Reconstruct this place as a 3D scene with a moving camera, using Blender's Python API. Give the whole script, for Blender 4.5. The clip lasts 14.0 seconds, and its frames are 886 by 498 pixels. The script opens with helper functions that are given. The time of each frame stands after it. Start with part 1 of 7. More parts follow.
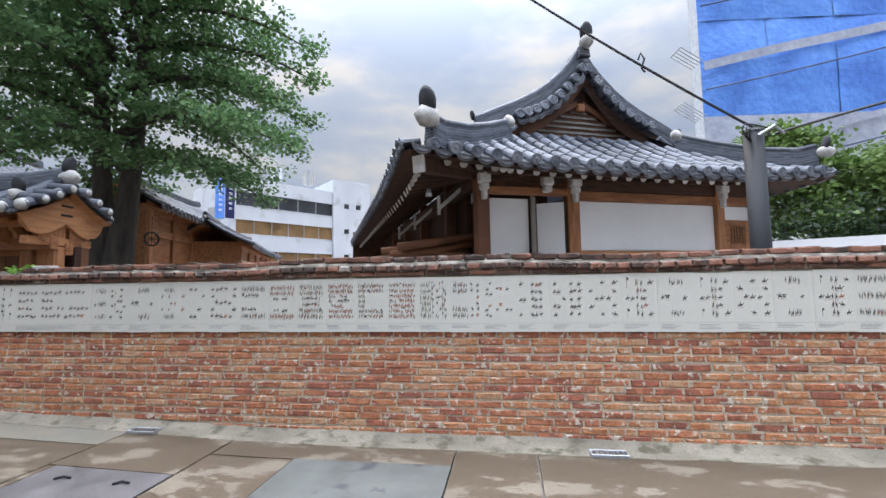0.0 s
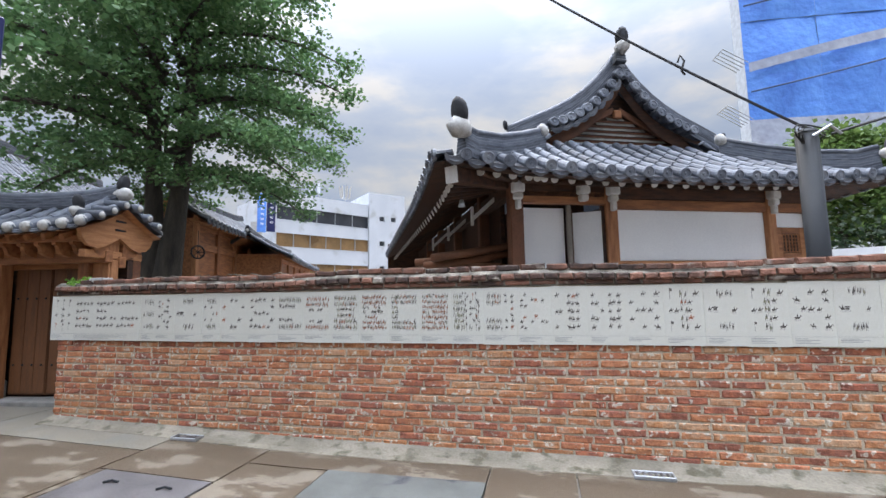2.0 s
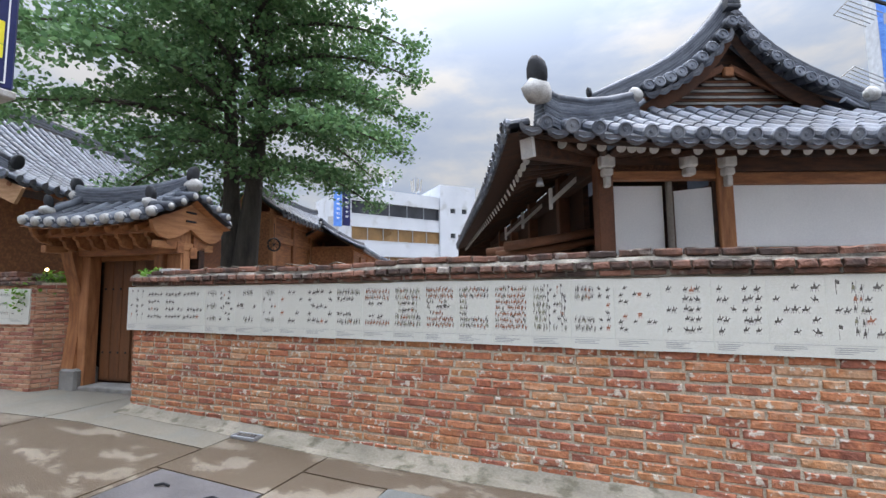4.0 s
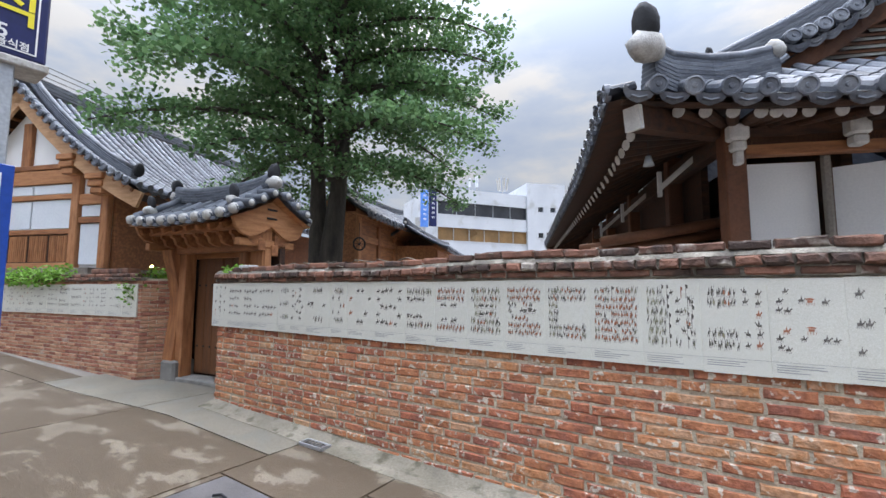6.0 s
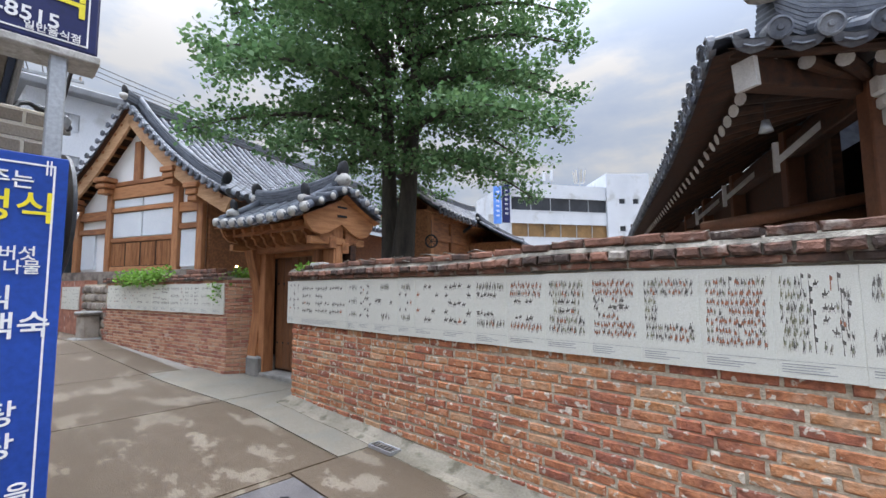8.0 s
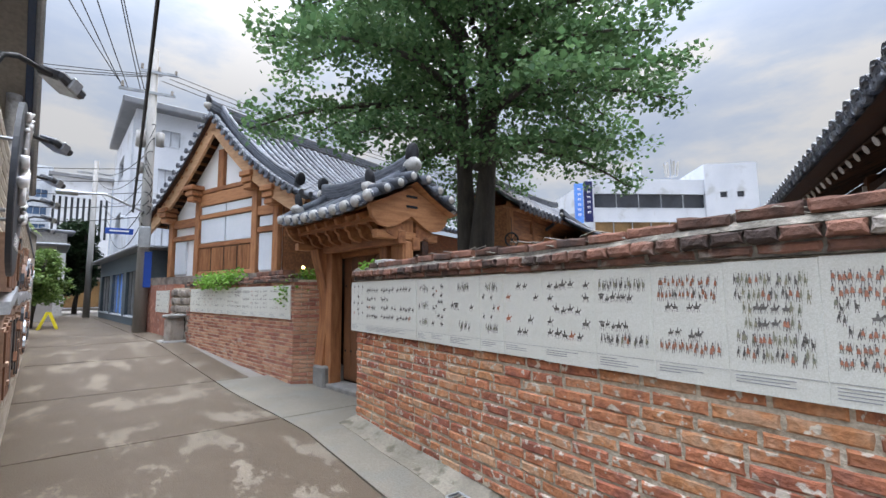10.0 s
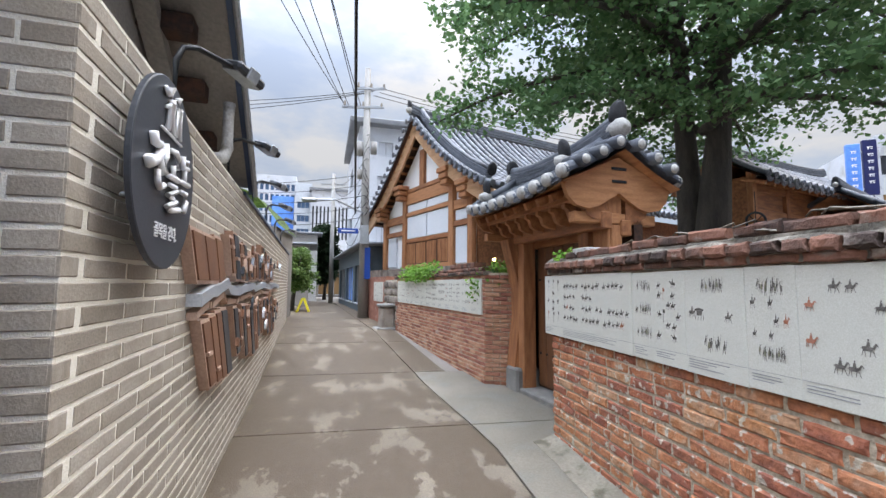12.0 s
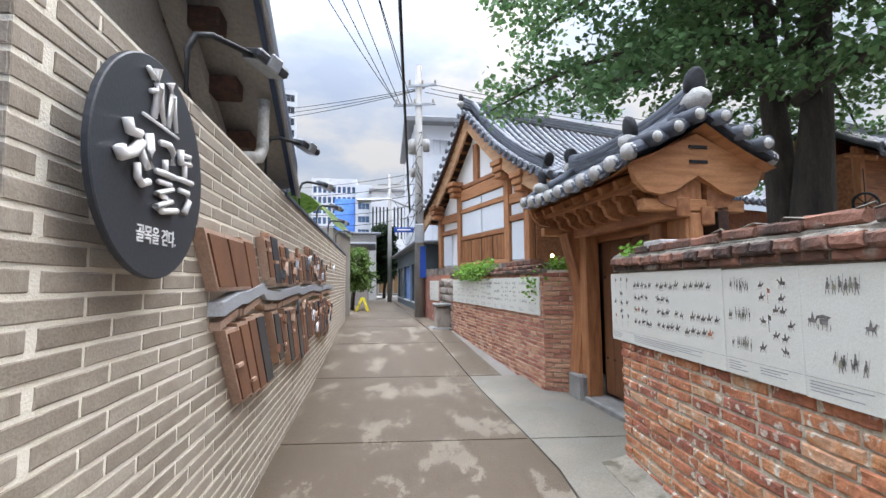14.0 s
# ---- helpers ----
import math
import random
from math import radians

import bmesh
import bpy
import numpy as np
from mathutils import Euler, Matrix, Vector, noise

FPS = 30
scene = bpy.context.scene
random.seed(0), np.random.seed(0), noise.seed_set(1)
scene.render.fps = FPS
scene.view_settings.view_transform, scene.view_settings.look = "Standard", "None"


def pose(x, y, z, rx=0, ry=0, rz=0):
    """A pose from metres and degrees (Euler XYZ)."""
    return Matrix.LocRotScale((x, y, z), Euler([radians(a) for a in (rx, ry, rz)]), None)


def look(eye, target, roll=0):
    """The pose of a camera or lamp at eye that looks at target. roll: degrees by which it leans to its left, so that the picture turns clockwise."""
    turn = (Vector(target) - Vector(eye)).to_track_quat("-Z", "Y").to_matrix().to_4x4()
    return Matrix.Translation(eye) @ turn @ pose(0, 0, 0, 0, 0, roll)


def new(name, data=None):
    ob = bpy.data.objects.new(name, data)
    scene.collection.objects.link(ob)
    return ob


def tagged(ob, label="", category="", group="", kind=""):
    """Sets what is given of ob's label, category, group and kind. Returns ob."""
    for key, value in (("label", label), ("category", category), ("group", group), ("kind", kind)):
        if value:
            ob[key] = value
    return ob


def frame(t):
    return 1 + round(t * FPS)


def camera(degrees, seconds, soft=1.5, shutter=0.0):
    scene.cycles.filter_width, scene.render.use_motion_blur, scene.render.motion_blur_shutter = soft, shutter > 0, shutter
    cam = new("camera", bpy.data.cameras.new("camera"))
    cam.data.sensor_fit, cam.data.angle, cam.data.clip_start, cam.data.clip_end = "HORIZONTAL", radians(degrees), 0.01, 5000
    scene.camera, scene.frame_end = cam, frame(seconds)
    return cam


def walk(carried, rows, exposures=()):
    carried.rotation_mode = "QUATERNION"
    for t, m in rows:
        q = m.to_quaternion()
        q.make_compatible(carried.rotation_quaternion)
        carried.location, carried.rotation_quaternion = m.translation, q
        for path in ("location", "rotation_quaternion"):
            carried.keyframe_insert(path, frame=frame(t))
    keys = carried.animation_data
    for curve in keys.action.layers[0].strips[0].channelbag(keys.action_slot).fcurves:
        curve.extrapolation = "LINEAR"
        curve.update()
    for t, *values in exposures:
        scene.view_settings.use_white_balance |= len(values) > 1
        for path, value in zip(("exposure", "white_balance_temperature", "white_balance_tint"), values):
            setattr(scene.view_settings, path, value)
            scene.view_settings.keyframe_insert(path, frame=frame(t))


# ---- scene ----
cam = camera(91.2, 14.0)
PATH = [
    (0, (2.227, -0.577, 1.374), (1.931, 1.395, 1.524), -1.0),
    (0.5, (2.226, -0.573, 1.372), (1.912, 1.395, 1.53), -1.1),
    (1, (2.228, -0.57, 1.372), (1.875, 1.39, 1.543), -1.1),
    (1.5, (2.232, -0.56, 1.372), (1.834, 1.391, 1.561), -1.1),
    (2, (2.235, -0.538, 1.37), (1.785, 1.399, 1.575), -1.0),
    (4.3, (2.034, 0.171, 1.368), (1.208, 1.984, 1.54), -0.6),
    (4.5, (2.026, 0.231, 1.368), (1.157, 2.024, 1.541), -0.5),
    (5, (1.971, 0.363, 1.361), (1.012, 2.109, 1.538), -0.3),
    (5.5, (1.879, 0.507, 1.367), (0.857, 2.217, 1.545), -0.1),
    (6, (1.848, 0.617, 1.358), (0.733, 2.268, 1.54), 0.1),
    (6.5, (1.845, 0.728, 1.361), (0.599, 2.282, 1.542), 0.4),
    (7, (1.836, 0.803, 1.35), (0.515, 2.294, 1.534), 0.5),
    (7.5, (1.795, 0.826, 1.349), (0.441, 2.286, 1.533), 0.0),
    (7.7, (1.752, 0.847, 1.344), (0.391, 2.302, 1.522), -0.2),
    (9.8, (1.006, 1.444, 1.298), (-0.582, 2.644, 1.494), -0.6),
    (10, (0.904, 1.496, 1.305), (-0.703, 2.67, 1.502), -0.5),
    (10.5, (0.719, 1.558, 1.314), (-1.007, 2.548, 1.515), -0.6),
    (11, (0.559, 1.675, 1.331), (-1.265, 2.467, 1.536), -0.5),
    (11.5, (0.415, 1.795, 1.338), (-1.482, 2.396, 1.539), -0.2),
    (12, (0.248, 1.839, 1.331), (-1.713, 2.2, 1.496), 0.4),
    (12.5, (0.063, 1.861, 1.345), (-1.906, 2.178, 1.496), 0.3),
    (13, (-0.013, 1.897, 1.353), (-1.992, 2.141, 1.506), -0.1),
    (13.5, (-0.046, 1.94, 1.364), (-2.033, 2.116, 1.514), -0.5),
    (14, (-0.064, 1.969, 1.362), (-2.056, 2.062, 1.514), -0.5),
]
walk(cam, [(t, look(eye, target, roll)) for t, eye, target, roll in PATH], [(0.0, 1.28, 8000, 10), (10.5, 1.33, 8000, 10), (12.5, 1.52, 8000, 10), (14.0, 1.58, 8000, 10)])

# ---- world and light ----
world = bpy.data.worlds.new("overcast_sky")
scene.world = world
world.use_nodes = True
wn, wl = world.node_tree.nodes, world.node_tree.links
wn.clear()
w_out = wn.new("ShaderNodeOutputWorld")
w_bg = wn.new("ShaderNodeBackground")
w_sky = wn.new("ShaderNodeTexSky")
w_sky.sky_type = 'NISHITA'
w_sky.sun_disc = False
w_sky.sun_elevation, w_sky.sun_rotation = radians(52), radians(-38)
w_tc = wn.new("ShaderNodeTexCoord")
w_map = wn.new("ShaderNodeMapping")
w_map.inputs["Scale"].default_value = (1.0, 1.0, 2.6)
w_n1 = wn.new("ShaderNodeTexNoise")
w_n1.inputs["Scale"].default_value, w_n1.inputs["Detail"].default_value = 3.4, 7.0
w_n1.inputs["Roughness"].default_value = 0.56
w_r1 = wn.new("ShaderNodeValToRGB")
w_r1.color_ramp.elements[0].position, w_r1.color_ramp.elements[0].color = 0.38, (2.75, 3.70, 5.8, 1)
w_r1.color_ramp.elements[1].position, w_r1.color_ramp.elements[1].color = 0.62, (4.75, 5.25, 6.3, 1)
e_mid = w_r1.color_ramp.elements.new(0.5)
e_mid.color = (3.35, 4.25, 6.1, 1)
w_mix = wn.new("ShaderNodeMixRGB")
w_mix.inputs[0].default_value = 0.88
w_bg.inputs["Strength"].default_value = 0.1
wl.new(w_tc.outputs["Generated"], w_map.inputs["Vector"])
wl.new(w_map.outputs[0], w_n1.inputs["Vector"])
wl.new(w_n1.outputs["Fac"], w_r1.inputs[0])
wl.new(w_sky.outputs[0], w_mix.inputs[1])
wl.new(w_r1.outputs[0], w_mix.inputs[2])
# an overcast sky is brightest overhead
w_sep = wn.new("ShaderNodeSeparateXYZ")
w_gr = wn.new("ShaderNodeMapRange")
w_gr.inputs["From Min"].default_value, w_gr.inputs["From Max"].default_value = 0.0, 1.0
w_gr.inputs["To Min"].default_value, w_gr.inputs["To Max"].default_value = 0.49, 12.6
w_mul = wn.new("ShaderNodeVectorMath")
w_mul.operation = 'SCALE'
wl.new(w_tc.outputs["Generated"], w_sep.inputs[0])
w_pow = wn.new("ShaderNodeMath")
w_pow.operation, w_pow.use_clamp = 'POWER', True
w_pow.inputs[1].default_value = 5.0
wl.new(w_sep.outputs["Z"], w_pow.inputs[0])
wl.new(w_pow.outputs[0], w_gr.inputs["Value"])
wl.new(w_mix.outputs[0], w_mul.inputs[0])
wl.new(w_gr.outputs[0], w_mul.inputs["Scale"])
wl.new(w_mul.outputs[0], w_bg.inputs["Color"])
wl.new(w_bg.outputs[0], w_out.inputs[0])

sun = new("sun", bpy.data.lights.new("sun", 'SUN'))
sun.data.energy, sun.data.angle, sun.data.color = 0.85, radians(70), (1.0, 0.96, 0.9)
sun.matrix_world = look((-2.0, 5.0, 9.5), (0, 0, 0))


# ---- helpers for building ----
OFFS = {}


def thing(name, label, category, m=None, base=(0, 0, 0), group="", kind=""):
    e = new(name)
    m = m or Matrix()
    e.empty_display_size = 0.2
    e.matrix_world = m @ Matrix.Translation(base)
    OFFS[e.name] = Matrix.Translation(-Vector(base))
    return tagged(e, label, category, group, kind)


def mesh_of(name, bm, mat, smooth=False):
    me = bpy.data.meshes.new(name)
    bm.to_mesh(me)
    bm.free()
    me.materials.append(mat)
    if smooth:
        me.polygons.foreach_set("use_smooth", [True] * len(me.polygons))
    return me


def piece(name, me, parent, m=None, label=""):
    ob = new(name, me)
    ob.parent = parent
    ob.matrix_parent_inverse = OFFS.get(parent.name, Matrix())
    if m is not None:
        ob.matrix_basis = m
    return tagged(ob, label)


def part(name, bm, mat, parent, label="", smooth=False):
    return piece(name, mesh_of(name, bm, mat, smooth), parent, None, label)


def solid(name, bm, mat, label, category, group="", kind="", smooth=False):
    ob = new(name, mesh_of(name, bm, mat, smooth))
    return tagged(ob, label, category, group, kind)


def pydata(name, verts, faces, mat, smooth=False):
    me = bpy.data.meshes.new(name)
    me.from_pydata(verts, [], faces)
    me.materials.append(mat)
    if smooth:
        me.polygons.foreach_set("use_smooth", [True] * len(me.polygons))
    me.update()
    return me


def box(bm, x0, x1, y0, y1, z0, z1, bev=0.0, m=None):
    lo = bmesh.ops.create_cube(bm, size=1.0)["verts"]
    mm = Matrix.Translation(((x0 + x1) / 2, (y0 + y1) / 2, (z0 + z1) / 2)) @ Matrix.Diagonal((x1 - x0, y1 - y0, z1 - z0, 1))
    bmesh.ops.transform(bm, matrix=(m or Matrix()) @ mm, verts=lo)
    if bev > 0:
        ed = list({e for v in lo for e in v.link_edges})
        bmesh.ops.bevel(bm, geom=ed, offset=bev, segments=1, affect='EDGES')
    return bm


def bar(bm, a, b, w, h, bev=0.0, roll=0.0):
    """A square timber from a to b, w wide and h high."""
    a, b = Vector(a), Vector(b)
    d = b - a
    q = d.to_track_quat('X', 'Z').to_matrix().to_4x4()
    m = Matrix.Translation((a + b) / 2) @ q @ pose(0, 0, 0, roll, 0, 0)
    return box(bm, -d.length / 2, d.length / 2, -w / 2, w / 2, -h / 2, h / 2, bev, m)


def tube(bm, pts, r, n=10, r_end=None, caps=True, squash=1.0):
    """A round bar along points, tapering from r to r_end."""
    pts = [Vector(p) for p in pts]
    r_end = r if r_end is None else r_end
    rings = []
    for i, p in enumerate(pts):
        d = (pts[min(i + 1, len(pts) - 1)] - pts[max(i - 1, 0)]).normalized()
        side = d.cross(Vector((0, 0, 1)))
        side = side.normalized() if side.length > 1e-4 else Vector((1, 0, 0))
        up = side.cross(d).normalized()
        rr = r + (r_end - r) * i / (len(pts) - 1)
        rings.append([bm.verts.new(p + rr * (math.cos(2 * math.pi * k / n) * side + squash * math.sin(2 * math.pi * k / n) * up)) for k in range(n)])
    for a, b in zip(rings, rings[1:]):
        for k in range(n):
            bm.faces.new((a[k], a[(k + 1) % n], b[(k + 1) % n], b[k]))
    if caps:
        bm.faces.new(rings[0][::-1])
        bm.faces.new(rings[-1])
    bmesh.ops.recalc_face_normals(bm, faces=bm.faces[:])
    return bm


def plate(bm, poly, d, m=None):
    """A polygon in the x z plane, given depth d along y."""
    a = [bm.verts.new((p[0], 0, p[1])) for p in poly]
    b = [bm.verts.new((p[0], d, p[1])) for p in poly]
    n = len(poly)
    fs = [bm.faces.new(a), bm.faces.new(b[::-1])]
    for k in range(n):
        fs.append(bm.faces.new((a[k], b[k], b[(k + 1) % n], a[(k + 1) % n])))
    if m is not None:
        bmesh.ops.transform(bm, matrix=m, verts=a + b)
    bmesh.ops.recalc_face_normals(bm, faces=fs)
    return bm


def grid_sheet(bm, f, nu, nv, thick=0.0):
    """A sheet through f(a, b) for a, b in 0..1."""
    vs = [[bm.verts.new(f(i / nu, j / nv)) for j in range(nv + 1)] for i in range(nu + 1)]
    for i in range(nu):
        for j in range(nv):
            bm.faces.new((vs[i][j], vs[i + 1][j], vs[i + 1][j + 1], vs[i][j + 1]))
    if thick:
        bmesh.ops.solidify(bm, geom=bm.faces[:], thickness=thick)
    return bm


NB = bmesh.new


# ---- materials ----
def material(name, cols, rough=0.8, scale=3.0, fine=60.0, bump=0.3, vary=0.0, hue=0.0, metal=0.0, stretch=(1, 1, 1), island=False, stain=None, spec=0.4, depth=0.01, rough_var=0.15, contrast=0.35):
    """cols: two to four linear colours spread over a broad noise; vary: how much pieces differ; stain: (colour, scale, from, to)."""
    mt = bpy.data.materials.new(name)
    mt.use_nodes = True
    n, l = mt.node_tree.nodes, mt.node_tree.links
    bs = n["Principled BSDF"]
    tc = n.new("ShaderNodeTexCoord")
    info = n.new("ShaderNodeNewGeometry") if island else n.new("ShaderNodeObjectInfo")
    rnd = info.outputs["Random Per Island"] if island else info.outputs["Random"]
    mp = n.new("ShaderNodeMapping")
    mp.inputs["Scale"].default_value = stretch
    l.new(tc.outputs["Object"], mp.inputs["Vector"])
    vec = mp.outputs[0]
    if vary:
        mul = n.new("ShaderNodeMath")
        mul.operation = 'MULTIPLY'
        mul.inputs[1].default_value = 37.0
        l.new(rnd, mul.inputs[0])
        add = n.new("ShaderNodeVectorMath")
        add.operation = 'ADD'
        l.new(vec, add.inputs[0])
        l.new(mul.outputs[0], add.inputs[1])
        vec = add.outputs[0]
    n1 = n.new("ShaderNodeTexNoise")
    n1.inputs["Scale"].default_value, n1.inputs["Detail"].default_value = scale, 5.0
    n2 = n.new("ShaderNodeTexNoise")
    n2.inputs["Scale"].default_value, n2.inputs["Detail"].default_value = fine, 4.0
    l.new(vec, n1.inputs["Vector"])
    l.new(vec, n2.inputs["Vector"])
    rp = n.new("ShaderNodeValToRGB")
    el = rp.color_ramp.elements
    el[0].position, el[1].position = 0.3, 0.7
    el[0].color, el[1].color = (*cols[0], 1), (*cols[-1], 1)
    for k, c in enumerate(cols[1:-1]):
        e = el.new(0.3 + 0.4 * (k + 1) / (len(cols) - 1))
        e.color = (*c, 1)
    fac = n1.outputs["Fac"]
    if vary:
        sh = n.new("ShaderNodeMath")
        sh.operation = 'MULTIPLY_ADD'
        sh.inputs[1].default_value, sh.inputs[2].default_value = vary, -vary / 2
        l.new(rnd, sh.inputs[0])
        sm = n.new("ShaderNodeMath")
        sm.operation = 'ADD'
        l.new(fac, sm.inputs[0])
        l.new(sh.outputs[0], sm.inputs[1])
        fac = sm.outputs[0]
    l.new(fac, rp.inputs[0])
    col = rp.outputs[0]
    if stain:
        ns = n.new("ShaderNodeTexNoise")
        ns.inputs["Scale"].default_value, ns.inputs["Detail"].default_value = stain[1], 6.0
        l.new(vec, ns.inputs["Vector"])
        rs = n.new("ShaderNodeMapRange")
        rs.inputs["From Min"].default_value, rs.inputs["From Max"].default_value = stain[2], stain[3]
        l.new(ns.outputs["Fac"], rs.inputs["Value"])
        mx = n.new("ShaderNodeMixRGB")
        mx.inputs[2].default_value = (*stain[0], 1)
        l.new(rs.outputs[0], mx.inputs[0])
        l.new(col, mx.inputs[1])
        col = mx.outputs[0]
    ov = n.new("ShaderNodeMixRGB")
    ov.blend_type = 'OVERLAY'
    ov.inputs[0].default_value = contrast
    l.new(col, ov.inputs[1])
    l.new(n2.outputs["Fac"], ov.inputs[2])
    col = ov.outputs[0]
    if hue:
        hs = n.new("ShaderNodeHueSaturation")
        m1 = n.new("ShaderNodeMath")
        m1.operation = 'MULTIPLY_ADD'
        m1.inputs[1].default_value, m1.inputs[2].default_value = hue, 0.5 - hue / 2
        l.new(rnd, m1.inputs[0])
        l.new(m1.outputs[0], hs.inputs["Hue"])
        l.new(col, hs.inputs["Color"])
        col = hs.outputs[0]
    l.new(col, bs.inputs["Base Color"])
    rr = n.new("ShaderNodeMapRange")
    rr.inputs["To Min"].default_value, rr.inputs["To Max"].default_value = max(0.03, rough - rough_var), min(1.0, rough + rough_var)
    l.new(n1.outputs["Fac"], rr.inputs["Value"])
    l.new(rr.outputs[0], bs.inputs["Roughness"])
    bs.inputs["Metallic"].default_value = metal
    bs.inputs["Specular IOR Level"].default_value = spec
    if bump:
        bp = n.new("ShaderNodeBump")
        bp.inputs["Strength"].default_value, bp.inputs["Distance"].default_value = bump, depth
        l.new(n2.outputs["Fac"], bp.inputs["Height"])
        l.new(bp.outputs[0], bs.inputs["Normal"])
    return mt


M_BRICK = material("old_red_brick", [(0.27, 0.108, 0.066), (0.38, 0.142, 0.073), (0.45, 0.18, 0.09), (0.47, 0.25, 0.16)], 0.9, 9, 42, 0.9, 0.34, 0.02, stain=((0.52, 0.45, 0.37), 19, 0.585, 0.625), contrast=0.6)
M_BRICK_JOIN = material("old_red_brick_far", [(0.25, 0.10, 0.060), (0.37, 0.136, 0.070), (0.45, 0.178, 0.088), (0.47, 0.26, 0.165)], 0.9, 9, 42, 0.9, 0.38, 0.02, island=True, stain=((0.52, 0.45, 0.37), 19, 0.585, 0.625), contrast=0.6)
M_COPE = material("weathered_coping_brick", [(0.05, 0.032, 0.026), (0.14, 0.07, 0.05), (0.24, 0.11, 0.075)], 0.92, 6, 60, 0.7, 0.5, stain=((0.33, 0.29, 0.25), 8, 0.60, 0.74))
M_MORTAR = material("lime_mortar", [(0.37, 0.31, 0.235), (0.53, 0.46, 0.36)], 0.95, 9, 60, 0.8, contrast=0.6)
M_CAPMORTAR = material("weathered_cap_mortar", [(0.075, 0.066, 0.054), (0.16, 0.142, 0.116), (0.33, 0.295, 0.245)], 0.95, 9, 60, 0.8, contrast=0.6)
M_SLIM = material("slim_red_brick", [(0.25, 0.105, 0.068), (0.38, 0.17, 0.108), (0.47, 0.25, 0.17)], 0.9, 8, 80, 0.5, 0.5, 0.02, stain=((0.45, 0.36, 0.30), 7, 0.6, 0.75))
M_GREYBRICK = material("taupe_brick", [(0.285, 0.24, 0.192), (0.335, 0.285, 0.23), (0.385, 0.335, 0.275)], 0.85, 6, 120, 0.22, 0.5, 0.0)
M_GREYBRICK_JOIN = material("taupe_brick_far", [(0.285, 0.24, 0.192), (0.335, 0.285, 0.23), (0.385, 0.335, 0.275)], 0.85, 6, 120, 0.22, 0.5, 0.0, island=True)
M_PALEJOINT = material("pale_joint", [(0.76, 0.71, 0.60), (0.84, 0.79, 0.68)], 0.95, 9, 140, 0.35)
M_CURB = material("curb_concrete", [(0.15, 0.132, 0.10), (0.27, 0.24, 0.19)], 0.9, 2.5, 50, 0.6, stain=((0.10, 0.09, 0.06), 7, 0.54, 0.66))
M_APRON = material("damp_grey_concrete", [(0.13, 0.114, 0.088), (0.19, 0.168, 0.132)], 0.75, 1.6, 60, 0.5, stain=((0.15, 0.14, 0.115), 3, 0.5, 0.62))
M_ASPHALT = material("asphalt_patch", [(0.072, 0.075, 0.068), (0.125, 0.128, 0.118)], 0.8, 3, 120, 0.7, stain=((0.05, 0.05, 0.055), 2.5, 0.55, 0.62))
M_PLATE = material("dark_steel_plate", [(0.085, 0.08, 0.08), (0.14, 0.13, 0.13)], 0.55, 4, 80, 0.3, metal=0.3)
M_PANEL = material("printed_board", [(0.565, 0.56, 0.50), (0.59, 0.585, 0.525)], 0.55, 1.2, 250, 0.0, rough_var=0.05)
M_WHITE = material("white_plaster", [(0.74, 0.75, 0.77), (0.81, 0.82, 0.83)], 0.85, 1.1, 50, 0.1)
M_PAPER = material("papered_window", [(0.56, 0.60, 0.65), (0.64, 0.68, 0.72)], 0.6, 1.1, 50, 0.05)
M_TILE = material("grey_roof_tile", [(0.038, 0.044, 0.056), (0.07, 0.08, 0.10), (0.12, 0.135, 0.16)], 0.55, 4, 60, 0.35, 0.35, stain=((0.14, 0.15, 0.165), 6, 0.6, 0.75))
M_TILE_EDGE = material("grey_end_tile", [(0.08, 0.092, 0.115), (0.14, 0.155, 0.185), (0.20, 0.215, 0.24)], 0.6, 9, 60, 0.5, 0.3)
M_PLASTERED = material("lime_plaster_cap", [(0.32, 0.31, 0.29), (0.48, 0.47, 0.45)], 0.9, 12, 60, 0.6, stain=((0.26, 0.25, 0.22), 9, 0.58, 0.7))
M_WOOD = material("orange_timber", [(0.22, 0.085, 0.037), (0.34, 0.14, 0.06), (0.43, 0.195, 0.09)], 0.62, 3, 30, 0.25, 0.3, stretch=(1, 6, 6))
M_WOODZ = material("orange_timber_upright", [(0.22, 0.085, 0.037), (0.34, 0.14, 0.06), (0.43, 0.195, 0.09)], 0.62, 3, 30, 0.25, 0.3, stretch=(6, 6, 1))
M_WOODLIGHT = material("pale_timber", [(0.40, 0.215, 0.11), (0.50, 0.29, 0.165), (0.57, 0.35, 0.21)], 0.6, 3, 25, 0.2, 0.2, stretch=(1, 5, 5))
# dark timber, darkened further so that its colour holds the shade under eaves
M_WOODSHADED = material("shaded_dark_timber", [(0.02, 0.010, 0.007), (0.05, 0.022, 0.013), (0.085, 0.037, 0.021)], 0.7, 4, 40, 0.3, 0.3, stretch=(1, 5, 5))
M_LOG = material("reddish_log", [(0.10, 0.040, 0.021), (0.19, 0.075, 0.038)], 0.6, 3, 40, 0.3, 0.2)
M_FINIAL = material("dark_finial_tile", [(0.012, 0.013, 0.016), (0.035, 0.037, 0.042)], 0.8, 9, 60, 0.5)
M_GABLE = material("honey_timber", [(0.25, 0.10, 0.042), (0.38, 0.165, 0.07), (0.46, 0.215, 0.10)], 0.6, 4, 30, 0.25, 0.2, stretch=(5, 1, 6))
M_RAFTEREND = material("white_rafter_end", [(0.55, 0.54, 0.53), (0.66, 0.65, 0.63)], 0.85, 20, 90, 0.3)
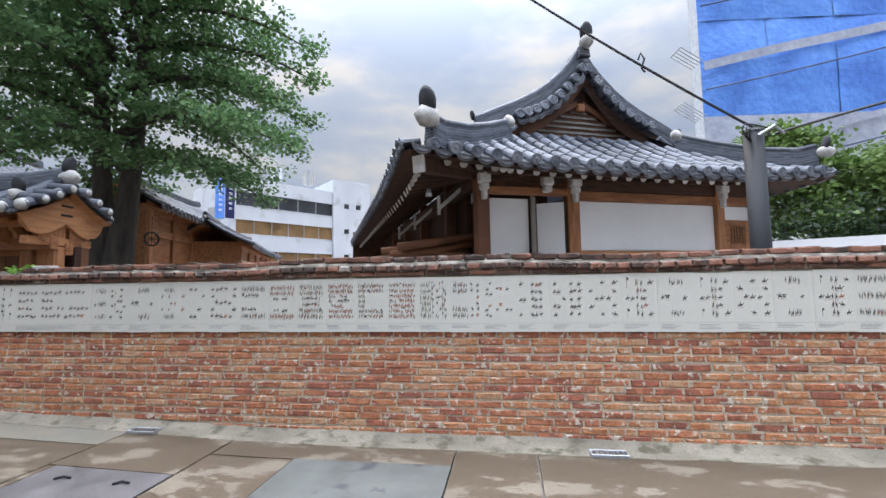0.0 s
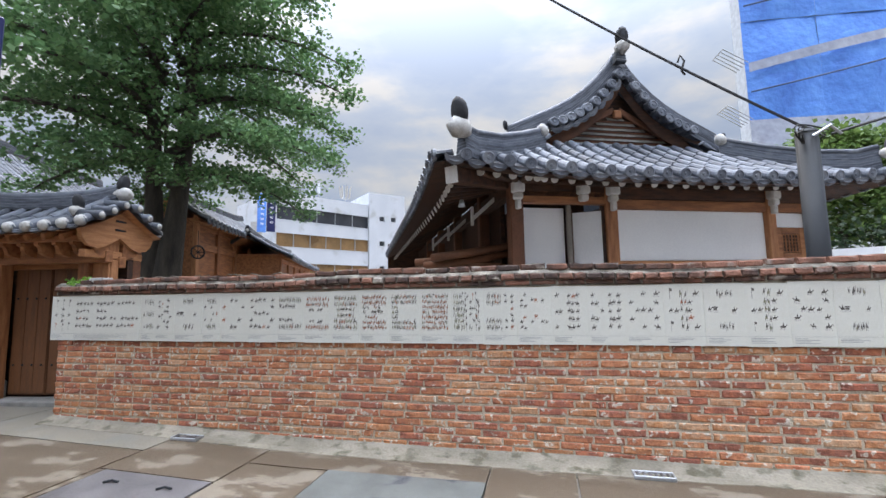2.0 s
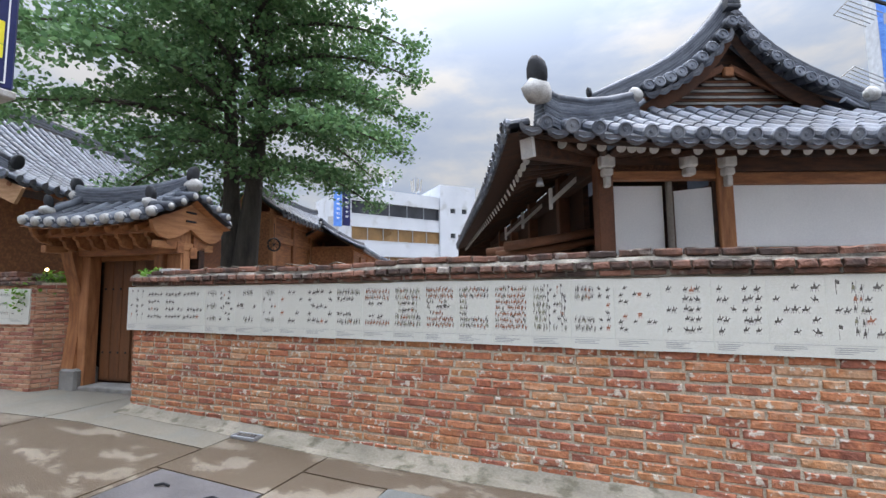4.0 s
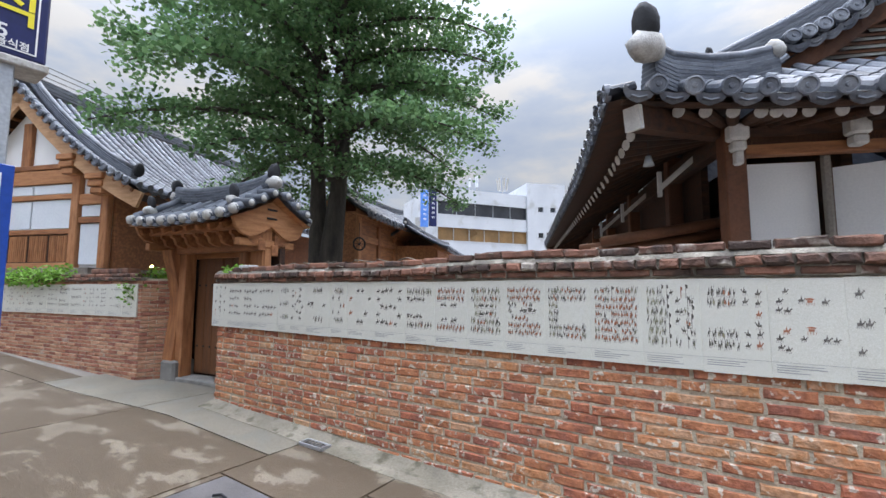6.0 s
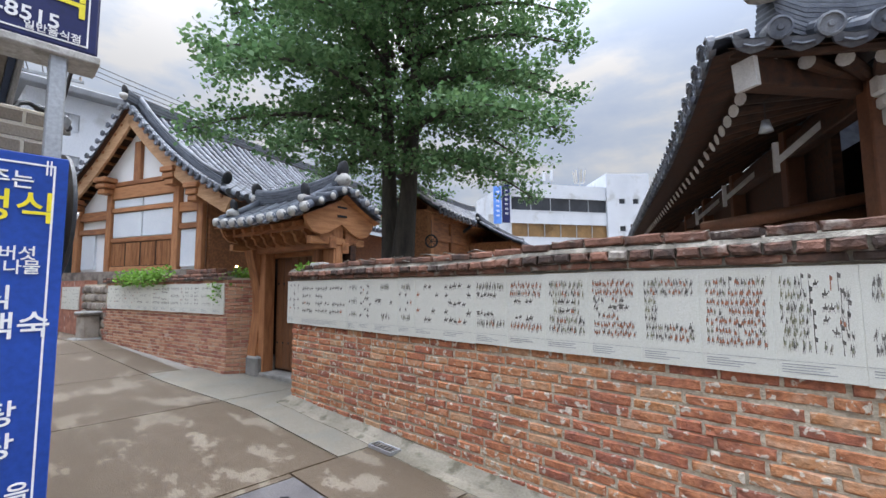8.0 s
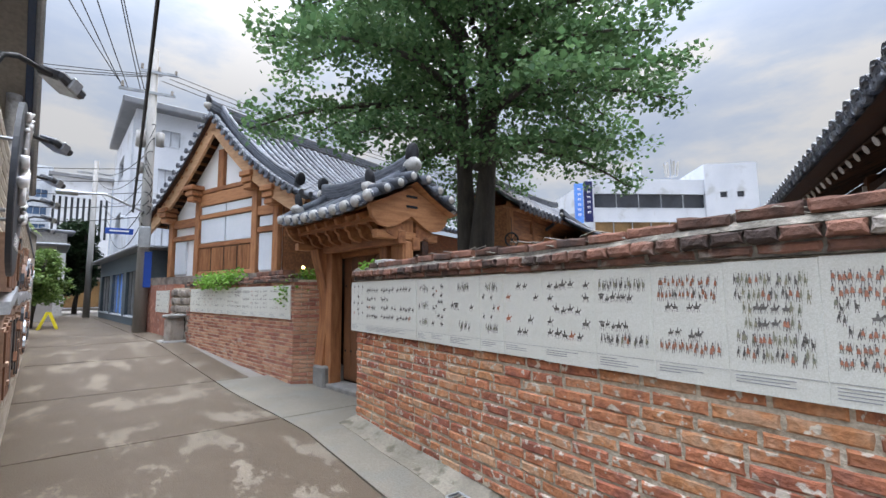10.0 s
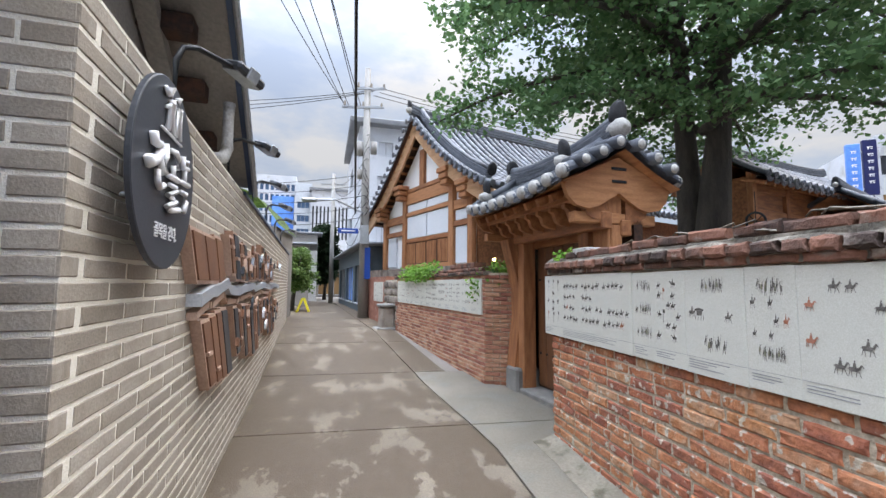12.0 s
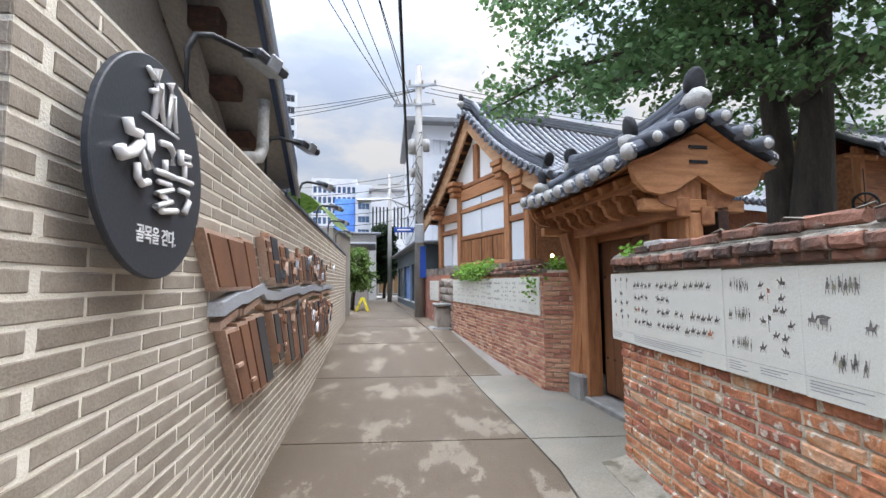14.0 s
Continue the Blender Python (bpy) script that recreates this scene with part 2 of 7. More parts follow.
M_STONE = material("cut_granite", [(0.14, 0.135, 0.125), (0.24, 0.23, 0.215)], 0.85, 6, 120, 0.5)
M_RUBBLE = material("rubble_stone", [(0.12, 0.10, 0.085), (0.24, 0.20, 0.17), (0.32, 0.28, 0.24)], 0.9, 5, 60, 0.6, 0.5)
M_BARK = material("tree_bark", [(0.035, 0.03, 0.026), (0.085, 0.072, 0.06)], 0.95, 3, 22, 0.9, stretch=(3, 3, 0.7), depth=0.03)
M_BLACK = material("black_paint", [(0.007, 0.009, 0.012), (0.013, 0.016, 0.02)], 0.6, 5, 80, 0.1)
M_SLATE = material("dark_slate_board", [(0.030, 0.034, 0.041), (0.042, 0.047, 0.056)], 0.42, 2, 90, 0.05)
M_CABLE = material("black_cable", [(0.012, 0.012, 0.013), (0.02, 0.02, 0.021)], 0.6, 5, 50, 0.0)
M_CONCRETE = material("pole_concrete", [(0.24, 0.235, 0.225), (0.36, 0.35, 0.335)], 0.9, 2, 70, 0.4, stretch=(3, 3, 0.6))
M_METAL = material("galvanised_metal", [(0.32, 0.34, 0.36), (0.44, 0.46, 0.48)], 0.42, 4, 60, 0.1, metal=0.7)
M_BLUESIGN = material("blue_sign_board", [(0.004, 0.048, 0.27), (0.006, 0.058, 0.32)], 0.35, 2, 40, 0.02)
M_NAVYSIGN = material("navy_sign_board", [(0.006, 0.010, 0.065), (0.010, 0.016, 0.09)], 0.35, 2, 40, 0.02)
M_YELLOW = material("yellow_lettering", [(0.75, 0.62, 0.03), (0.80, 0.67, 0.05)], 0.5, 3, 40, 0.0)
M_LETTER = material("white_lettering", [(0.72, 0.72, 0.72), (0.78, 0.78, 0.78)], 0.5, 3, 40, 0.0)
M_RUST = material("rust_brown_steel", [(0.17, 0.078, 0.045), (0.25, 0.118, 0.066)], 0.7, 5, 90, 0.15, 0.3)
M_RUSTEDGE = material("pinkish_steel_edge", [(0.46, 0.30, 0.225), (0.56, 0.39, 0.30)], 0.65, 6, 60, 0.1)
M_STEEL = material("brushed_steel_strip", [(0.42, 0.46, 0.50), (0.58, 0.62, 0.66)], 0.35, 3, 90, 0.05, metal=0.5)
M_INK = material("drawing_ink", [(0.085, 0.08, 0.075), (0.23, 0.21, 0.19)], 0.7, 60, 200, 0.0)
M_INKRED = material("drawing_red", [(0.46, 0.17, 0.10), (0.36, 0.18, 0.13)], 0.7, 50, 200, 0.0)
M_INKGREEN = material("drawing_green", [(0.17, 0.20, 0.16), (0.34, 0.30, 0.20)], 0.7, 50, 200, 0.0)
M_GREYINK = material("caption_grey", [(0.26, 0.27, 0.28), (0.30, 0.31, 0.32)], 0.7, 5, 50, 0.0)
M_CONCWALL = material("pale_facade", [(0.46, 0.49, 0.53), (0.56, 0.585, 0.62)], 0.85, 0.4, 20, 0.1, stain=((0.40, 0.41, 0.42), 0.9, 0.56, 0.68))
M_OFFICE = material("far_facade", [(0.42, 0.46, 0.50), (0.50, 0.54, 0.58)], 0.8, 0.1, 4, 0.05)
M_GLASSDARK = material("dark_window_glass", [(0.015, 0.018, 0.024), (0.04, 0.045, 0.055)], 0.15, 0.7, 10, 0.0, spec=0.6)
M_GLASSBROWN = material("brown_window_screen", [(0.12, 0.07, 0.03), (0.30, 0.17, 0.07)], 0.3, 0.5, 6, 0.0)
M_NET = material("blue_scaffold_sheet", [(0.05, 0.17, 0.55), (0.08, 0.25, 0.68), (0.13, 0.33, 0.75)], 0.6, 0.35, 3, 0.5, depth=0.2)
M_NETGREY = material("grey_scaffold_band", [(0.26, 0.29, 0.36), (0.36, 0.38, 0.44)], 0.7, 0.5, 3, 0.3, depth=0.1)
M_ROOFGREY = material("grey_roof_edge", [(0.13, 0.14, 0.155), (0.20, 0.21, 0.225)], 0.7, 1.0, 20, 0.1)
M_GLASSBLUE = material("blue_window_glass", [(0.03, 0.07, 0.14), (0.07, 0.13, 0.22)], 0.2, 0.7, 10, 0.0, spec=0.6)
M_PLASTERDARK = material("taupe_render", [(0.20, 0.18, 0.16), (0.27, 0.245, 0.22)], 0.9, 1.0, 40, 0.3)
M_BLUEFASCIA = material("dark_blue_fascia", [(0.012, 0.03, 0.07), (0.02, 0.045, 0.10)], 0.4, 3, 40, 0.05)
M_AWNING = material("teal_grey_shopfront", [(0.05, 0.07, 0.085), (0.09, 0.12, 0.14)], 0.6, 2, 30, 0.1)


def leaf_material(name, cols):
    mt = bpy.data.materials.new(name)
    mt.use_nodes = True
    n, l = mt.node_tree.nodes, mt.node_tree.links
    bs = n["Principled BSDF"]
    geo = n.new("ShaderNodeNewGeometry")
    rp = n.new("ShaderNodeValToRGB")
    rp.color_ramp.elements[0].color, rp.color_ramp.elements[1].color = (*cols[0], 1), (*cols[-1], 1)
    for k, c in enumerate(cols[1:-1]):
        rp.color_ramp.elements.new((k + 1) / (len(cols) - 1)).color = (*c, 1)
    l.new(geo.outputs["Random Per Island"], rp.inputs[0])
    l.new(rp.outputs[0], bs.inputs["Base Color"])
    bs.inputs["Roughness"].default_value = 0.55
    bs.inputs["Specular IOR Level"].default_value = 0.25
    tr = n.new("ShaderNodeBsdfTranslucent")
    l.new(rp.outputs[0], tr.inputs["Color"])
    mx = n.new("ShaderNodeMixShader")
    mx.inputs[0].default_value = 0.40
    l.new(bs.outputs[0], mx.inputs[1])
    l.new(tr.outputs[0], mx.inputs[2])
    l.new(mx.outputs[0], n["Material Output"].inputs[0])
    return mt


M_LEAF = leaf_material("tree_leaf", [(0.055, 0.124, 0.052), (0.088, 0.182, 0.074), (0.145, 0.255, 0.11)])
M_IVY = leaf_material("ivy_leaf", [(0.10, 0.22, 0.03), (0.14, 0.30, 0.05), (0.20, 0.36, 0.07)])
M_LEAF2 = leaf_material("shrub_leaf", [(0.05, 0.10, 0.025), (0.10, 0.17, 0.045), (0.15, 0.22, 0.07)])
M_LEAFDARK = leaf_material("dark_hedge_leaf", [(0.012, 0.028, 0.012), (0.025, 0.05, 0.02)])


def wet_concrete():
    """Concrete slabs, partly wet: brown and glossy where damp, pale and dull where dry."""
    mt = material("damp_concrete", [(0.145, 0.119, 0.090), (0.185, 0.154, 0.118)], 0.9, 1.5, 90, 0.5, spec=0.2)
    n, l = mt.node_tree.nodes, mt.node_tree.links
    bs = n["Principled BSDF"]
    src = bs.inputs["Base Color"].links[0].from_socket
    rsrc = bs.inputs["Roughness"].links[0].from_socket
    geo = n.new("ShaderNodeNewGeometry")
    ns = n.new("ShaderNodeTexNoise")
    ns.inputs["Scale"].default_value, ns.inputs["Detail"].default_value, ns.inputs["Roughness"].default_value = 1.9, 12.0, 0.68
    mp = n.new("ShaderNodeMapping")
    mp.inputs["Scale"].default_value = (0.8, 1.5, 1.0)
    l.new(geo.outputs["Position"], mp.inputs["Vector"])
    l.new(mp.outputs[0], ns.inputs["Vector"])
    rs = n.new("ShaderNodeMapRange")
    rs.inputs["From Min"].default_value, rs.inputs["From Max"].default_value = 0.54, 0.558
    l.new(ns.outputs["Fac"], rs.inputs["Value"])
    mx = n.new("ShaderNodeMixRGB")
    mx.inputs[1].default_value = (0.092, 0.068, 0.047, 1)
    l.new(rs.outputs[0], mx.inputs[0])
    l.new(src, mx.inputs[2])
    l.new(mx.outputs[0], bs.inputs["Base Color"])
    mr = n.new("ShaderNodeMixRGB")
    mr.inputs[1].default_value = (0.55, 0.55, 0.55, 1)
    l.new(rs.outputs[0], mr.inputs[0])
    l.new(rsrc, mr.inputs[2])
    l.new(mr.outputs[0], bs.inputs["Roughness"])
    return mt


M_ROAD = wet_concrete()
# a darker copy of the upright timber, with the gate roof's shade in it
M_DOOR = material("shaded_orange_door", [(0.10, 0.040, 0.018), (0.16, 0.066, 0.028)], 0.6, 3, 30, 0.2, 0.2, stretch=(6, 6, 1))


# ---- ground and road ----
def gz(x):
    return float(np.interp(x, [-30, -14, -10, -5.5, -3.4, 0, 60], [0.33, 0.27, 0.27, 0.02, 0.0, -0.08, -0.08]))


def bend(x):
    """How far the alley swings aside past the gate."""
    return 0.125 * min(0.0, x + 3.4)


bm = NB()
xs = [-600, -200, -60, -30, -22, -14, -12, -10, -8, -5.5, -3.4, -1.7, 0, 4, 10, 30, 100, 300, 600]
ys = [-600, -100, -30, -10, -3, 0, 3, 6, 12, 30, 100, 600]
gv = [[bm.verts.new((x, y, gz(x) - 0.035)) for y in ys] for x in xs]
for i in range(len(xs) - 1):
    for j in range(len(ys) - 1):
        bm.faces.new((gv[i][j], gv[i + 1][j], gv[i + 1][j + 1], gv[i][j + 1]))
M_EARTH = material("packed_ground", [(0.17, 0.15, 0.13), (0.26, 0.235, 0.21)], 0.9, 0.6, 40, 0.4)
solid("ground", bm, M_EARTH, "grey packed ground under the alley and yards", "ground", kind="structure")

road = thing("road", "damp brown and grey concrete slab alley", "road", kind="structure")


def slab(x0, x1, y0, y1, mat=None, name="slab", lift=0.0, gap=0.009, label=""):
    bm = NB()
    n = max(2, int((x1 - x0) / 0.5))
    f = lambda a, b: Vector(((x := x0 + gap + (x1 - x0 - 2 * gap) * a), y0 + gap + (y1 - y0 - 2 * gap) * b + bend(x), gz(x) + lift))
    grid_sheet(bm, f, n, 2)
    r = bmesh.ops.extrude_face_region(bm, geom=bm.faces[:])
    for v in r["geom"]:
        if isinstance(v, bmesh.types.BMVert):
            v.co.z -= 0.05
    bmesh.ops.recalc_face_normals(bm, faces=bm.faces[:])
    return part(name, bm, mat or M_ROAD, road, label)


JOINTS = [-26, -20, -16.5, -13.5, -11.0, -8.6, -6.2, -3.9, -1.5, -0.36, 1.74, 2.42, 5.0, 7.6, 10.5]
for a, b in zip(JOINTS, JOINTS[1:]):
    if a < -3.4:
        slab(a, b, 0.75, 2.95)
        slab(a, b, 2.95, 3.42 if a < -6.3 else 4.6, M_ROAD if a < -6.3 else M_APRON, "apron_slab")
    elif a == -1.5:
        slab(a, b, 2.53, 3.36)
        slab(a, b, -1.2, 1.3)
        slab(a, -1.42, 1.3, 2.53)
    elif a == -0.36:
        slab(a, b, 2.93, 3.30)
        slab(a, 0.41, 0.6, 2.93)
        slab(0.41, b, -1.2, 1.9)
        slab(a, 0.41, -1.2, 0.6)
    elif a > 0:
        slab(a, b, -1.2, 3.27)
    else:
        slab(a, b, 0.9, 3.40)
    if a > -3:
        slab(a, b, -3.6, -1.2)
slab(0.41, 1.74, 1.9, 2.93, M_ASPHALT, "asphalt_patch", 0.006, 0.004, "grey asphalt repair patch")
slab(-1.42, -0.36, 1.3, 2.53, M_PLATE, "cover_plate", 0.004, 0.012, "dark grey steel cover plate")
for hx in (-1.12, -0.62):
    bm = NB()
    tube(bm, [(hx - 0.05, 2.30, gz(hx) + 0.012), (hx, 2.33, gz(hx) + 0.02), (hx + 0.06, 2.33, gz(hx) + 0.012)], 0.009, 6)
    part("lifting_handle", bm, M_BLACK, road)

# concrete strip at the foot of the wall
bm = NB()
n = 60
random.seed(4)
prof = [(3.52, 0.06), (3.44, 0.035), (3.36, 0.012), (3.24, 0.004), (3.22, -0.06)]
rows_ = []
for i in range(n + 1):
    x = -3.38 + i * 0.22
    w = 0.35 + 0.65 * min(1, max(0, (x + 3.0) / 3.2))
    j = random.uniform(-0.012, 0.012)
    rows_.append([bm.verts.new((x, 3.52 + (p - 3.52) * (0.6 + 0.4 * w) + (j if k > 1 else 0), gz(x) + q + (0.012 * math.sin(x * 3.1) if k in (1, 2) else 0))) for k, (p, q) in enumerate(prof)])
for a, b in zip(rows_, rows_[1:]):
    for k in range(len(prof) - 1):
        bm.faces.new((a[k], b[k], b[k + 1], a[k + 1]))
bmesh.ops.recalc_face_normals(bm, faces=bm.faces[:])
solid("wall_footing", bm, M_CURB, "rough pale concrete footing along the brick wall", "kerb", kind="structure")
# drain grates let into the footing
for gx, gy in ((-1.35, 3.31), (3.0, 3.27)):
    g = thing("drain_grate", "small rusty steel drain grate by the wall", "drain", base=(gx, gy, gz(gx)), group="drain grates")
    bm = NB()
    box(bm, gx - 0.15, gx + 0.15, gy - 0.06, gy - 0.045, gz(gx), gz(gx) + 0.03, 0.003)
    box(bm, gx - 0.15, gx + 0.15, gy + 0.045, gy + 0.06, gz(gx), gz(gx) + 0.03, 0.003)
    box(bm, gx - 0.15, gx - 0.135, gy - 0.045, gy + 0.045, gz(gx), gz(gx) + 0.03)
    box(bm, gx + 0.135, gx + 0.15, gy - 0.045, gy + 0.045, gz(gx), gz(gx) + 0.03)
    part("frame", bm, M_METAL, g)
    for k in range(6):
        bm = NB()
        x = gx - 0.11 + k * 0.044
        box(bm, x - 0.008, x + 0.008, gy - 0.045, gy + 0.045, gz(gx) + 0.002, gz(gx) + 0.024)
        part("slat", bm, M_PLATE, g)

# ---- wall cores ----
W1A, W1B = -3.4, 9.0
wall_1 = new("wall_north", None)
bm = NB()
box(bm, W1A + 0.008, W1B, 3.5065, 3.74, -0.2, 1.47)
box(bm, W1A + 0.0, W1B, 3.50, 3.75, 1.40, 1.425)
me = mesh_of("wall_north", bm, M_MORTAR)
bpy.data.objects.remove(wall_1)
wall_1 = tagged(new("wall_north", me), "old red brick boundary wall with weathered coping", "wall", kind="structure")

W2 = pose(-5.46, 3.47, 0, 0, 0, 9.9)          # local x runs along the wall, negative away from the gate
bm = NB()
box(bm, -4.75, -0.008, 0.007, 0.30, -0.1, 1.50)
plate(bm, [(-0.42, 0.302), (-0.006, 0.012), (0.244, 0.37), (0.22, 0.70), (-0.42, 0.70)], 1.6, Matrix.Translation((0, 0, -0.1)) @ Matrix(((1, 0, 0, 0), (0, 0, 1, 0), (0, 1, 0, 0), (0, 0, 0, 1))))
wall_2 = tagged(new("wall_west", mesh_of("wall_west", bm, M_MORTAR)), "slim red brick boundary wall beside the gate", "wall", kind="structure")
wall_2.matrix_world = W2

LW = pose(-1.0, 1.09, 0, 0, 0, 6.5 + 180)      # local x runs away down the alley, local y into the wall
bm = NB()
box(bm, 0.003, 11.5, 0.0024, 0.20, -0.2, 2.13)
box(bm, 0.003, 0.2, 0.20, 4.0, -0.2, 2.13)
wall_3 = tagged(new("wall_south", mesh_of("wall_south", bm, M_PALEJOINT)), "taupe brick wall with pale joints", "wall", kind="structure")
wall_3.matrix_world = LW

# plain wall that closes the place behind the start
bm = NB()
box(bm, -1.2, 12, -4.0, -3.7, -0.2, 3.2)
solid("wall_behind", bm, M_CONCWALL, "plain pale rendered wall", "wall", kind="structure")
bm = NB()
box(bm, 12, 12.3, -4.0, 20, -0.2, 3.0)
solid("wall_east", bm, M_CONCWALL, "plain pale rendered yard wall", "wall", kind="structure")


# ---- tiled roofs ----
def end_tile_mesh(name, r, mat):
    bm = NB()
    n = 14
    rings = []
    for rr, yy in ((r, 0.02), (r, -0.025), (r * 0.8, -0.03), (r * 0.74, -0.018), (r * 0.3, -0.018), (r * 0.22, -0.03)):
        rings.append([bm.verts.new((rr * math.cos(2 * math.pi * k / n), yy, rr * math.sin(2 * math.pi * k / n))) for k in range(n)])
    for a, b in zip(rings, rings[1:]):
        for k in range(n):
            bm.faces.new((a[k], a[(k + 1) % n], b[(k + 1) % n], b[k]))
    bm.faces.new(rings[-1])
    bmesh.ops.recalc_face_normals(bm, faces=bm.faces[:])
    return mesh_of(name, bm, mat)


def drip_tile_mesh(name, w, h, mat):
    bm = NB()
    pts = [(-w / 2, 0.0), (-w / 2 * 0.96, -h * 0.42), (-w / 2 * 0.72, -h * 0.78), (-w * 0.16, -h * 0.97), (0, -h * 1.06), (w * 0.16, -h * 0.97), (w / 2 * 0.72, -h * 0.78), (w / 2 * 0.96, -h * 0.42), (w / 2, 0.0),
           (w * 0.3, -h * 0.26), (0, -h * 0.36), (-w * 0.3, -h * 0.26)]
    plate(bm, pts, 0.025)
    tube(bm, [(-w * 0.24, -0.006, -h * 0.6), (0, -0.008, -h * 0.72), (w * 0.24, -0.006, -h * 0.6)], 0.012, 5)
    return mesh_of(name, bm, mat)


ME_END = end_tile_mesh("end_tile", 0.078, M_TILE_EDGE)
ME_DRIP = drip_tile_mesh("drip_tile", 0.235, 0.125, M_TILE_EDGE)


def facing(p, out, along):
    """A pose at p whose -y points out and whose x runs along."""
    y = -Vector(out).normalized()
    x = Vector(along)
    x = (x - y * x.dot(y)).normalized()
    z = x.cross(y)
    m = Matrix((x, y, z)).transposed().to_4x4()
    m.translation = p
    return m


def tile_rows(parent, P, ss, t0, t1, r=0.072, ends=True, drips=True, name="cover_tile", white=False):
    """Rows of round cover tiles along P(s, t); t0 and t1 give where a row starts and ends."""
    for i, s in enumerate(ss):
        a, b = t0(s), t1(s)
        if b - a < 0.05:
            continue
        length = (P(s, b) - P(s, a)).length
        n = max(1, int(length / 0.28))
        bm = NB()
        k = 8
        rings = []
        for j in range(n):
            for f, rr in ((0.0, r * 1.06), (0.985, r * 0.9)):
                t = a + (b - a) * (j + f) / n
                p = P(s, t)
                d = (P(s, min(t + 0.02, 1.2)) - P(s, t - 0.02)).normalized()
                side = (P(s + 0.02, t) - P(s - 0.02, t)).normalized()
                up = side.cross(d).normalized()
                if up.z < 0:
                    up = -up
                jit = noise.noise(Vector((s * 3.1, t * 9, 1.7))) * 0.006
                rings.append([bm.verts.new(p + side * (rr * math.cos(math.pi * (q / k * 1.3 - 0.15))) + up * (rr * math.sin(math.pi * (q / k * 1.3 - 0.15)) + jit)) for q in range(k + 1)])
        for x, y in zip(rings, rings[1:]):
            for q in range(k):
                bm.faces.new((x[q], x[q + 1], y[q + 1], y[q]))
        bm.faces.new(rings[-1])
        bmesh.ops.recalc_face_normals(bm, faces=bm.faces[:])
        part(name, bm, M_TILE, parent, smooth=False)
        if ends and a < 0.02:
            out = P(s, 0.0) - P(s, 0.06)
            out.z *= 0.4
            al = P(s + 0.02, 0) - P(s - 0.02, 0)
            if white:
                bm = NB()
                o = out.normalized()
                c = P(s, 0.0) + Vector((0, 0, 0.012))
                tube(bm, [c - o * 0.03, c + o * 0.012, c + o * 0.03], r * 1.05, 12, r * 0.85)
                part("plaster_end", bm, M_PLASTERED, parent, smooth=True)
            else:
                piece("end_tile", ME_END, parent, facing(P(s, 0.0) + Vector((0, 0, 0.02)), out, al))
    if drips:
        for s0, s1 in zip(ss, ss[1:]):
            s = (s0 + s1) / 2
            out = P(s, 0.0) - P(s, 0.06)
            out.z *= 0.2
            if t1(s) > 0.03:
                w = (P(s1, 0) - P(s0, 0)).length
                piece("drip_tile", ME_DRIP, parent, facing(P(s, 0.0) + Vector((0, 0, 0.0)) + out.normalized() * 0.01, out + Vector((0, 0, -0.35 * out.length)), P(s + 0.02, 0) - P(s - 0.02, 0)) @ Matrix.Diagonal((w / 0.25, 1, 1 if not white else 0.6, 1)))


def sweep_stack(parent, pts, layers=4, w=0.17, lh=0.042, cap=0.06, end_white=True, name="ridge"):
    """A roof ridge: thin tiles laid in courses with pale joints, and a round cap."""
    pts = [Vector(p) for p in pts]
    for k in range(layers):
        bmt, bmw = NB(), NB()
        ww = w * (1.0 - 0.06 * k)
        for b_, z0, z1, q in ((bmt, k * lh, k * lh + lh * 0.68, ww), (bmw, k * lh + lh * 0.68, (k + 1) * lh, ww * 0.86)):
            rings = []
            for i, p in enumerate(pts):
                d = (pts[min(i + 1, len(pts) - 1)] - pts[max(i - 1, 0)])
                d.z = 0
                d = d.normalized() if d.length > 1e-5 else Vector((1, 0, 0))
                side = Vector((-d.y, d.x, 0))
                rings.append([b_.verts.new(p + side * sx * q / 2 + Vector((0, 0, zz))) for sx, zz in ((-1, z0), (1, z0), (1, z1), (-1, z1))])
            for a, b in zip(rings, rings[1:]):
                for q_ in range(4):
                    b_.faces.new((a[q_], a[(q_ + 1) % 4], b[(q_ + 1) % 4], b[q_]))
            b_.faces.new(rings[0][::-1])
            b_.faces.new(rings[-1])
            bmesh.ops.recalc_face_normals(b_, faces=b_.faces[:])
        part(name + "_course", bmt, M_TILE, parent)
        part(name + "_joint", bmw, M_TILE_EDGE, parent)
    bm = NB()
    tube(bm, [p + Vector((0, 0, layers * lh + cap * 0.3)) for p in pts], cap, 9)
    part(name + "_cap", bm, M_TILE, parent, smooth=True)


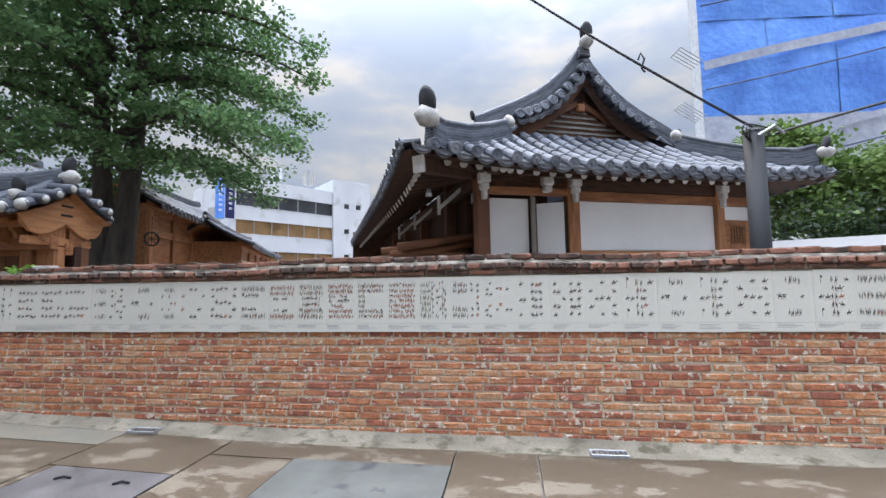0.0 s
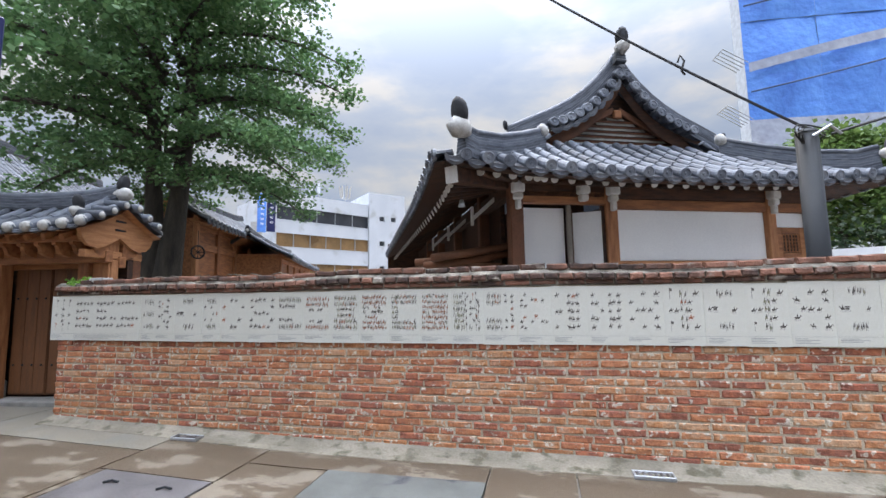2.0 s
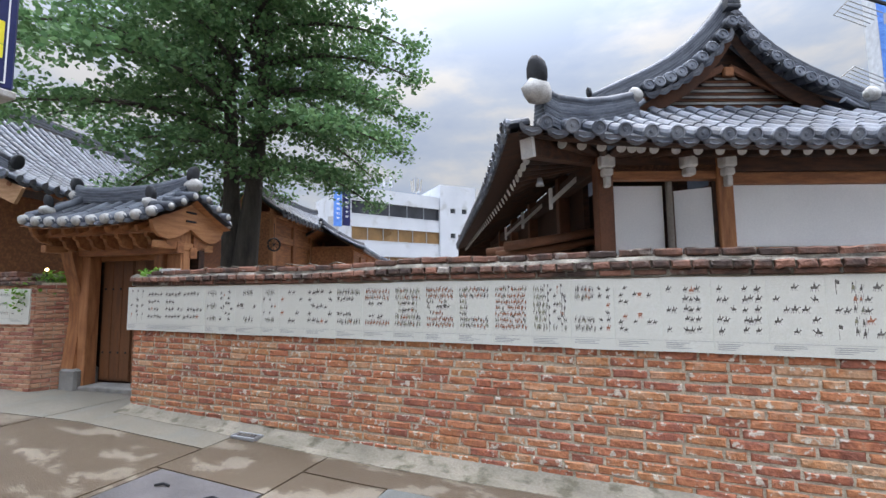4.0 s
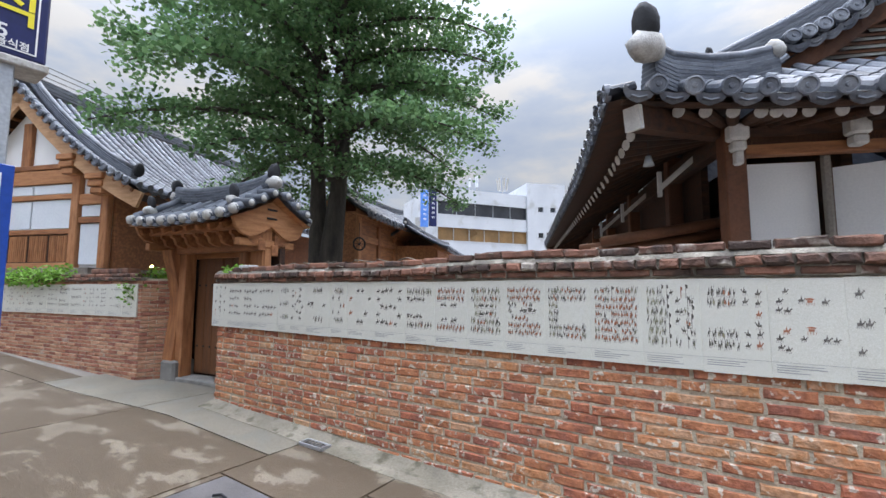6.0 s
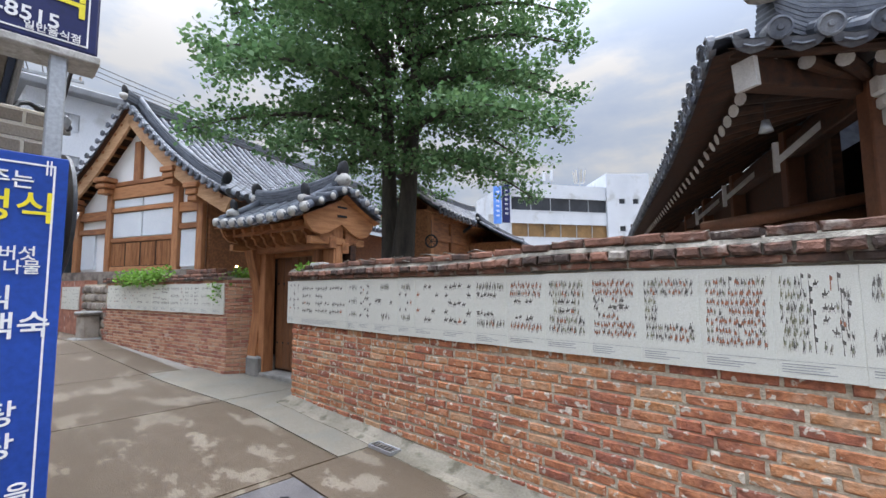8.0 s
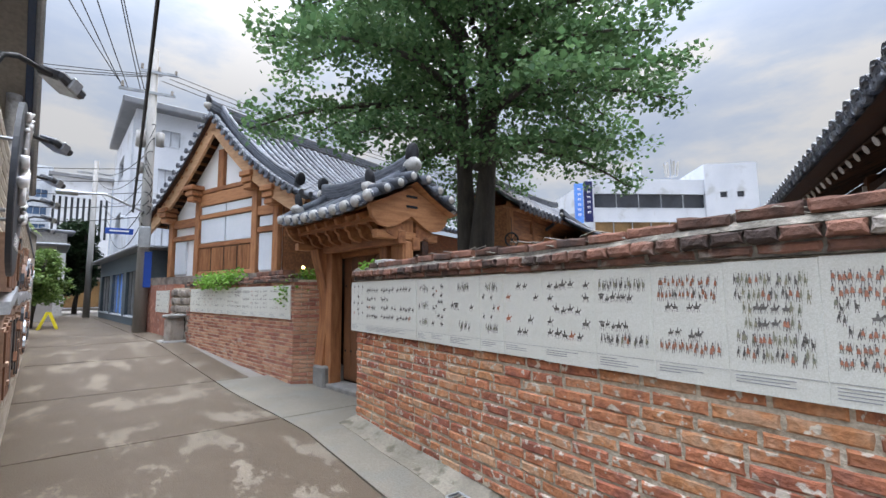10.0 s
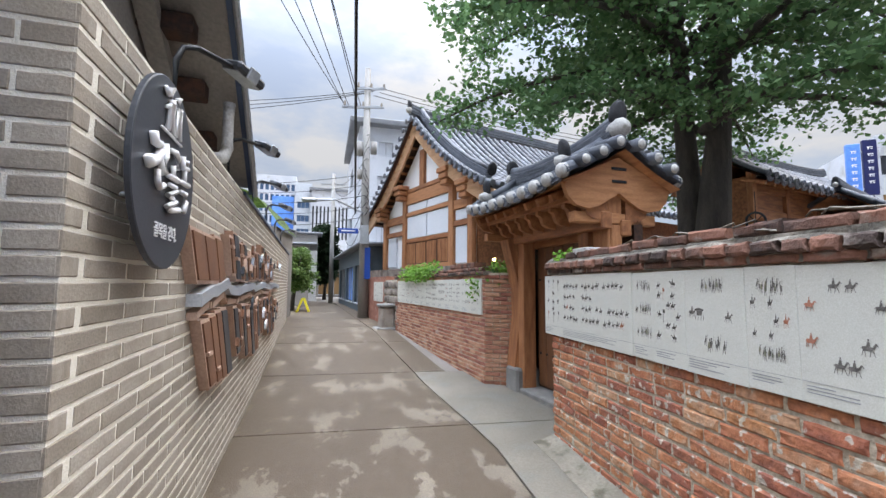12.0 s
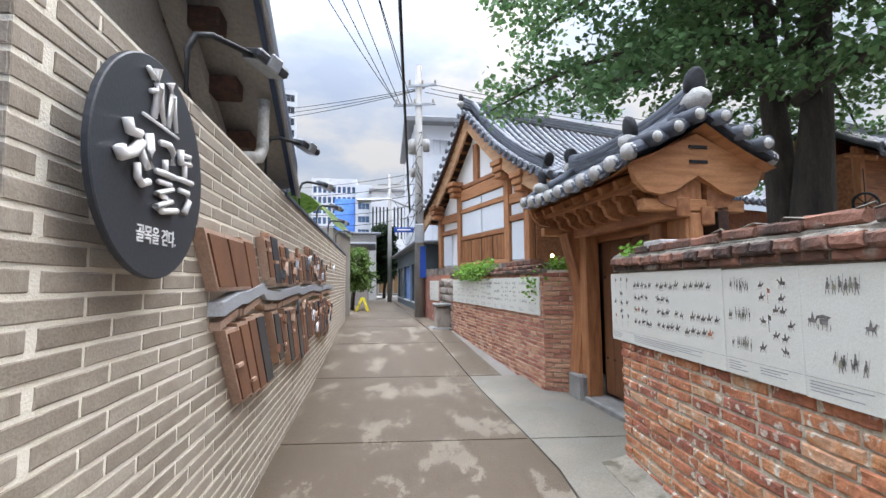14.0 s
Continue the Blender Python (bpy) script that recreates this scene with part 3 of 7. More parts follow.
def ridge_finial(parent, p, d, s=1.0, plaster=True):
    """The dark upright end tile of a ridge on its plaster lump; d points outward."""
    p, d = Vector(p), Vector(d).normalized()
    side = Vector((-d.y, d.x, 0)).normalized()
    if plaster:
        bm = NB()
        bmesh.ops.create_icosphere(bm, subdivisions=2, radius=0.13 * s)
        for v in bm.verts:
            v.co = v.co * (1 + 0.2 * noise.noise(v.co * 11 + p))
            fw_, sd_ = v.co.dot(d), v.co.dot(side)
            v.co = d * fw_ * 1.25 + side * sd_ * 0.85 + Vector((0, 0, v.co.z * 0.95))
        bmesh.ops.translate(bm, vec=p + Vector((0, 0, 0.09 * s)), verts=bm.verts)
        part("finial_plaster", bm, M_PLASTERED, parent, "rough white plaster lump", True)
    bm = NB()
    n = 12
    rings = []
    for thick, sc in ((-0.05, 0.55), (-0.035, 0.95), (0.02, 1.0), (0.045, 0.7)):
        ring = []
        for k in range(n):
            a = 2 * math.pi * k / n
            ww, hh = 0.115 * s * sc * math.cos(a), 0.16 * s * sc * math.sin(a)
            ring.append(bm.verts.new(p + side * ww + Vector((0, 0, 0.27 * s + hh)) + d * (thick * s + 0.30 * (hh * 0.6 + 0.02))))
        rings.append(ring)
    for a, b in zip(rings, rings[1:]):
        for k in range(n):
            bm.faces.new((a[k], a[(k + 1) % n], b[(k + 1) % n], b[k]))
    bm.faces.new(rings[0])
    bm.faces.new(rings[-1])
    bmesh.ops.recalc_face_normals(bm, faces=bm.faces[:])
    part("finial", bm, M_FINIAL, parent, "dark upright ridge end tile", True)


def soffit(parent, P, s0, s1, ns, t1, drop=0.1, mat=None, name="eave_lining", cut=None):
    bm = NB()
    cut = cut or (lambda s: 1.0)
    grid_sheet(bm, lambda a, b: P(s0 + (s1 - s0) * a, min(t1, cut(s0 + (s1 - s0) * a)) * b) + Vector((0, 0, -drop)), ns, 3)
    part(name, bm, mat or M_WOODSHADED, parent)


def bed(parent, P, s0, s1, ns, tmax, nt=6):
    bm = NB()
    vs = []
    for i in range(ns + 1):
        s = s0 + (s1 - s0) * i / ns
        tm = max(0.02, tmax(s))
        vs.append([bm.verts.new(P(s, tm * j / nt) + Vector((0, 0, -0.035))) for j in range(nt + 1)])
    for i in range(ns):
        for j in range(nt):
            bm.faces.new((vs[i][j], vs[i + 1][j], vs[i + 1][j + 1], vs[i][j + 1]))
    bmesh.ops.solidify(bm, geom=bm.faces[:], thickness=0.05)
    part("tile_bed", bm, M_TILE, parent)


# ---- the hip-and-gable house behind the wall ----
R1 = pose(0, 0, 0, 0, 0, 23.5)
house = thing("hanok_house", "old tiled wooden house with white plaster walls and upswept eaves", "house", R1, (6.0, 8.0, -0.05))
UC, UL, UR, VE = 6.13, 2.66, 9.60, 3.44
RUN, HIP = 1.62, 2.30                         # depth of the front slope, and how far in its hips reach


def lift(u):
    return 0.16 * abs((u - UC) / 3.47) ** 3.0


def PF(s, t):
    """Front slope: s is u, t from eave to the foot of the gable."""
    return Vector((s, VE + 0.09 * (1 - abs((s - UC) / 3.47) ** 2) * (1 - t) + RUN * t, 2.87 + lift(s) * (1 - 0.75 * t) + 0.92 * t - 0.16 * t * (1 - t)))


def front_top(s):
    return min(1.0, max(0.0, (s - UL) / HIP), max(0.0, (UR - s) / HIP))


def slope_z(t):
    return 2.16 * (0.38 * t + 0.62 * t * t)


def PL(s, t):
    """Left slope: s is v, t from eave to ridge."""
    e = 0.16 * max(0.0, 1 - (s - VE) / 2.6) ** 2
    return Vector((UL + (UC - UL) * t + 0.05 * min(1, (s - VE) / 3) * (1 - t), s, 2.86 + e * (1 - t) + slope_z(t)))


def PR(s, t):
    p = PL(s, t)
    return Vector((2 * UC - p.x, p.y, p.z))


n_front = 26
ss = [UL + 0.10 + (UR - UL - 0.2) * i / (n_front - 1) for i in range(n_front)]
tile_rows(house, PF, ss, lambda s: 0.0, front_top)
bed(house, PF, UL, UR, 40, front_top)


def left_top(s):
    return min(1.0, max(0.0, (s - VE) / RUN) * HIP / (UC - UL)) if s < VE + RUN else 1.0


sl = [VE + 0.16 + 0.262 * i for i in range(46)]
tile_rows(house, PL, sl, lambda s: 0.0, left_top)
bed(house, PL, VE, 15.6, 46, left_top)
tile_rows(house, PR, sl[:18], lambda s: 0.0, left_top)
bed(house, PR, VE, 15.6, 46, left_top)
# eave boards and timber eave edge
# the lining's colour also carries the shade below the roof
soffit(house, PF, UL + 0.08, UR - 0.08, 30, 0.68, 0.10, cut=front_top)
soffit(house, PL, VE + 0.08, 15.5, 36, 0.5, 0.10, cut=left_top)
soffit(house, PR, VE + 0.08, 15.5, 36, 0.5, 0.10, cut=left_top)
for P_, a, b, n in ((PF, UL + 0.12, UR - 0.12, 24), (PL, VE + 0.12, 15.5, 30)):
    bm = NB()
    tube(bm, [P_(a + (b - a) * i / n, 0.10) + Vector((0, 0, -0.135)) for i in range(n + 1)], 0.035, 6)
    part("eave_batten", bm, M_WOODSHADED, house)
# rafters with whitened ends, their timber colour darkened for the eave shade
WV = 4.36


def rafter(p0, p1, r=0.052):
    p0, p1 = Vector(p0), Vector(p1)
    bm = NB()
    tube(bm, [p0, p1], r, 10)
    ra = part("rafter", bm, M_WOODSHADED, house, smooth=False)
    d = (p0 - p1).normalized()
    bm = NB()
    tube(bm, [p0 - d * 0.002, p0 + d * 0.006], r * 1.02, 10)
    part("rafter_end", bm, M_RAFTEREND, ra, "whitened rafter end").matrix_parent_inverse = Matrix()


for i in range(19):
    u = 4.05 + 0.245 * i
    rafter(PF(u, 0.20) + Vector((0, 0, -0.21)), (u, WV + 0.35, 3.02))
for i in range(6):
    f = (i + 0.5) / 6
    rafter(PF(UL + 0.3 + 1.3 * f, 0.20) + Vector((0, 0, -0.21)), (4.05 + 0.1 * f, WV + 0.35, 3.02))
    rafter(PL(VE + 0.35 + 1.3 * f, 0.085) + Vector((0, 0, -0.21)), (4.05, WV + 0.35 + 0.3 * f, 3.02))
for i in range(34):
    v = VE + 1.75 + 0.30 * i
    rafter(PL(v, 0.085) + Vector((0, 0, -0.21)), (4.1, v + 0.02, 3.25))
bm = NB()
bar(bm, (UL + 0.22, VE + 0.2, 2.80), (4.15, WV + 0.4, 3.0), 0.15, 0.2, 0.01)
hip = part("hip_rafter", bm, M_WOODSHADED, house)
bm = NB()
bar(bm, (UL + 0.20, VE + 0.18, 2.795), (UL + 0.235, VE + 0.21, 2.80), 0.152, 0.202)
part("hip_rafter_end", bm, M_RAFTEREND, house, "whitened hip rafter end")
# gable
VG = 5.10
GL, GR, GB, GT = UC - 1.75, UC + 1.75, 3.80, 5.02


def verge(side, f):
    """A point on the gable edge, f from foot to apex; the edge sags like a hanging rope."""
    u = UC + side * 2.0 * (1 - f)
    return Vector((u, VG - 0.1, 4.0 + 1.07 * max(0.0, f) ** 2.8))


bm = NB()
plate(bm, [(GL + 0.1, GB), (GR - 0.1, GB), (UC + 1.2, GB + 0.25), (UC + 0.5, 4.45), (UC, GT - 0.1), (UC - 0.5, 4.45), (UC - 1.2, GB + 0.25)], 0.05, Matrix.Translation((0, VG + 0.16, 0)))
part("gable_backing", bm, M_WOODSHADED, house)
for k in range(6):
    z0 = GB + 0.04 + k * 0.092
    hw = 1.14 - k * 0.195
    bm = NB()
    grid_sheet(bm, lambda a, b: Vector((UC + hw * (2 * a - 1), VG + 0.10 + 0.05 * b + 0.006 * noise.noise(Vector((a * 5, k, b))), z0 + 0.066 * b + 0.007 * noise.noise(Vector((a * 4 + k, k * 3.0, 0))))), 12, 1, 0.03)
    part("gable_slat", bm, M_PLASTERED, house, "lime-washed gable slat")
    bm = NB()
    box(bm, UC - hw + 0.02, UC + hw - 0.02, VG + 0.125, VG + 0.158, z0 + 0.060, z0 + 0.088)
    part("gable_batten", bm, M_LOG, house)
bm = NB()
box(bm, UC - 0.07, UC + 0.07, VG + 0.02, VG + 0.10, GB + 0.52, GB + 0.66, 0.015)
part("gable_peg", bm, M_WOOD, house)
for side in (-1, 1):
    bm = NB()
    bar(bm, (UC + side * 1.28, VG + 0.09, GB + 0.03), (UC + side * 0.04, VG + 0.09, GB + 0.68), 0.05, 0.10, 0.01)
    part("gable_rake", bm, M_LOG, house)
bm = NB()
box(bm, GL - 0.1, GR + 0.1, VG - 0.04, VG + 0.18, GB - 0.06, GB + 0.02, 0.01)
part("gable_sill", bm, M_TILE_EDGE, house)
for side in (-1, 1):
    bm = NB()
    grid_sheet(bm, lambda a, b: verge(side, a) + Vector((0, 0.05, -0.32 + 0.24 * b)), 10, 1, 0.05)
    part("barge_board", bm, M_WOODSHADED if side > 0 else M_LOG, house)
    for k in range(9):
        f = 0.36 + 0.076 * k
        p = verge(side, f)
        al = verge(side, f + 0.03) - verge(side, f - 0.03)
        piece("end_tile", ME_END, house, facing(p + Vector((0, -0.08, 0.03)), (0, -1, 0.1), al))
        piece("drip_tile", ME_DRIP, house, facing(p + Vector((0, -0.05, -0.02)) + al * 0.6, (0, -1, -0.25), al) @ Matrix.Diagonal((0.95, 1, 1.0, 1)))
        bm = NB()
        tube(bm, [p + Vector((0, -0.08, 0.05)), p + Vector((0, 0.25, 0.07))], 0.072, 9)
        part("verge_tile", bm, M_TILE, house, smooth=True)
    sweep_stack(house, [verge(side, f) + Vector((0, 0.12, 0.09 - 0.38 * (1 - f) ** 3)) for f in (0.0, 0.1, 0.2, 0.32, 0.44, 0.56, 0.68, 0.8, 0.9, 0.97, 1.0)], 6, 0.19, 0.046, 0.055)
    ridge_finial(house, verge(side, 0.0) + Vector((side * 0.03, 0.12, -0.06)), (side * 1.0, -0.1, 0), 0.5, False)
    cx = UL if side < 0 else UR
    hipp = [Vector((cx - side * q, VE + w, h)) for q, w, h in ((0.33, 0.12, 3.02), (0.55, 0.26, 2.98), (0.95, 0.52, 3.05), (1.40, 0.92, 3.25), (1.89, 1.30, 3.49))]
    sweep_stack(house, hipp, 9, 0.18, 0.04, 0.055)
    bm = NB()
    bmesh.ops.create_icosphere(bm, subdivisions=2, radius=0.09)
    for v in bm.verts:
        v.co = Vector((v.co.x * 1.1, v.co.y, v.co.z * 1.2)) * (1 + 0.2 * noise.noise(v.co * 11)) + hipp[-1] + Vector((0, -0.04, 0.36))
    part("ridge_plaster", bm, M_PLASTERED, house, "rough white plaster lump", True)
    ridge_finial(house, Vector((cx - side * 0.29, VE + 0.0, 3.22)), (side * 0.9, -0.5, 0), 1.08 if side < 0 else 0.75)
sweep_stack(house, [(UC, VG - 0.16, 5.24), (UC, VG + 0.6, 5.12), (UC, 8.0, 5.06), (UC, 15.6, 5.08)], 4, 0.2, 0.045, 0.07)
ridge_finial(house, (UC, VG - 0.2, 5.38), (0, -1, 0), 1.0)
# walls, posts and beams of the front
bm = NB()
box(bm, 3.98, 9.0, WV + 0.18, 15.2, -0.1, 1.72)
part("base_wall", bm, M_WOODSHADED, house)
bm = NB()
box(bm, 5.45, 8.9, WV + 0.10, WV + 0.18, 1.70, 3.05)
part("wall_core", bm, M_WHITE, house)
for nm, u0, u1, z0, z1, mt in (("white_panel", 5.54, 8.10, 1.81, 2.57, M_WHITE), ("white_panel", 8.28, 8.85, 2.33, 2.56, M_WHITE)):
    bm = NB()
    box(bm, u0, u1, WV + 0.055, WV + 0.10, z0, z1, 0.004)
    part(nm, bm, mt, house, "smooth white plaster panel")
for u, w in ((3.96, 0.19), (5.42, 0.19), (8.19, 0.16), (8.95, 0.18)):
    bm = NB()
    box(bm, u - w / 2, u + w / 2, WV - 0.02, WV + 0.17, -0.1, 2.98, 0.012)
    part("post", bm, M_WOODZ if 5 < u < 8.5 else M_LOG, house)
for nm, u0, u1, z0, z1 in (("sill_beam", 5.51, 8.95, 1.68, 1.80), ("lintel_beam", 5.51, 8.95, 2.575, 2.72), ("lintel_beam", 4.05, 5.33, 2.64, 2.82), ("tie_beam", 3.9, 9.05, 2.73, 2.96)):
    bm = NB()
    box(bm, u0, u1, WV + 0.0, WV + 0.13, z0, z1, 0.008)
    part(nm, bm, M_WOOD if nm != "tie_beam" else M_WOODSHADED, house)
bm = NB()
box(bm, 4.06, 4.80, WV + 0.28, WV + 0.32, 1.2, 2.62)
part("white_panel", bm, M_WHITE, house, "smooth white plaster panel")
bm = NB()
bar(bm, (4.93, WV + 0.30, 2.1), (5.30, WV + 0.06, 2.1), 0.03, 0.90)
part("white_door", bm, M_WHITE, house, "white papered door leaf standing ajar")
for a, b in (((4.92, WV + 0.30, 1.6), (4.92, WV + 0.30, 2.62)), ((5.31, WV + 0.05, 1.6), (5.31, WV + 0.05, 2.62))):
    bm = NB()
    bar(bm, a, b, 0.05, 0.05)
    part("door_stile", bm, M_WOODSHADED, house)
bm = NB()
tube(bm, [(4.84, WV + 0.2, 1.5), (4.84, WV + 0.2, 2.75)], 0.04, 8)
part("downpipe", bm, M_PLASTERDARK, house)
for u, big in ((3.96, 1), (4.95, 0), (5.42, 1), (8.19, 1), (8.95, 1)):
    bm = NB()
    box(bm, u - 0.085, u + 0.085, WV - 0.14, WV + 0.0, 2.76, 2.92, 0.02)
    box(bm, u - 0.06, u + 0.06, WV - 0.13, WV - 0.002, 2.66, 2.759, 0.02)
    if big:
        box(bm, u - 0.035, u + 0.035, WV - 0.11, WV - 0.021, 2.53, 2.659, 0.012)
    part("bracket", bm, M_RAFTEREND, house, "whitened carved eave bracket")
# lattice window
win = part("lattice_window", box(NB(), 8.30, 8.84, WV + 0.06, WV + 0.09, 1.82, 2.31, 0.005), M_WOODSHADED, house, "small timber lattice window")
for k in range(6):
    x = 8.42 + 0.06 * k
    piece("muntin", mesh_of("muntin", box(NB(), x - 0.006, x + 0.006, WV + 0.045, WV + 0.062, 1.93, 2.22), M_WOOD), win).matrix_parent_inverse = Matrix()
for k in range(6):
    z = 1.94 + 0.055 * k
    piece("muntin", mesh_of("muntin", box(NB(), 8.40, 8.74, WV + 0.042, WV + 0.058, z - 0.006, z + 0.006), M_WOOD), win).matrix_parent_inverse = Matrix()
for a in ((8.28, 8.40, 1.80, 2.33), (8.74, 8.86, 1.80, 2.33), (8.40, 8.74, 1.80, 1.92), (8.40, 8.74, 2.23, 2.33)):
    piece("window_frame", mesh_of("window_frame", box(NB(), a[0], a[1], WV + 0.035, WV + 0.075, a[2], a[3], 0.004), M_WOOD), win).matrix_parent_inverse = Matrix()
# the open west side: posts, rails, braces and stacked timbers
for v in (6.2, 8.4, 10.6, 12.8):
    bm = NB()
    box(bm, 3.90, 4.08, v - 0.09, v + 0.09, -0.1, 3.15, 0.012)
    part("post", bm, M_LOG, house)
# added dark sheet that shuts out the sky and stands for the dim interior
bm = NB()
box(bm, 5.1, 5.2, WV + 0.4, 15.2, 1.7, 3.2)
part("inner_wall", bm, M_WOODSHADED, house)
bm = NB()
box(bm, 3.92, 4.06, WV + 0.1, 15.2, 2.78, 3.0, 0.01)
part("side_beam", bm, M_WOODSHADED, house)
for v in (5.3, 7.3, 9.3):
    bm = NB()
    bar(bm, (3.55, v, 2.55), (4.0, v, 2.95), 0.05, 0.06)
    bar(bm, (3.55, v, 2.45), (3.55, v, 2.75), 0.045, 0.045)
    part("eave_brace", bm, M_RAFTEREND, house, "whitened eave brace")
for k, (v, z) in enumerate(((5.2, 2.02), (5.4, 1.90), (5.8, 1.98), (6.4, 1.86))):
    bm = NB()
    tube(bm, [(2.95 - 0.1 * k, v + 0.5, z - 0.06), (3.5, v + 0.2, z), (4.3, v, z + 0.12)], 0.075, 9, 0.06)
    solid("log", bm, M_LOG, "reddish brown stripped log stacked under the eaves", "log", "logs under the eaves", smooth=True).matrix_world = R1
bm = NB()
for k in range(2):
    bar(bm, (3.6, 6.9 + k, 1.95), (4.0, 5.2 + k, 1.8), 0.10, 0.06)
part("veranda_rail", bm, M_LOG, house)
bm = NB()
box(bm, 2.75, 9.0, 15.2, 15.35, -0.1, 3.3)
part("back_wall", bm, M_WOODSHADED, house)
# another added dark sheet behind the posts, for the shade inside
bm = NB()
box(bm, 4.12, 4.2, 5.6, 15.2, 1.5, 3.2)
part("side_wall", bm, M_WOODSHADED, house)
# wind bell
bell = thing("wind_bell", "small grey bronze wind bell under the eave", "bell", R1, (UL + 0.42, VE + 0.55, 2.50))
bm = NB()
tube(bm, [(UL + 0.42, VE + 0.55, 2.48), (UL + 0.42, VE + 0.55, 2.52), (UL + 0.42, VE + 0.55, 2.57)], 0.05, 10, 0.025)
part("bell_body", bm, M_METAL, bell, smooth=True)
bm = NB()
tube(bm, [(UL + 0.42, VE + 0.55, 2.57), (UL + 0.42, VE + 0.55, 2.72)], 0.004, 5)
part("cord", bm, M_BLACK, bell)


# ---- the small tiled gate ----
GM = pose(-4.40, 4.02, 0, 0, 0, 8)
gate = thing("tiled_gate", "small timber gate with grey tiled roof and closed doors", "gate", GM, (0, 0, 0))
GX = 1.14


def PG(s, t):
    return Vector((s, -0.64 + 0.64 * t, 2.27 + 0.07 * abs(s / GX) ** 3 * (1 - 0.4 * t) + 0.36 * (0.7 * t + 0.3 * t * t)))


def PGB(s, t):
    p = PG(s, t)
    return Vector((p.x, -p.y, p.z))


gs = [-GX + 0.06 + (2 * GX - 0.12) * i / 9 for i in range(10)]
tile_rows(gate, PG, gs, lambda s: 0.0, lambda s: 0.96, 0.068, white=True)
tile_rows(gate, PGB, gs, lambda s: 0.0, lambda s: 0.96, 0.068, white=True)
bed(gate, PG, -GX - 0.03, GX + 0.03, 10, lambda s: 1.0)
bed(gate, PGB, -GX - 0.03, GX + 0.03, 10, lambda s: 1.0)
# tiles along both gable edges, whitened at their ends
for sx in (-1, 1):
    for P_ in (PG, PGB):
        for k in range(3):
            t = 0.24 + 0.29 * k
            p = P_(sx * (GX + 0.02), t)
            bm = NB()
            tube(bm, [p + Vector((-sx * 0.28, 0, 0.05)), p + Vector((sx * 0.06, 0, 0.02))], 0.062, 10)
            part("cover_tile", bm, M_TILE, gate, smooth=True)
            bm = NB()
            tube(bm, [p + Vector((sx * 0.055, 0, 0.02)), p + Vector((sx * 0.08, 0, 0.016))], 0.048, 12, 0.03)
            part("plaster_end", bm, M_PLASTERED, gate, smooth=True)
        q0, q1 = P_(sx * (GX + 0.03), 0.0), P_(sx * (GX + 0.03), 1.0)
        bm = NB()
        tube(bm, [P_(sx * (GX - 0.26), t) + Vector((0, 0, 0.09)) for t in (0.26, 0.5, 0.75, 0.97)], 0.066, 9)
        part("verge_tile", bm, M_TILE, gate, smooth=True)
        ridge_finial(gate, P_(sx * (GX - 0.26), 0.26) + Vector((0, 0, 0.05)), (0, -1 if P_ is PG else 1, 0), 0.66)
sweep_stack(gate, [(x * GX, 0, 2.62 + 0.13 * abs(x) ** 3) for x in (-0.9, -0.7, -0.4, 0, 0.4, 0.7, 0.9)], 4, 0.17, 0.042, 0.062)
for sx in (-1, 1):
    ridge_finial(gate, (sx * GX * 0.92, 0, 2.73), (sx, 0, 0), 0.8)
soffit(gate, PG, -GX, GX, 8, 1.0, 0.085, M_WOOD)
soffit(gate, PGB, -GX, GX, 8, 1.0, 0.085, M_WOOD)
for sx in (-1, 1):
    bm = NB()
    poly = [(-0.60, 2.25), (-0.55, 2.13), (-0.47, 2.055), (-0.34, 2.03), (-0.22, 2.06), (-0.1, 2.13), (0, 2.19), (0.1, 2.13), (0.22, 2.06), (0.34, 2.03), (0.47, 2.055), (0.55, 2.13), (0.60, 2.25), (0.4, 2.35), (0.2, 2.44), (0, 2.53), (-0.2, 2.44), (-0.4, 2.35)]
    plate(bm, poly, 0.05, Matrix.Translation((sx * 1.02 + 0.025, 0, 0)) @ Matrix.Rotation(radians(90), 4, 'Z'))
    part("gable_board", bm, M_GABLE, gate, "pale carved gable board")
    for z in (2.30, 2.42):
        bm = NB()
        box(bm, sx * 1.05 - 0.008, sx * 1.05 + 0.008, -0.08, 0.08, z - 0.012, z + 0.012)
        part("slot", bm, M_BLACK, gate)
    bm = NB()
    box(bm, sx * 0.95 - 0.05, sx * 0.95 + 0.05, -0.46, 0.46, 1.91, 2.01, 0.008)
    part("tie_beam", bm, M_GABLE, gate)
    bm = NB()
    box(bm, sx * 0.93 - 0.05, sx * 0.93 + 0.05, -0.08, 0.08, 1.5, 2.3, 0.008)
    part("king_post", bm, M_WOODZ, gate)
for k in range(9):
    x = -0.98 + 0.245 * k
    for y in (-1, 1):
        bm = NB()
        bar(bm, (x, y * 0.54, 2.16), (x, y * 0.05, 2.38), 0.055, 0.08, 0.008)
        part("rafter", bm, M_WOOD, gate)
        bm = NB()
        plate(bm, [(-0.40, 2.16), (-0.40, 2.08), (-0.36, 2.06), (-0.33, 1.98), (-0.27, 1.95), (-0.1, 1.92), (-0.1, 2.2)], 0.055, Matrix.Translation((x + 0.0275, 0, 0)) @ Matrix.Rotation(radians(90), 4, 'Z') @ Matrix.Diagonal((-y * -1.0, 1, 1, 1)))
        part("bracket_arm", bm, M_WOOD, gate)
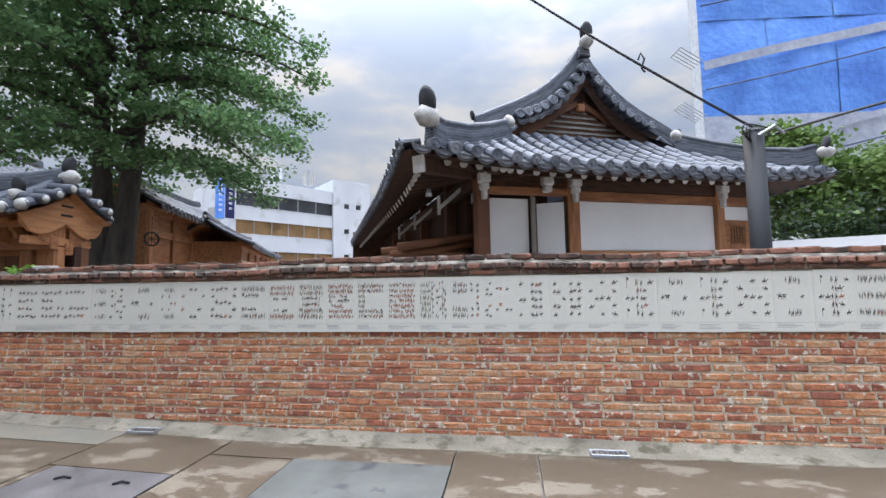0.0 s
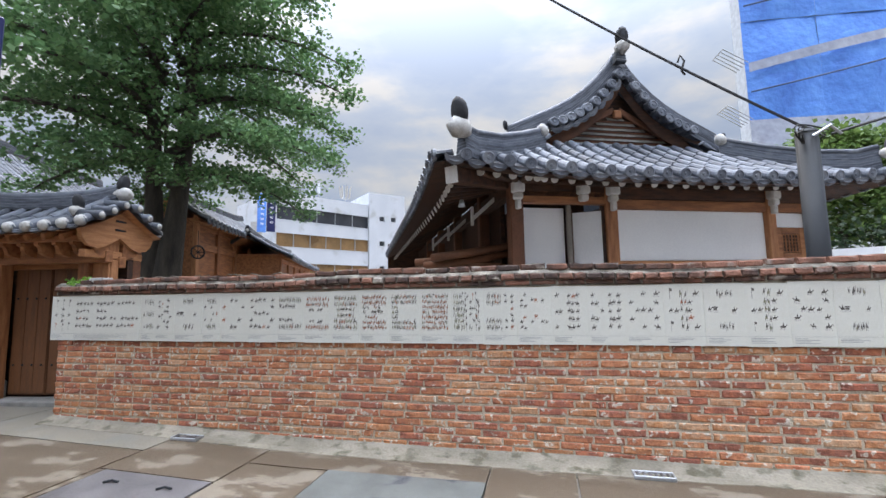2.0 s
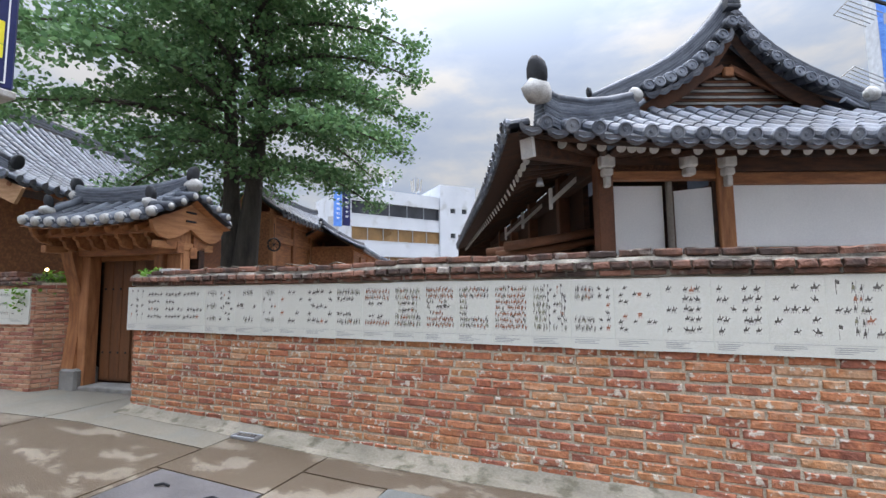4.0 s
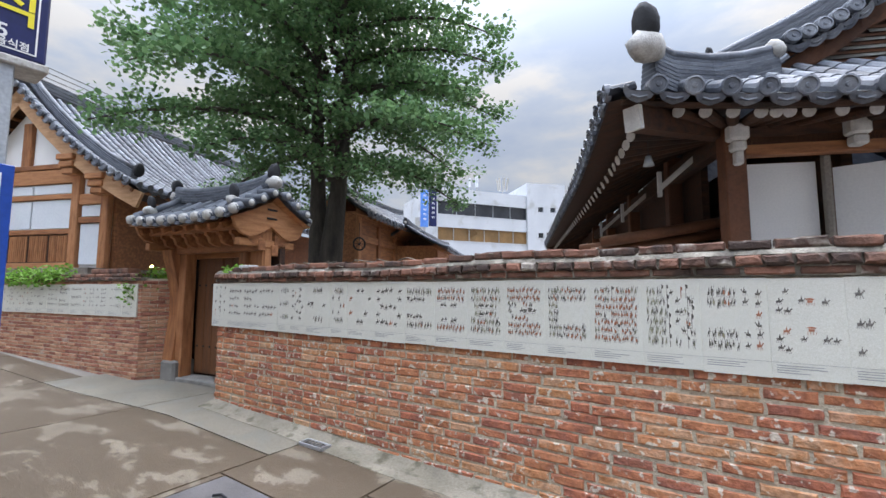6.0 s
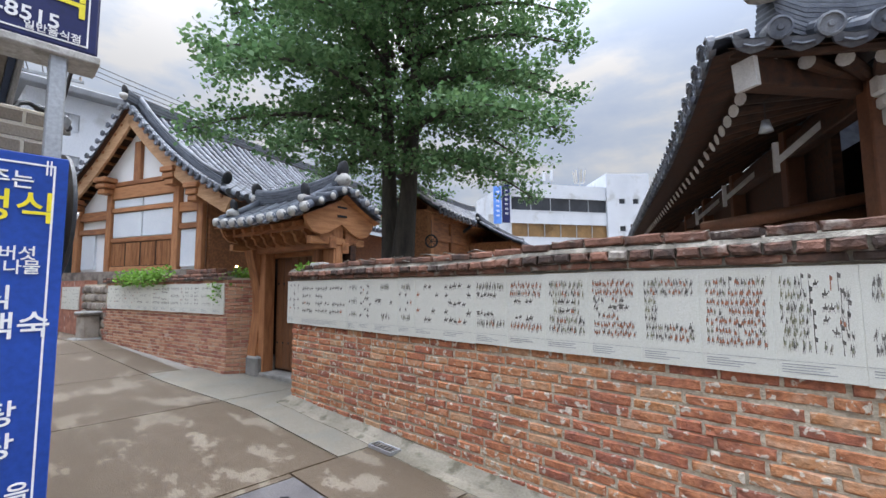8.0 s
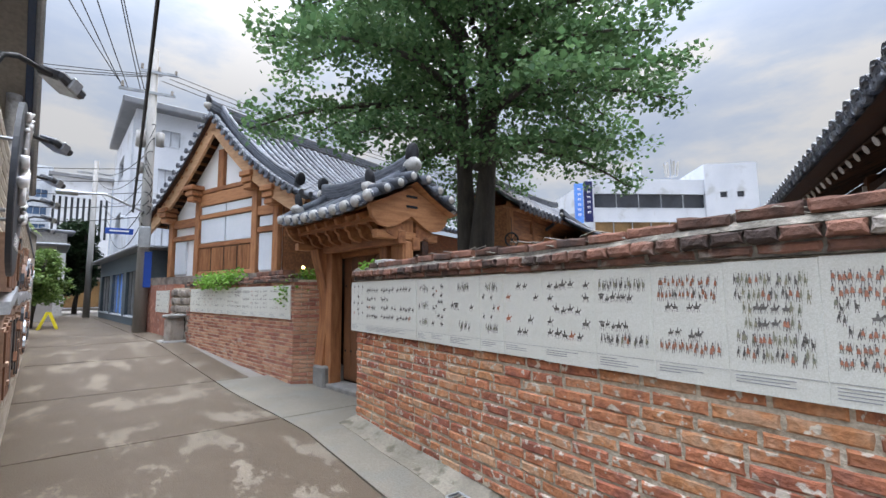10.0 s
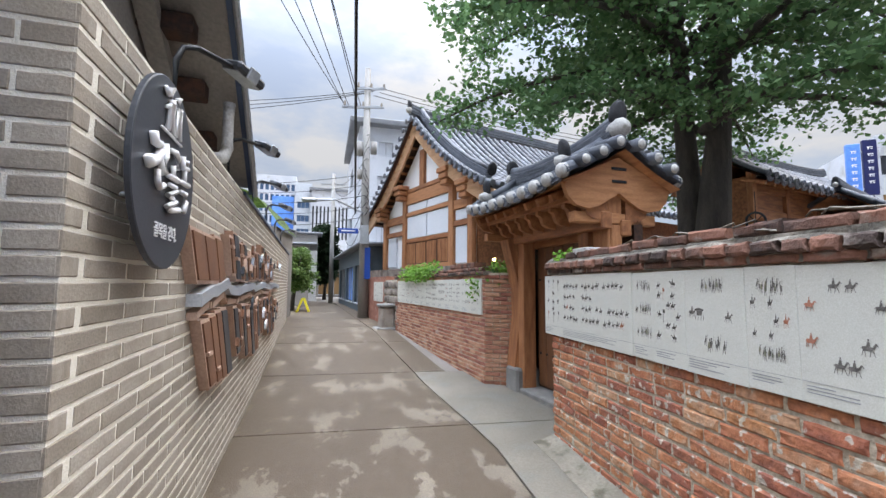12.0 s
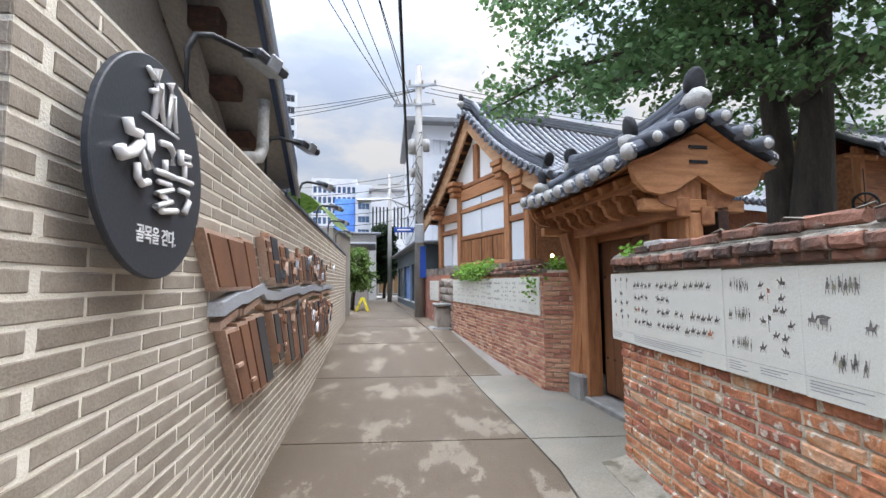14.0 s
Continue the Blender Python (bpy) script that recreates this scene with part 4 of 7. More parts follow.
for nm, y, z0, z1 in (("eave_purlin", -0.36, 2.12, 2.2), ("lintel", -0.12, 1.86, 2.02), ("lintel", 0.1, 1.80, 1.95)):
    bm = NB()
    box(bm, -1.02, 1.02, y - 0.06, y + 0.06, z0, z1, 0.01)
    part(nm, bm, M_WOOD, gate)
for sx in (-1, 1):
    bm = NB()
    if sx > 0:
        box(bm, 0.72, 1.0, -0.06, 0.06, 0.06, 1.9, 0.01)
    else:
        plate(bm, [(-0.17, 0.30), (-0.14, 0.6), (-0.10, 0.95), (-0.11, 1.3), (-0.18, 1.6), (-0.27, 1.92), (0.08, 1.92), (0.08, 0.30)], 0.22, Matrix.Translation((-0.70, 0, 0)) @ Matrix.Rotation(radians(90), 4, 'Z'))
    part("cheek_board", bm, M_WOODZ, gate, "orange timber cheek with a curved edge")
    bm = NB()
    box(bm, sx * 0.64 - 0.075, sx * 0.64 + 0.075, -0.12, 0.06, 0.06, 1.9, 0.012)
    part("door_post", bm, M_WOODZ, gate)
    bm = NB()
    if sx > 0:
        box(bm, 0.63, 1.07, -0.36, 0.12, -0.05, 0.235, 0.03)
    else:
        box(bm, -0.92, -0.60, -0.20, 0.14, -0.05, 0.30, 0.03)
    part("base_stone", bm, M_STONE, gate, "grey cut base stone")
    leaf = part("door_leaf", box(NB(), min(sx * 0.01, sx * 0.56), max(sx * 0.01, sx * 0.56), 0.10, 0.135, 0.10, 1.82, 0.004), M_DOOR, gate, "closed plank door leaf")
    for k in range(3):
        x = sx * (0.105 + 0.18 * k)
        piece("plank", mesh_of("plank", box(NB(), x - 0.086, x + 0.086, 0.085, 0.10, 0.12, 1.80, 0.004), M_DOOR), leaf)
    for z in (0.5, 1.4):
        for q in range(4):
            bm = NB()
            bmesh.ops.create_uvsphere(bm, u_segments=6, v_segments=4, radius=0.016, matrix=Matrix.Translation((sx * (0.08 + 0.14 * q), 0.083, z)))
            piece("door_stud", mesh_of("door_stud", bm, M_BLACK), leaf)
bm = NB()
box(bm, -0.62, 0.62, -0.16, 0.16, -0.05, 0.07, 0.015)
part("threshold", bm, M_STONE, gate)
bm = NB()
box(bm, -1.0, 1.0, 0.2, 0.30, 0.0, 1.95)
part("back_wall", bm, M_WOODSHADED, gate)

# ---- the gabled house past the gate ----
R2 = pose(0, 0, 0, 0, 0, 21.3)
hall = thing("gabled_hanok", "restored timber house with orange beams and grey tiled gable roof", "house", R2, (-10.3, 12.0, 0.25))
HC, HW, HV = -10.35, 3.75, 7.42


def PH(s, t):
    e = 0.10 * max(0.0, 1 - (s - HV) / 3.0) ** 2
    return Vector((HC + HW * (1 - t), s, 3.50 + e + 2.75 * (0.62 * t + 0.38 * t * t)))


def PHL(s, t):
    p = PH(s, t)
    return Vector((2 * HC - p.x, p.y, p.z))


hs = [HV + 0.12 + 0.27 * i for i in range(44)]
tile_rows(hall, PH, hs, lambda s: 0.0, lambda s: 0.98, 0.075)
tile_rows(hall, PHL, hs[:4], lambda s: 0.0, lambda s: 0.98, 0.075)
bed(hall, PH, HV, 19.4, 12, lambda s: 1.0, 8)
bed(hall, PHL, HV, 19.4, 12, lambda s: 1.0, 8)
for P_, sx in ((PH, 1), (PHL, -1)):
    for k in range(17):
        t = 0.03 + 0.058 * k
        p, q = P_(HV, t), P_(HV, t + 0.05)
        piece("end_tile", ME_END, hall, facing(p + Vector((0, -0.07, 0.03)), (0, -1, 0.05), q - p))
        piece("drip_tile", ME_DRIP, hall, facing((p + q) / 2 + Vector((0, -0.05, -0.02)), (0, -1, -0.2), (1, 0, 0)) @ Matrix.Diagonal((0.8, 1, 0.8, 1)))
    sweep_stack(hall, [P_(HV + 0.32, t) + Vector((0, 0, 0.07 + 0.1 * t ** 4)) for t in (0.10, 0.3, 0.5, 0.7, 0.85, 0.97)], 4, 0.18, 0.045, 0.06)
    ridge_finial(hall, P_(HV + 0.32, 0.07) + Vector((0, 0, 0.03)), (sx, -0.2, 0), 1.0, False)
    soffit(hall, P_, HV + 0.02, 19.3, 3, 1.0, 0.11)
    for k in range(14):
        t = 0.05 + 0.066 * k
        bm = NB()
        p = P_(HV + 0.10, t) + Vector((0, 0, -0.17))
        tube(bm, [p, p + Vector((0, 0.6, 0))], 0.045, 8)
        part("verge_rafter", bm, M_WOOD, hall)
    bm = NB()
    n = 8
    for k in range(n):
        a, b = P_(HV + 0.16, k / n), P_(HV + 0.16, (k + 1) / n)
        bar(bm, a + Vector((0, 0, -0.32)), b + Vector((0, 0, -0.32)), 0.07, 0.36)
    bmesh.ops.remove_doubles(bm, verts=bm.verts, dist=0.02)
    part("barge_board", bm, M_WOODLIGHT, hall, "broad pale barge board")
    for v in np.arange(HV + 1.2, 13.0, 0.42):
        bm = NB()
        p = P_(float(v), 0.03) + Vector((0, 0, -0.17))
        tube(bm, [p, p + Vector((-sx * 0.9, 0, 0.45))], 0.05, 8)
        part("rafter", bm, M_WOOD, hall)
sweep_stack(hall, [(HC, HV - 0.02, 6.42), (HC, HV + 0.5, 6.32), (HC, 10, 6.27), (HC, 19.4, 6.3)], 5, 0.22, 0.05, 0.07)
ridge_finial(hall, (HC, HV - 0.04, 6.45), (0, -1, 0), 0.9)
GV = 7.85
bm = NB()
plate(bm, [(-13.0, 0.2), (-7.75, 0.2), (-7.75, 3.55), (HC, 5.9), (-13.0, 3.55)], 0.10, Matrix.Translation((0, GV + 0.05, 0)))
part("gable_wall", bm, M_WHITE, hall, "white plaster gable wall")
for u in (-12.9, -11.42, -8.68, -7.80):
    bm = NB()
    box(bm, u - 0.11, u + 0.11, GV - 0.09, GV + 0.06, 0.2, 4.35 if -12 < u < -8 else 3.75, 0.015)
    part("post", bm, M_WOODZ, hall)
    for k, (w, z) in enumerate(((0.16, 3.62), (0.20, 3.78), (0.24, 3.94))):
        bm = NB()
        box(bm, u - w, u + w, GV - 0.32 - 0.04 * k, GV - 0.02, z - 0.14 + (0.5 if -12 < u < -8 else 0), z + (0.5 if -12 < u < -8 else 0), 0.02)
        part("bracket_block", bm, M_WOOD, hall)
for u0, u1, z0, z1 in ((-11.31, -8.79, 2.62, 2.74), (-11.31, -8.79, 3.46, 3.58), (-12.79, -11.53, 2.9, 3.05), (-8.57, -7.91, 2.86, 3.0), (-8.57, -7.91, 3.3, 3.55), (-12.79, -11.53, 3.3, 3.55), (-11.31, -8.79, 3.84, 4.18), (-11.31, -8.79, 1.78, 1.95)):
    bm = NB()
    box(bm, u0, u1, GV - 0.06, GV + 0.052, z0, z1, 0.01)
    part("rail", bm, M_WOOD, hall)
bm = NB()
box(bm, HC - 0.13, HC + 0.13, GV - 0.06, GV + 0.05, 4.18, 5.4, 0.01)
part("king_post", bm, M_WOODZ, hall)
bm = NB()
box(bm, -11.9, -8.8, GV - 0.07, GV + 0.05, 4.2, 4.32, 0.01)
part("collar_beam", bm, M_WOOD, hall)
for i in range(4):
    u0 = -11.29 + 0.625 * i
    sh = part("louvre_panel", box(NB(), u0, u0 + 0.60, GV - 0.03, GV + 0.04, 1.95, 2.61, 0.004), M_WOODSHADED, hall, "brown slatted shutter panel")
    for k in range(9):
        x = u0 + 0.05 + 0.0625 * k
        piece("slat", mesh_of("slat", box(NB(), x - 0.02, x + 0.02, GV - 0.05, GV - 0.03, 1.97, 2.59), M_WOODZ), sh)
for u0, u1, z0, z1 in ((-11.29, -10.08, 2.76, 3.44), (-10.03, -8.81, 2.76, 3.44), (-11.29, -10.08, 3.60, 3.82), (-10.03, -8.81, 3.60, 3.82), (-8.52, -7.96, 1.9, 2.84), (-8.52, -7.96, 3.02, 3.28), (-12.7, -12.1, 1.9, 2.88)):
    bm = NB()
    box(bm, u0, u1, GV - 0.02, GV + 0.05, z0, z1, 0.004)
    part("window_pane", bm, M_PAPER, hall, "white papered window panel")
bm = NB()
box(bm, -7.75, -7.65, GV + 0.1, 19, 0.2, 3.5)
part("side_wall", bm, M_WOOD, hall)
bm = NB()
box(bm, -13.1, -7.6, GV - 0.5, 19, 0.0, 1.80)
part("stone_base", bm, M_RUBBLE, hall)

# ---- tiled wing behind the tree ----
R3 = pose(0, 0, 0, 0, 0, 40)
for nm, lab, c, ln, z0, w, up, turn in (("tiled_wing", "grey tiled wing with orange timber wall", (-8.55, 11.7), 2.6, 3.50, 1.0, 0.75, 108), ("tiled_wing", "long low grey tiled wing behind the yard", (-9.3, 16.2), 4.2, 2.72, 1.5, 0.8, 113)):
    M3 = pose(c[0], c[1], 0, 0, 0, turn)
    wing = thing(nm, lab, "house", M3, (0, 0, 0), "tiled wings")

    def PW(s, t, w=w, z0=z0, ln=ln, up=up):
        return Vector((s, -w * (1 - t), z0 + 0.06 * abs(s / ln) ** 3 + up * (0.7 * t + 0.3 * t * t)))

    def PWB(s, t, w=w, z0=z0, ln=ln):
        p = PW(s, t)
        return Vector((p.x, -p.y, p.z))
    ws = [-ln + 0.1 + (2 * ln - 0.2) * i / int(ln * 7.2) for i in range(int(ln * 7.2) + 1)]
    tile_rows(wing, PW, ws, lambda s: 0.0, lambda s: 0.97, 0.07)
    tile_rows(wing, PWB, ws, lambda s: 0.0, lambda s: 0.97, 0.07)
    bed(wing, PW, -ln, ln, 8, lambda s: 1.0)
    bed(wing, PWB, -ln, ln, 8, lambda s: 1.0)
    sweep_stack(wing, [(x * ln, 0, z0 + up + 0.12 * abs(x) ** 4) for x in (-1, -0.8, -0.4, 0, 0.4, 0.8, 1)], 3, 0.18, 0.045, 0.06)
    for sx in (-1, 1):
        ridge_finial(wing, (sx * ln, 0, z0 + up + 0.1), (sx, 0, 0), 0.5)
    soffit(wing, PW, -ln, ln, 6, 1.0, 0.1, M_WOOD)
    soffit(wing, PWB, -ln, ln, 6, 1.0, 0.1, M_WOOD)
    bm = NB()
    box(bm, -ln + 0.4, ln - 0.5, -w + 0.5, w - 0.5, 0, z0 + 0.15)
    part("wall", bm, M_WOOD, wing)
    for k in range(int(ln * 1.2) + 1):
        x = -ln + 0.45 + k * (2 * ln - 1.0) / int(ln * 1.2)
        for y in (-1, 1):
            bm = NB()
            box(bm, x - 0.09, x + 0.09, y * (w - 0.48) - 0.06, y * (w - 0.48) + 0.06, 0, z0 + 0.25, 0.01)
            part("post", bm, M_WOODZ, wing)
    for y in (-1, 1):
        for z in (z0 - 0.15, z0 - 0.75, 1.0):
            bm = NB()
            box(bm, -ln + 0.4, ln - 0.5, y * (w - 0.48) - 0.045, y * (w - 0.48) + 0.045, z, z + (0.22 if z != 1.0 else 1.0), 0.01)
            part("beam", bm, M_WOOD, wing)
        for k in range(int(ln * 5)):
            x = -ln + 0.2 + k * (2 * ln - 0.4) / int(ln * 5)
            bm = NB()
            tube(bm, [(x, y * (w - 0.1), z0 - 0.09), (x, y * (w - 0.55), z0 + 0.08)], 0.04, 7)
            part("rafter", bm, M_WOOD, wing)


# ---- trees ----
def leaf_cloud(centres, per, spread, flat, size, rng):
    """Many small leaves round the centres, as vertices and faces."""
    c = np.repeat(np.array(centres), per, axis=0)
    n = len(c)
    off = np.clip(rng.normal(0, 1, (n, 3)), -1.7, 1.7) * np.array([spread, spread, spread * flat])
    p = c + off
    nrm = rng.normal(0, 1, (n, 3)) * np.array([0.55, 0.55, 0.4]) + np.array([0, 0, 0.75])
    nrm /= np.linalg.norm(nrm, axis=1)[:, None]
    a = np.cross(nrm, rng.normal(0, 1, (n, 3)))
    a /= np.linalg.norm(a, axis=1)[:, None]
    b = np.cross(nrm, a)
    s = (size * rng.uniform(0.65, 1.3, n))[:, None]
    v = np.stack([p - a * s * 0.15, p + b * s * 0.5 + a * s * 0.55, p + a * s * 0.95, p - b * s * 0.5 + a * s * 0.55], axis=1).reshape(-1, 3)
    f = np.arange(4 * n).reshape(-1, 4)
    return v.tolist(), f.tolist()


def make_tree(x, y, z, label, limbs, reach, low, high, leaf_mat, per, size, seed, stems=2, r0=0.3, spread=0.26, sprays=2.6, droop=0.25):
    rng = np.random.default_rng(seed)
    t = thing("tree", label, "tree", base=(x, y, z))
    for k in range(stems):
        a = 2.4 * k + 0.6
        bm = NB()
        dx, dy = math.cos(a) * 0.14, math.sin(a) * 0.14
        pts = [(x + dx * 0.9, y + dy * 0.9, z - 0.1), (x + dx * 1.2, y + dy * 1.2, z + low * 0.5), (x + dx * 2.2, y + dy * 2.2, z + low), (x + dx * 4, y + dy * 4, z + (low + high) / 2), (x + dx * 5, y + dy * 5, z + high * 0.93)]
        tube(bm, pts, r0 * (1 - 0.2 * k), 12, 0.04)
        for v in bm.verts:
            v.co += Vector((1, 1, 0)) * 0.03 * noise.noise(v.co * 3)
        part("trunk", bm, M_BARK, t, smooth=True)
    centres = []
    for i in range(limbs):
        f = (i + 0.5) / limbs
        h = low + (high - low) * f ** 0.85
        az = i * 2.39996 + rng.uniform(-0.3, 0.3)
        prof = (1.0 - 0.26 * (1 - f) ** 2) * (1 if f < 0.28 else 1 - 0.86 * ((f - 0.28) / 0.72) ** 0.9)
        L = reach * prof * rng.uniform(0.80, 1.05) * (1 + 0.06 * math.cos(az))
        d = Vector((math.cos(az), math.sin(az), 0))
        rise = 0.10 + 0.35 * f
        start = Vector((x, y, z + h)) + d * 0.2

        def along(q, start=start, d=d, L=L, rise=rise):
            return start + d * (L * q) + Vector((0, 0, L * (rise * 1.6 * q - (rise + droop) * q * q)))
        bm = NB()
        tube(bm, [along(k / 6) for k in range(7)], 0.075 * (1.2 - 0.7 * f), 6, 0.012)
        part("limb", bm, M_BARK, t, smooth=True)
        side = Vector((-d.y, d.x, 0))
        nb = max(3, int(L * sprays))
        for k in range(nb):
            q = 0.10 + 0.90 * (k + rng.uniform(0, 1)) / nb
            p = along(q)
            sl = (0.25 + 0.30 * L * (1 - 0.65 * q)) * rng.uniform(0.5, 1.2)
            sg = 1 if k % 2 else -1
            hang = rng.uniform(0.1, 0.55)
            for m_ in range(4):
                w = (m_ + 0.5) / 4
                centres.append(tuple(p + side * sg * sl * w + d * sl * 0.45 * w + Vector((0, 0, rng.uniform(-0.10, 0.14) - hang * w * w * sl))))
            centres.append(tuple(p + Vector((0, 0, 0.05))))
        centres.append(tuple(along(1.0)))
    v, fcs = leaf_cloud(centres, per, spread, 0.55, size, rng)
    me = pydata("crown", v, fcs, leaf_mat)
    tagged(piece("crown", me, t, None, "dense green leaf crown with gaps"), kind="stuff")
    return t


make_tree(-5.97, 7.3, 0.0, "tall green leafy tree with twin dark trunks behind the wall", 74, 5.05, 3.75, 11.6, M_LEAF, 27, 0.088, 3, r0=0.36, spread=0.165, sprays=3.0, droop=0.26)
make_tree(9.6, 12.6, 0.0, "leafy green garden tree beyond the tiled house", 22, 2.9, 2.6, 5.2, M_LEAF2, 40, 0.12, 8, 1, 0.16, 0.3)
make_tree(13.2, 12.0, 0.0, "leafy green garden tree by the yard wall", 22, 2.8, 2.4, 5.0, M_LEAF2, 40, 0.12, 9, 1, 0.15, 0.3)
make_tree(-17.9, -0.95, 0.27, "small dense green street tree", 20, 0.8, 0.9, 2.3, M_LEAF2, 40, 0.09, 10, 1, 0.09, 0.16)
make_tree(-30.0, -0.75, 0.3, "dark green tree far down the alley", 26, 0.9, 1.2, 4.9, M_LEAFDARK, 40, 0.14, 12, 1, 0.12, 0.22, 5.0)

rng5 = np.random.default_rng(21)
hc = [(7.6 + 0.24 * i + rng5.uniform(-0.1, 0.1), 10.2 - 0.12 * i + rng5.uniform(-0.3, 0.3), rng5.uniform(0.4, 2.9)) for i in range(22) for _ in range(6)]
v, f = leaf_cloud(hc, 50, 0.2, 0.8, 0.09, rng5)
tagged(new("hedge", pydata("hedge", v, f, M_LEAFDARK)), "dark evergreen hedge behind a white yard wall", "hedge", kind="stuff")
bm = NB()
bar(bm, (6.9, 9.55, 1.0), (13.0, 5.7, 1.0), 0.14, 2.15)
solid("wall_yard", bm, M_WHITE, "low white rendered yard wall", "wall", kind="structure")


# ---- distant buildings ----
def facade(name, label, category, a, b, depth, z0, z1, wall_mat, bands, roof_over=0.0, parapet=0.0, base=-0.2, slant=None):
    """A block whose front runs from a to b; bands: (z0, z1, from, to, panes, glass, recess) with from and to as shares of the front."""
    a, b = Vector((*a, 0)), Vector((*b, 0))
    L = (b - a).length
    ang = math.degrees(math.atan2(b.y - a.y, b.x - a.x))
    M = pose(a.x, a.y, 0, 0, 0, ang)
    t = thing(name, label, category, M, (0, 0, 0))
    zc = [z0] + sorted({z for q in bands for z in q[:2]}) + [z1]
    bm = NB()
    box(bm, 0, L, 0.25, depth, base, z1)
    zs = sorted({(q[0], q[1]) for q in bands})
    cur = base
    for za, zb in zs:
        box(bm, 0, L, 0, 0.25, cur, za)
        spans = sorted((q[2] * L, q[3] * L) for q in bands if (q[0], q[1]) == (za, zb))
        x = 0
        for s, e in spans:
            if s > x + 0.01:
                box(bm, x, s, 0, 0.25, za, zb)
            x = e
        if x < L - 0.01:
            box(bm, x, L, 0, 0.25, za, zb)
        cur = zb
    box(bm, 0, L, 0, 0.25, cur, z1)
    part("wall", bm, wall_mat, t)
    if roof_over:
        bm = NB()
        box(bm, -roof_over, L + roof_over, -roof_over, depth + roof_over, z1, z1 + parapet, 0.05)
        part("roof", bm, M_ROOFGREY if roof_over else M_OFFICE, t)
    for za, zb, s, e, n, g in bands:
        w = part("window", box(NB(), s * L, e * L, 0.16, 0.20, za, zb), g, t)
        for k in range(n + 1):
            x = s * L + (e - s) * L * k / n
            piece("mullion", mesh_of("mullion", box(NB(), x - 0.03, x + 0.03, 0.10, 0.16, za, zb), M_METAL), w)
        piece("sill", mesh_of("sill", box(NB(), s * L, e * L, -0.03, 0.10, za - 0.06, za - 0.002), M_CONCWALL), w)
    return t, M, L


office, OM, OL = facade("office_building", "white four-storey office block with ribbon windows", "building", (-20.4, 32.4), (-15.1, 40.9), 9, 0, 10.6, M_CONCWALL,
                        [(8.15, 9.35, 0.02, 0.99, 5, M_GLASSDARK), (5.75, 6.95, 0.02, 0.99, 6, M_GLASSBROWN), (2.8, 4.3, 0.02, 0.99, 5, M_GLASSBROWN)])
tower, TM, TL = facade("stair_tower", "white stair tower with small square windows", "building", (-15.05, 40.6), (-12.2, 43.6), 8, 0, 11.9, M_CONCWALL,
                       [(9.0, 9.5, 0.28, 0.42, 1, M_GLASSDARK), (9.0, 9.5, 0.60, 0.74, 1, M_GLASSDARK), (6.4, 6.9, 0.28, 0.42, 1, M_GLASSDARK), (6.4, 6.9, 0.60, 0.74, 1, M_GLASSDARK), (3.8, 4.3, 0.28, 0.42, 1, M_GLASSDARK)])
# blade signs on the office corner
for nm, x0, mt, lab, z0, z1 in (("blade_sign", -1.55, M_NET, "tall bright blue vertical sign with white marks", 6.8, 10.1), ("blade_sign", -0.75, M_NAVYSIGN, "tall navy vertical sign with white marks", 6.9, 10.3)):
    s_ = thing(nm, lab, "sign", OM, (x0 + 0.35, -0.1, z0), "vertical signs")
    part("board", box(NB(), x0, x0 + 0.68, -0.35, -0.1, z0, z1, 0.02), mt, s_)
    for z in (z0 + 0.5, z1 - 0.5):
        part("fixing_arm", tube(NB(), [(x0 + 0.6, -0.22, z), (0.05, -0.22, z), (0.05, 0.05, z)], 0.04, 6), M_METAL, s_)
    for k in range(6):
        z = z1 - 0.45 - 0.42 * k
        bm = NB()
        box(bm, x0 + 0.2, x0 + 0.48, -0.365, -0.351, z - 0.04, z + 0.02)
        box(bm, x0 + 0.24, x0 + 0.29, -0.365, -0.351, z - 0.15, z - 0.045)
        box(bm, x0 + 0.36, x0 + 0.46, -0.365, -0.351, z - 0.14, z - 0.09)
        part("mark", bm, M_LETTER, s_)
# roof antennas
for k, (x, h) in enumerate(((4.2, 1.3), (5.0, 1.5), (8.0, 2.2))):
    an = thing("antenna", "pale rooftop mobile antenna on a mast", "antenna", OM, (x, 1.5, 10.6), "roof antennas")
    part("mast", tube(NB(), [(x, 1.5, 10.6), (x, 1.5, 10.6 + h)], 0.05, 6), M_METAL, an)
    if k == 2:
        for q in range(7):
            a = q * 0.9
            bm = NB()
            bar(bm, (x + 0.45 * math.cos(a), 1.5 + 0.45 * math.sin(a), 11.3), (x + 0.6 * math.cos(a), 1.5 + 0.6 * math.sin(a), 12.5), 0.16, 0.1)
            part("panel_aerial", bm, M_PLASTERED, an)
            part("strut", tube(NB(), [(x, 1.5, 11.2), (x + 0.45 * math.cos(a), 1.5 + 0.45 * math.sin(a), 11.3)], 0.03, 5), M_METAL, an)
    else:
        part("panel_aerial", box(NB(), x - 0.13, x + 0.13, 1.4, 1.55, 10.9 + h * 0.3, 10.9 + h, 0.02), M_CONCWALL, an)
facade("low_building", "cream low building beside the office", "building", (-23.6, 33.5), (-20.6, 34.2), 5, 0, 8.2, M_PLASTERED, [(5.6, 6.6, 0.3, 0.7, 1, M_GLASSDARK)])

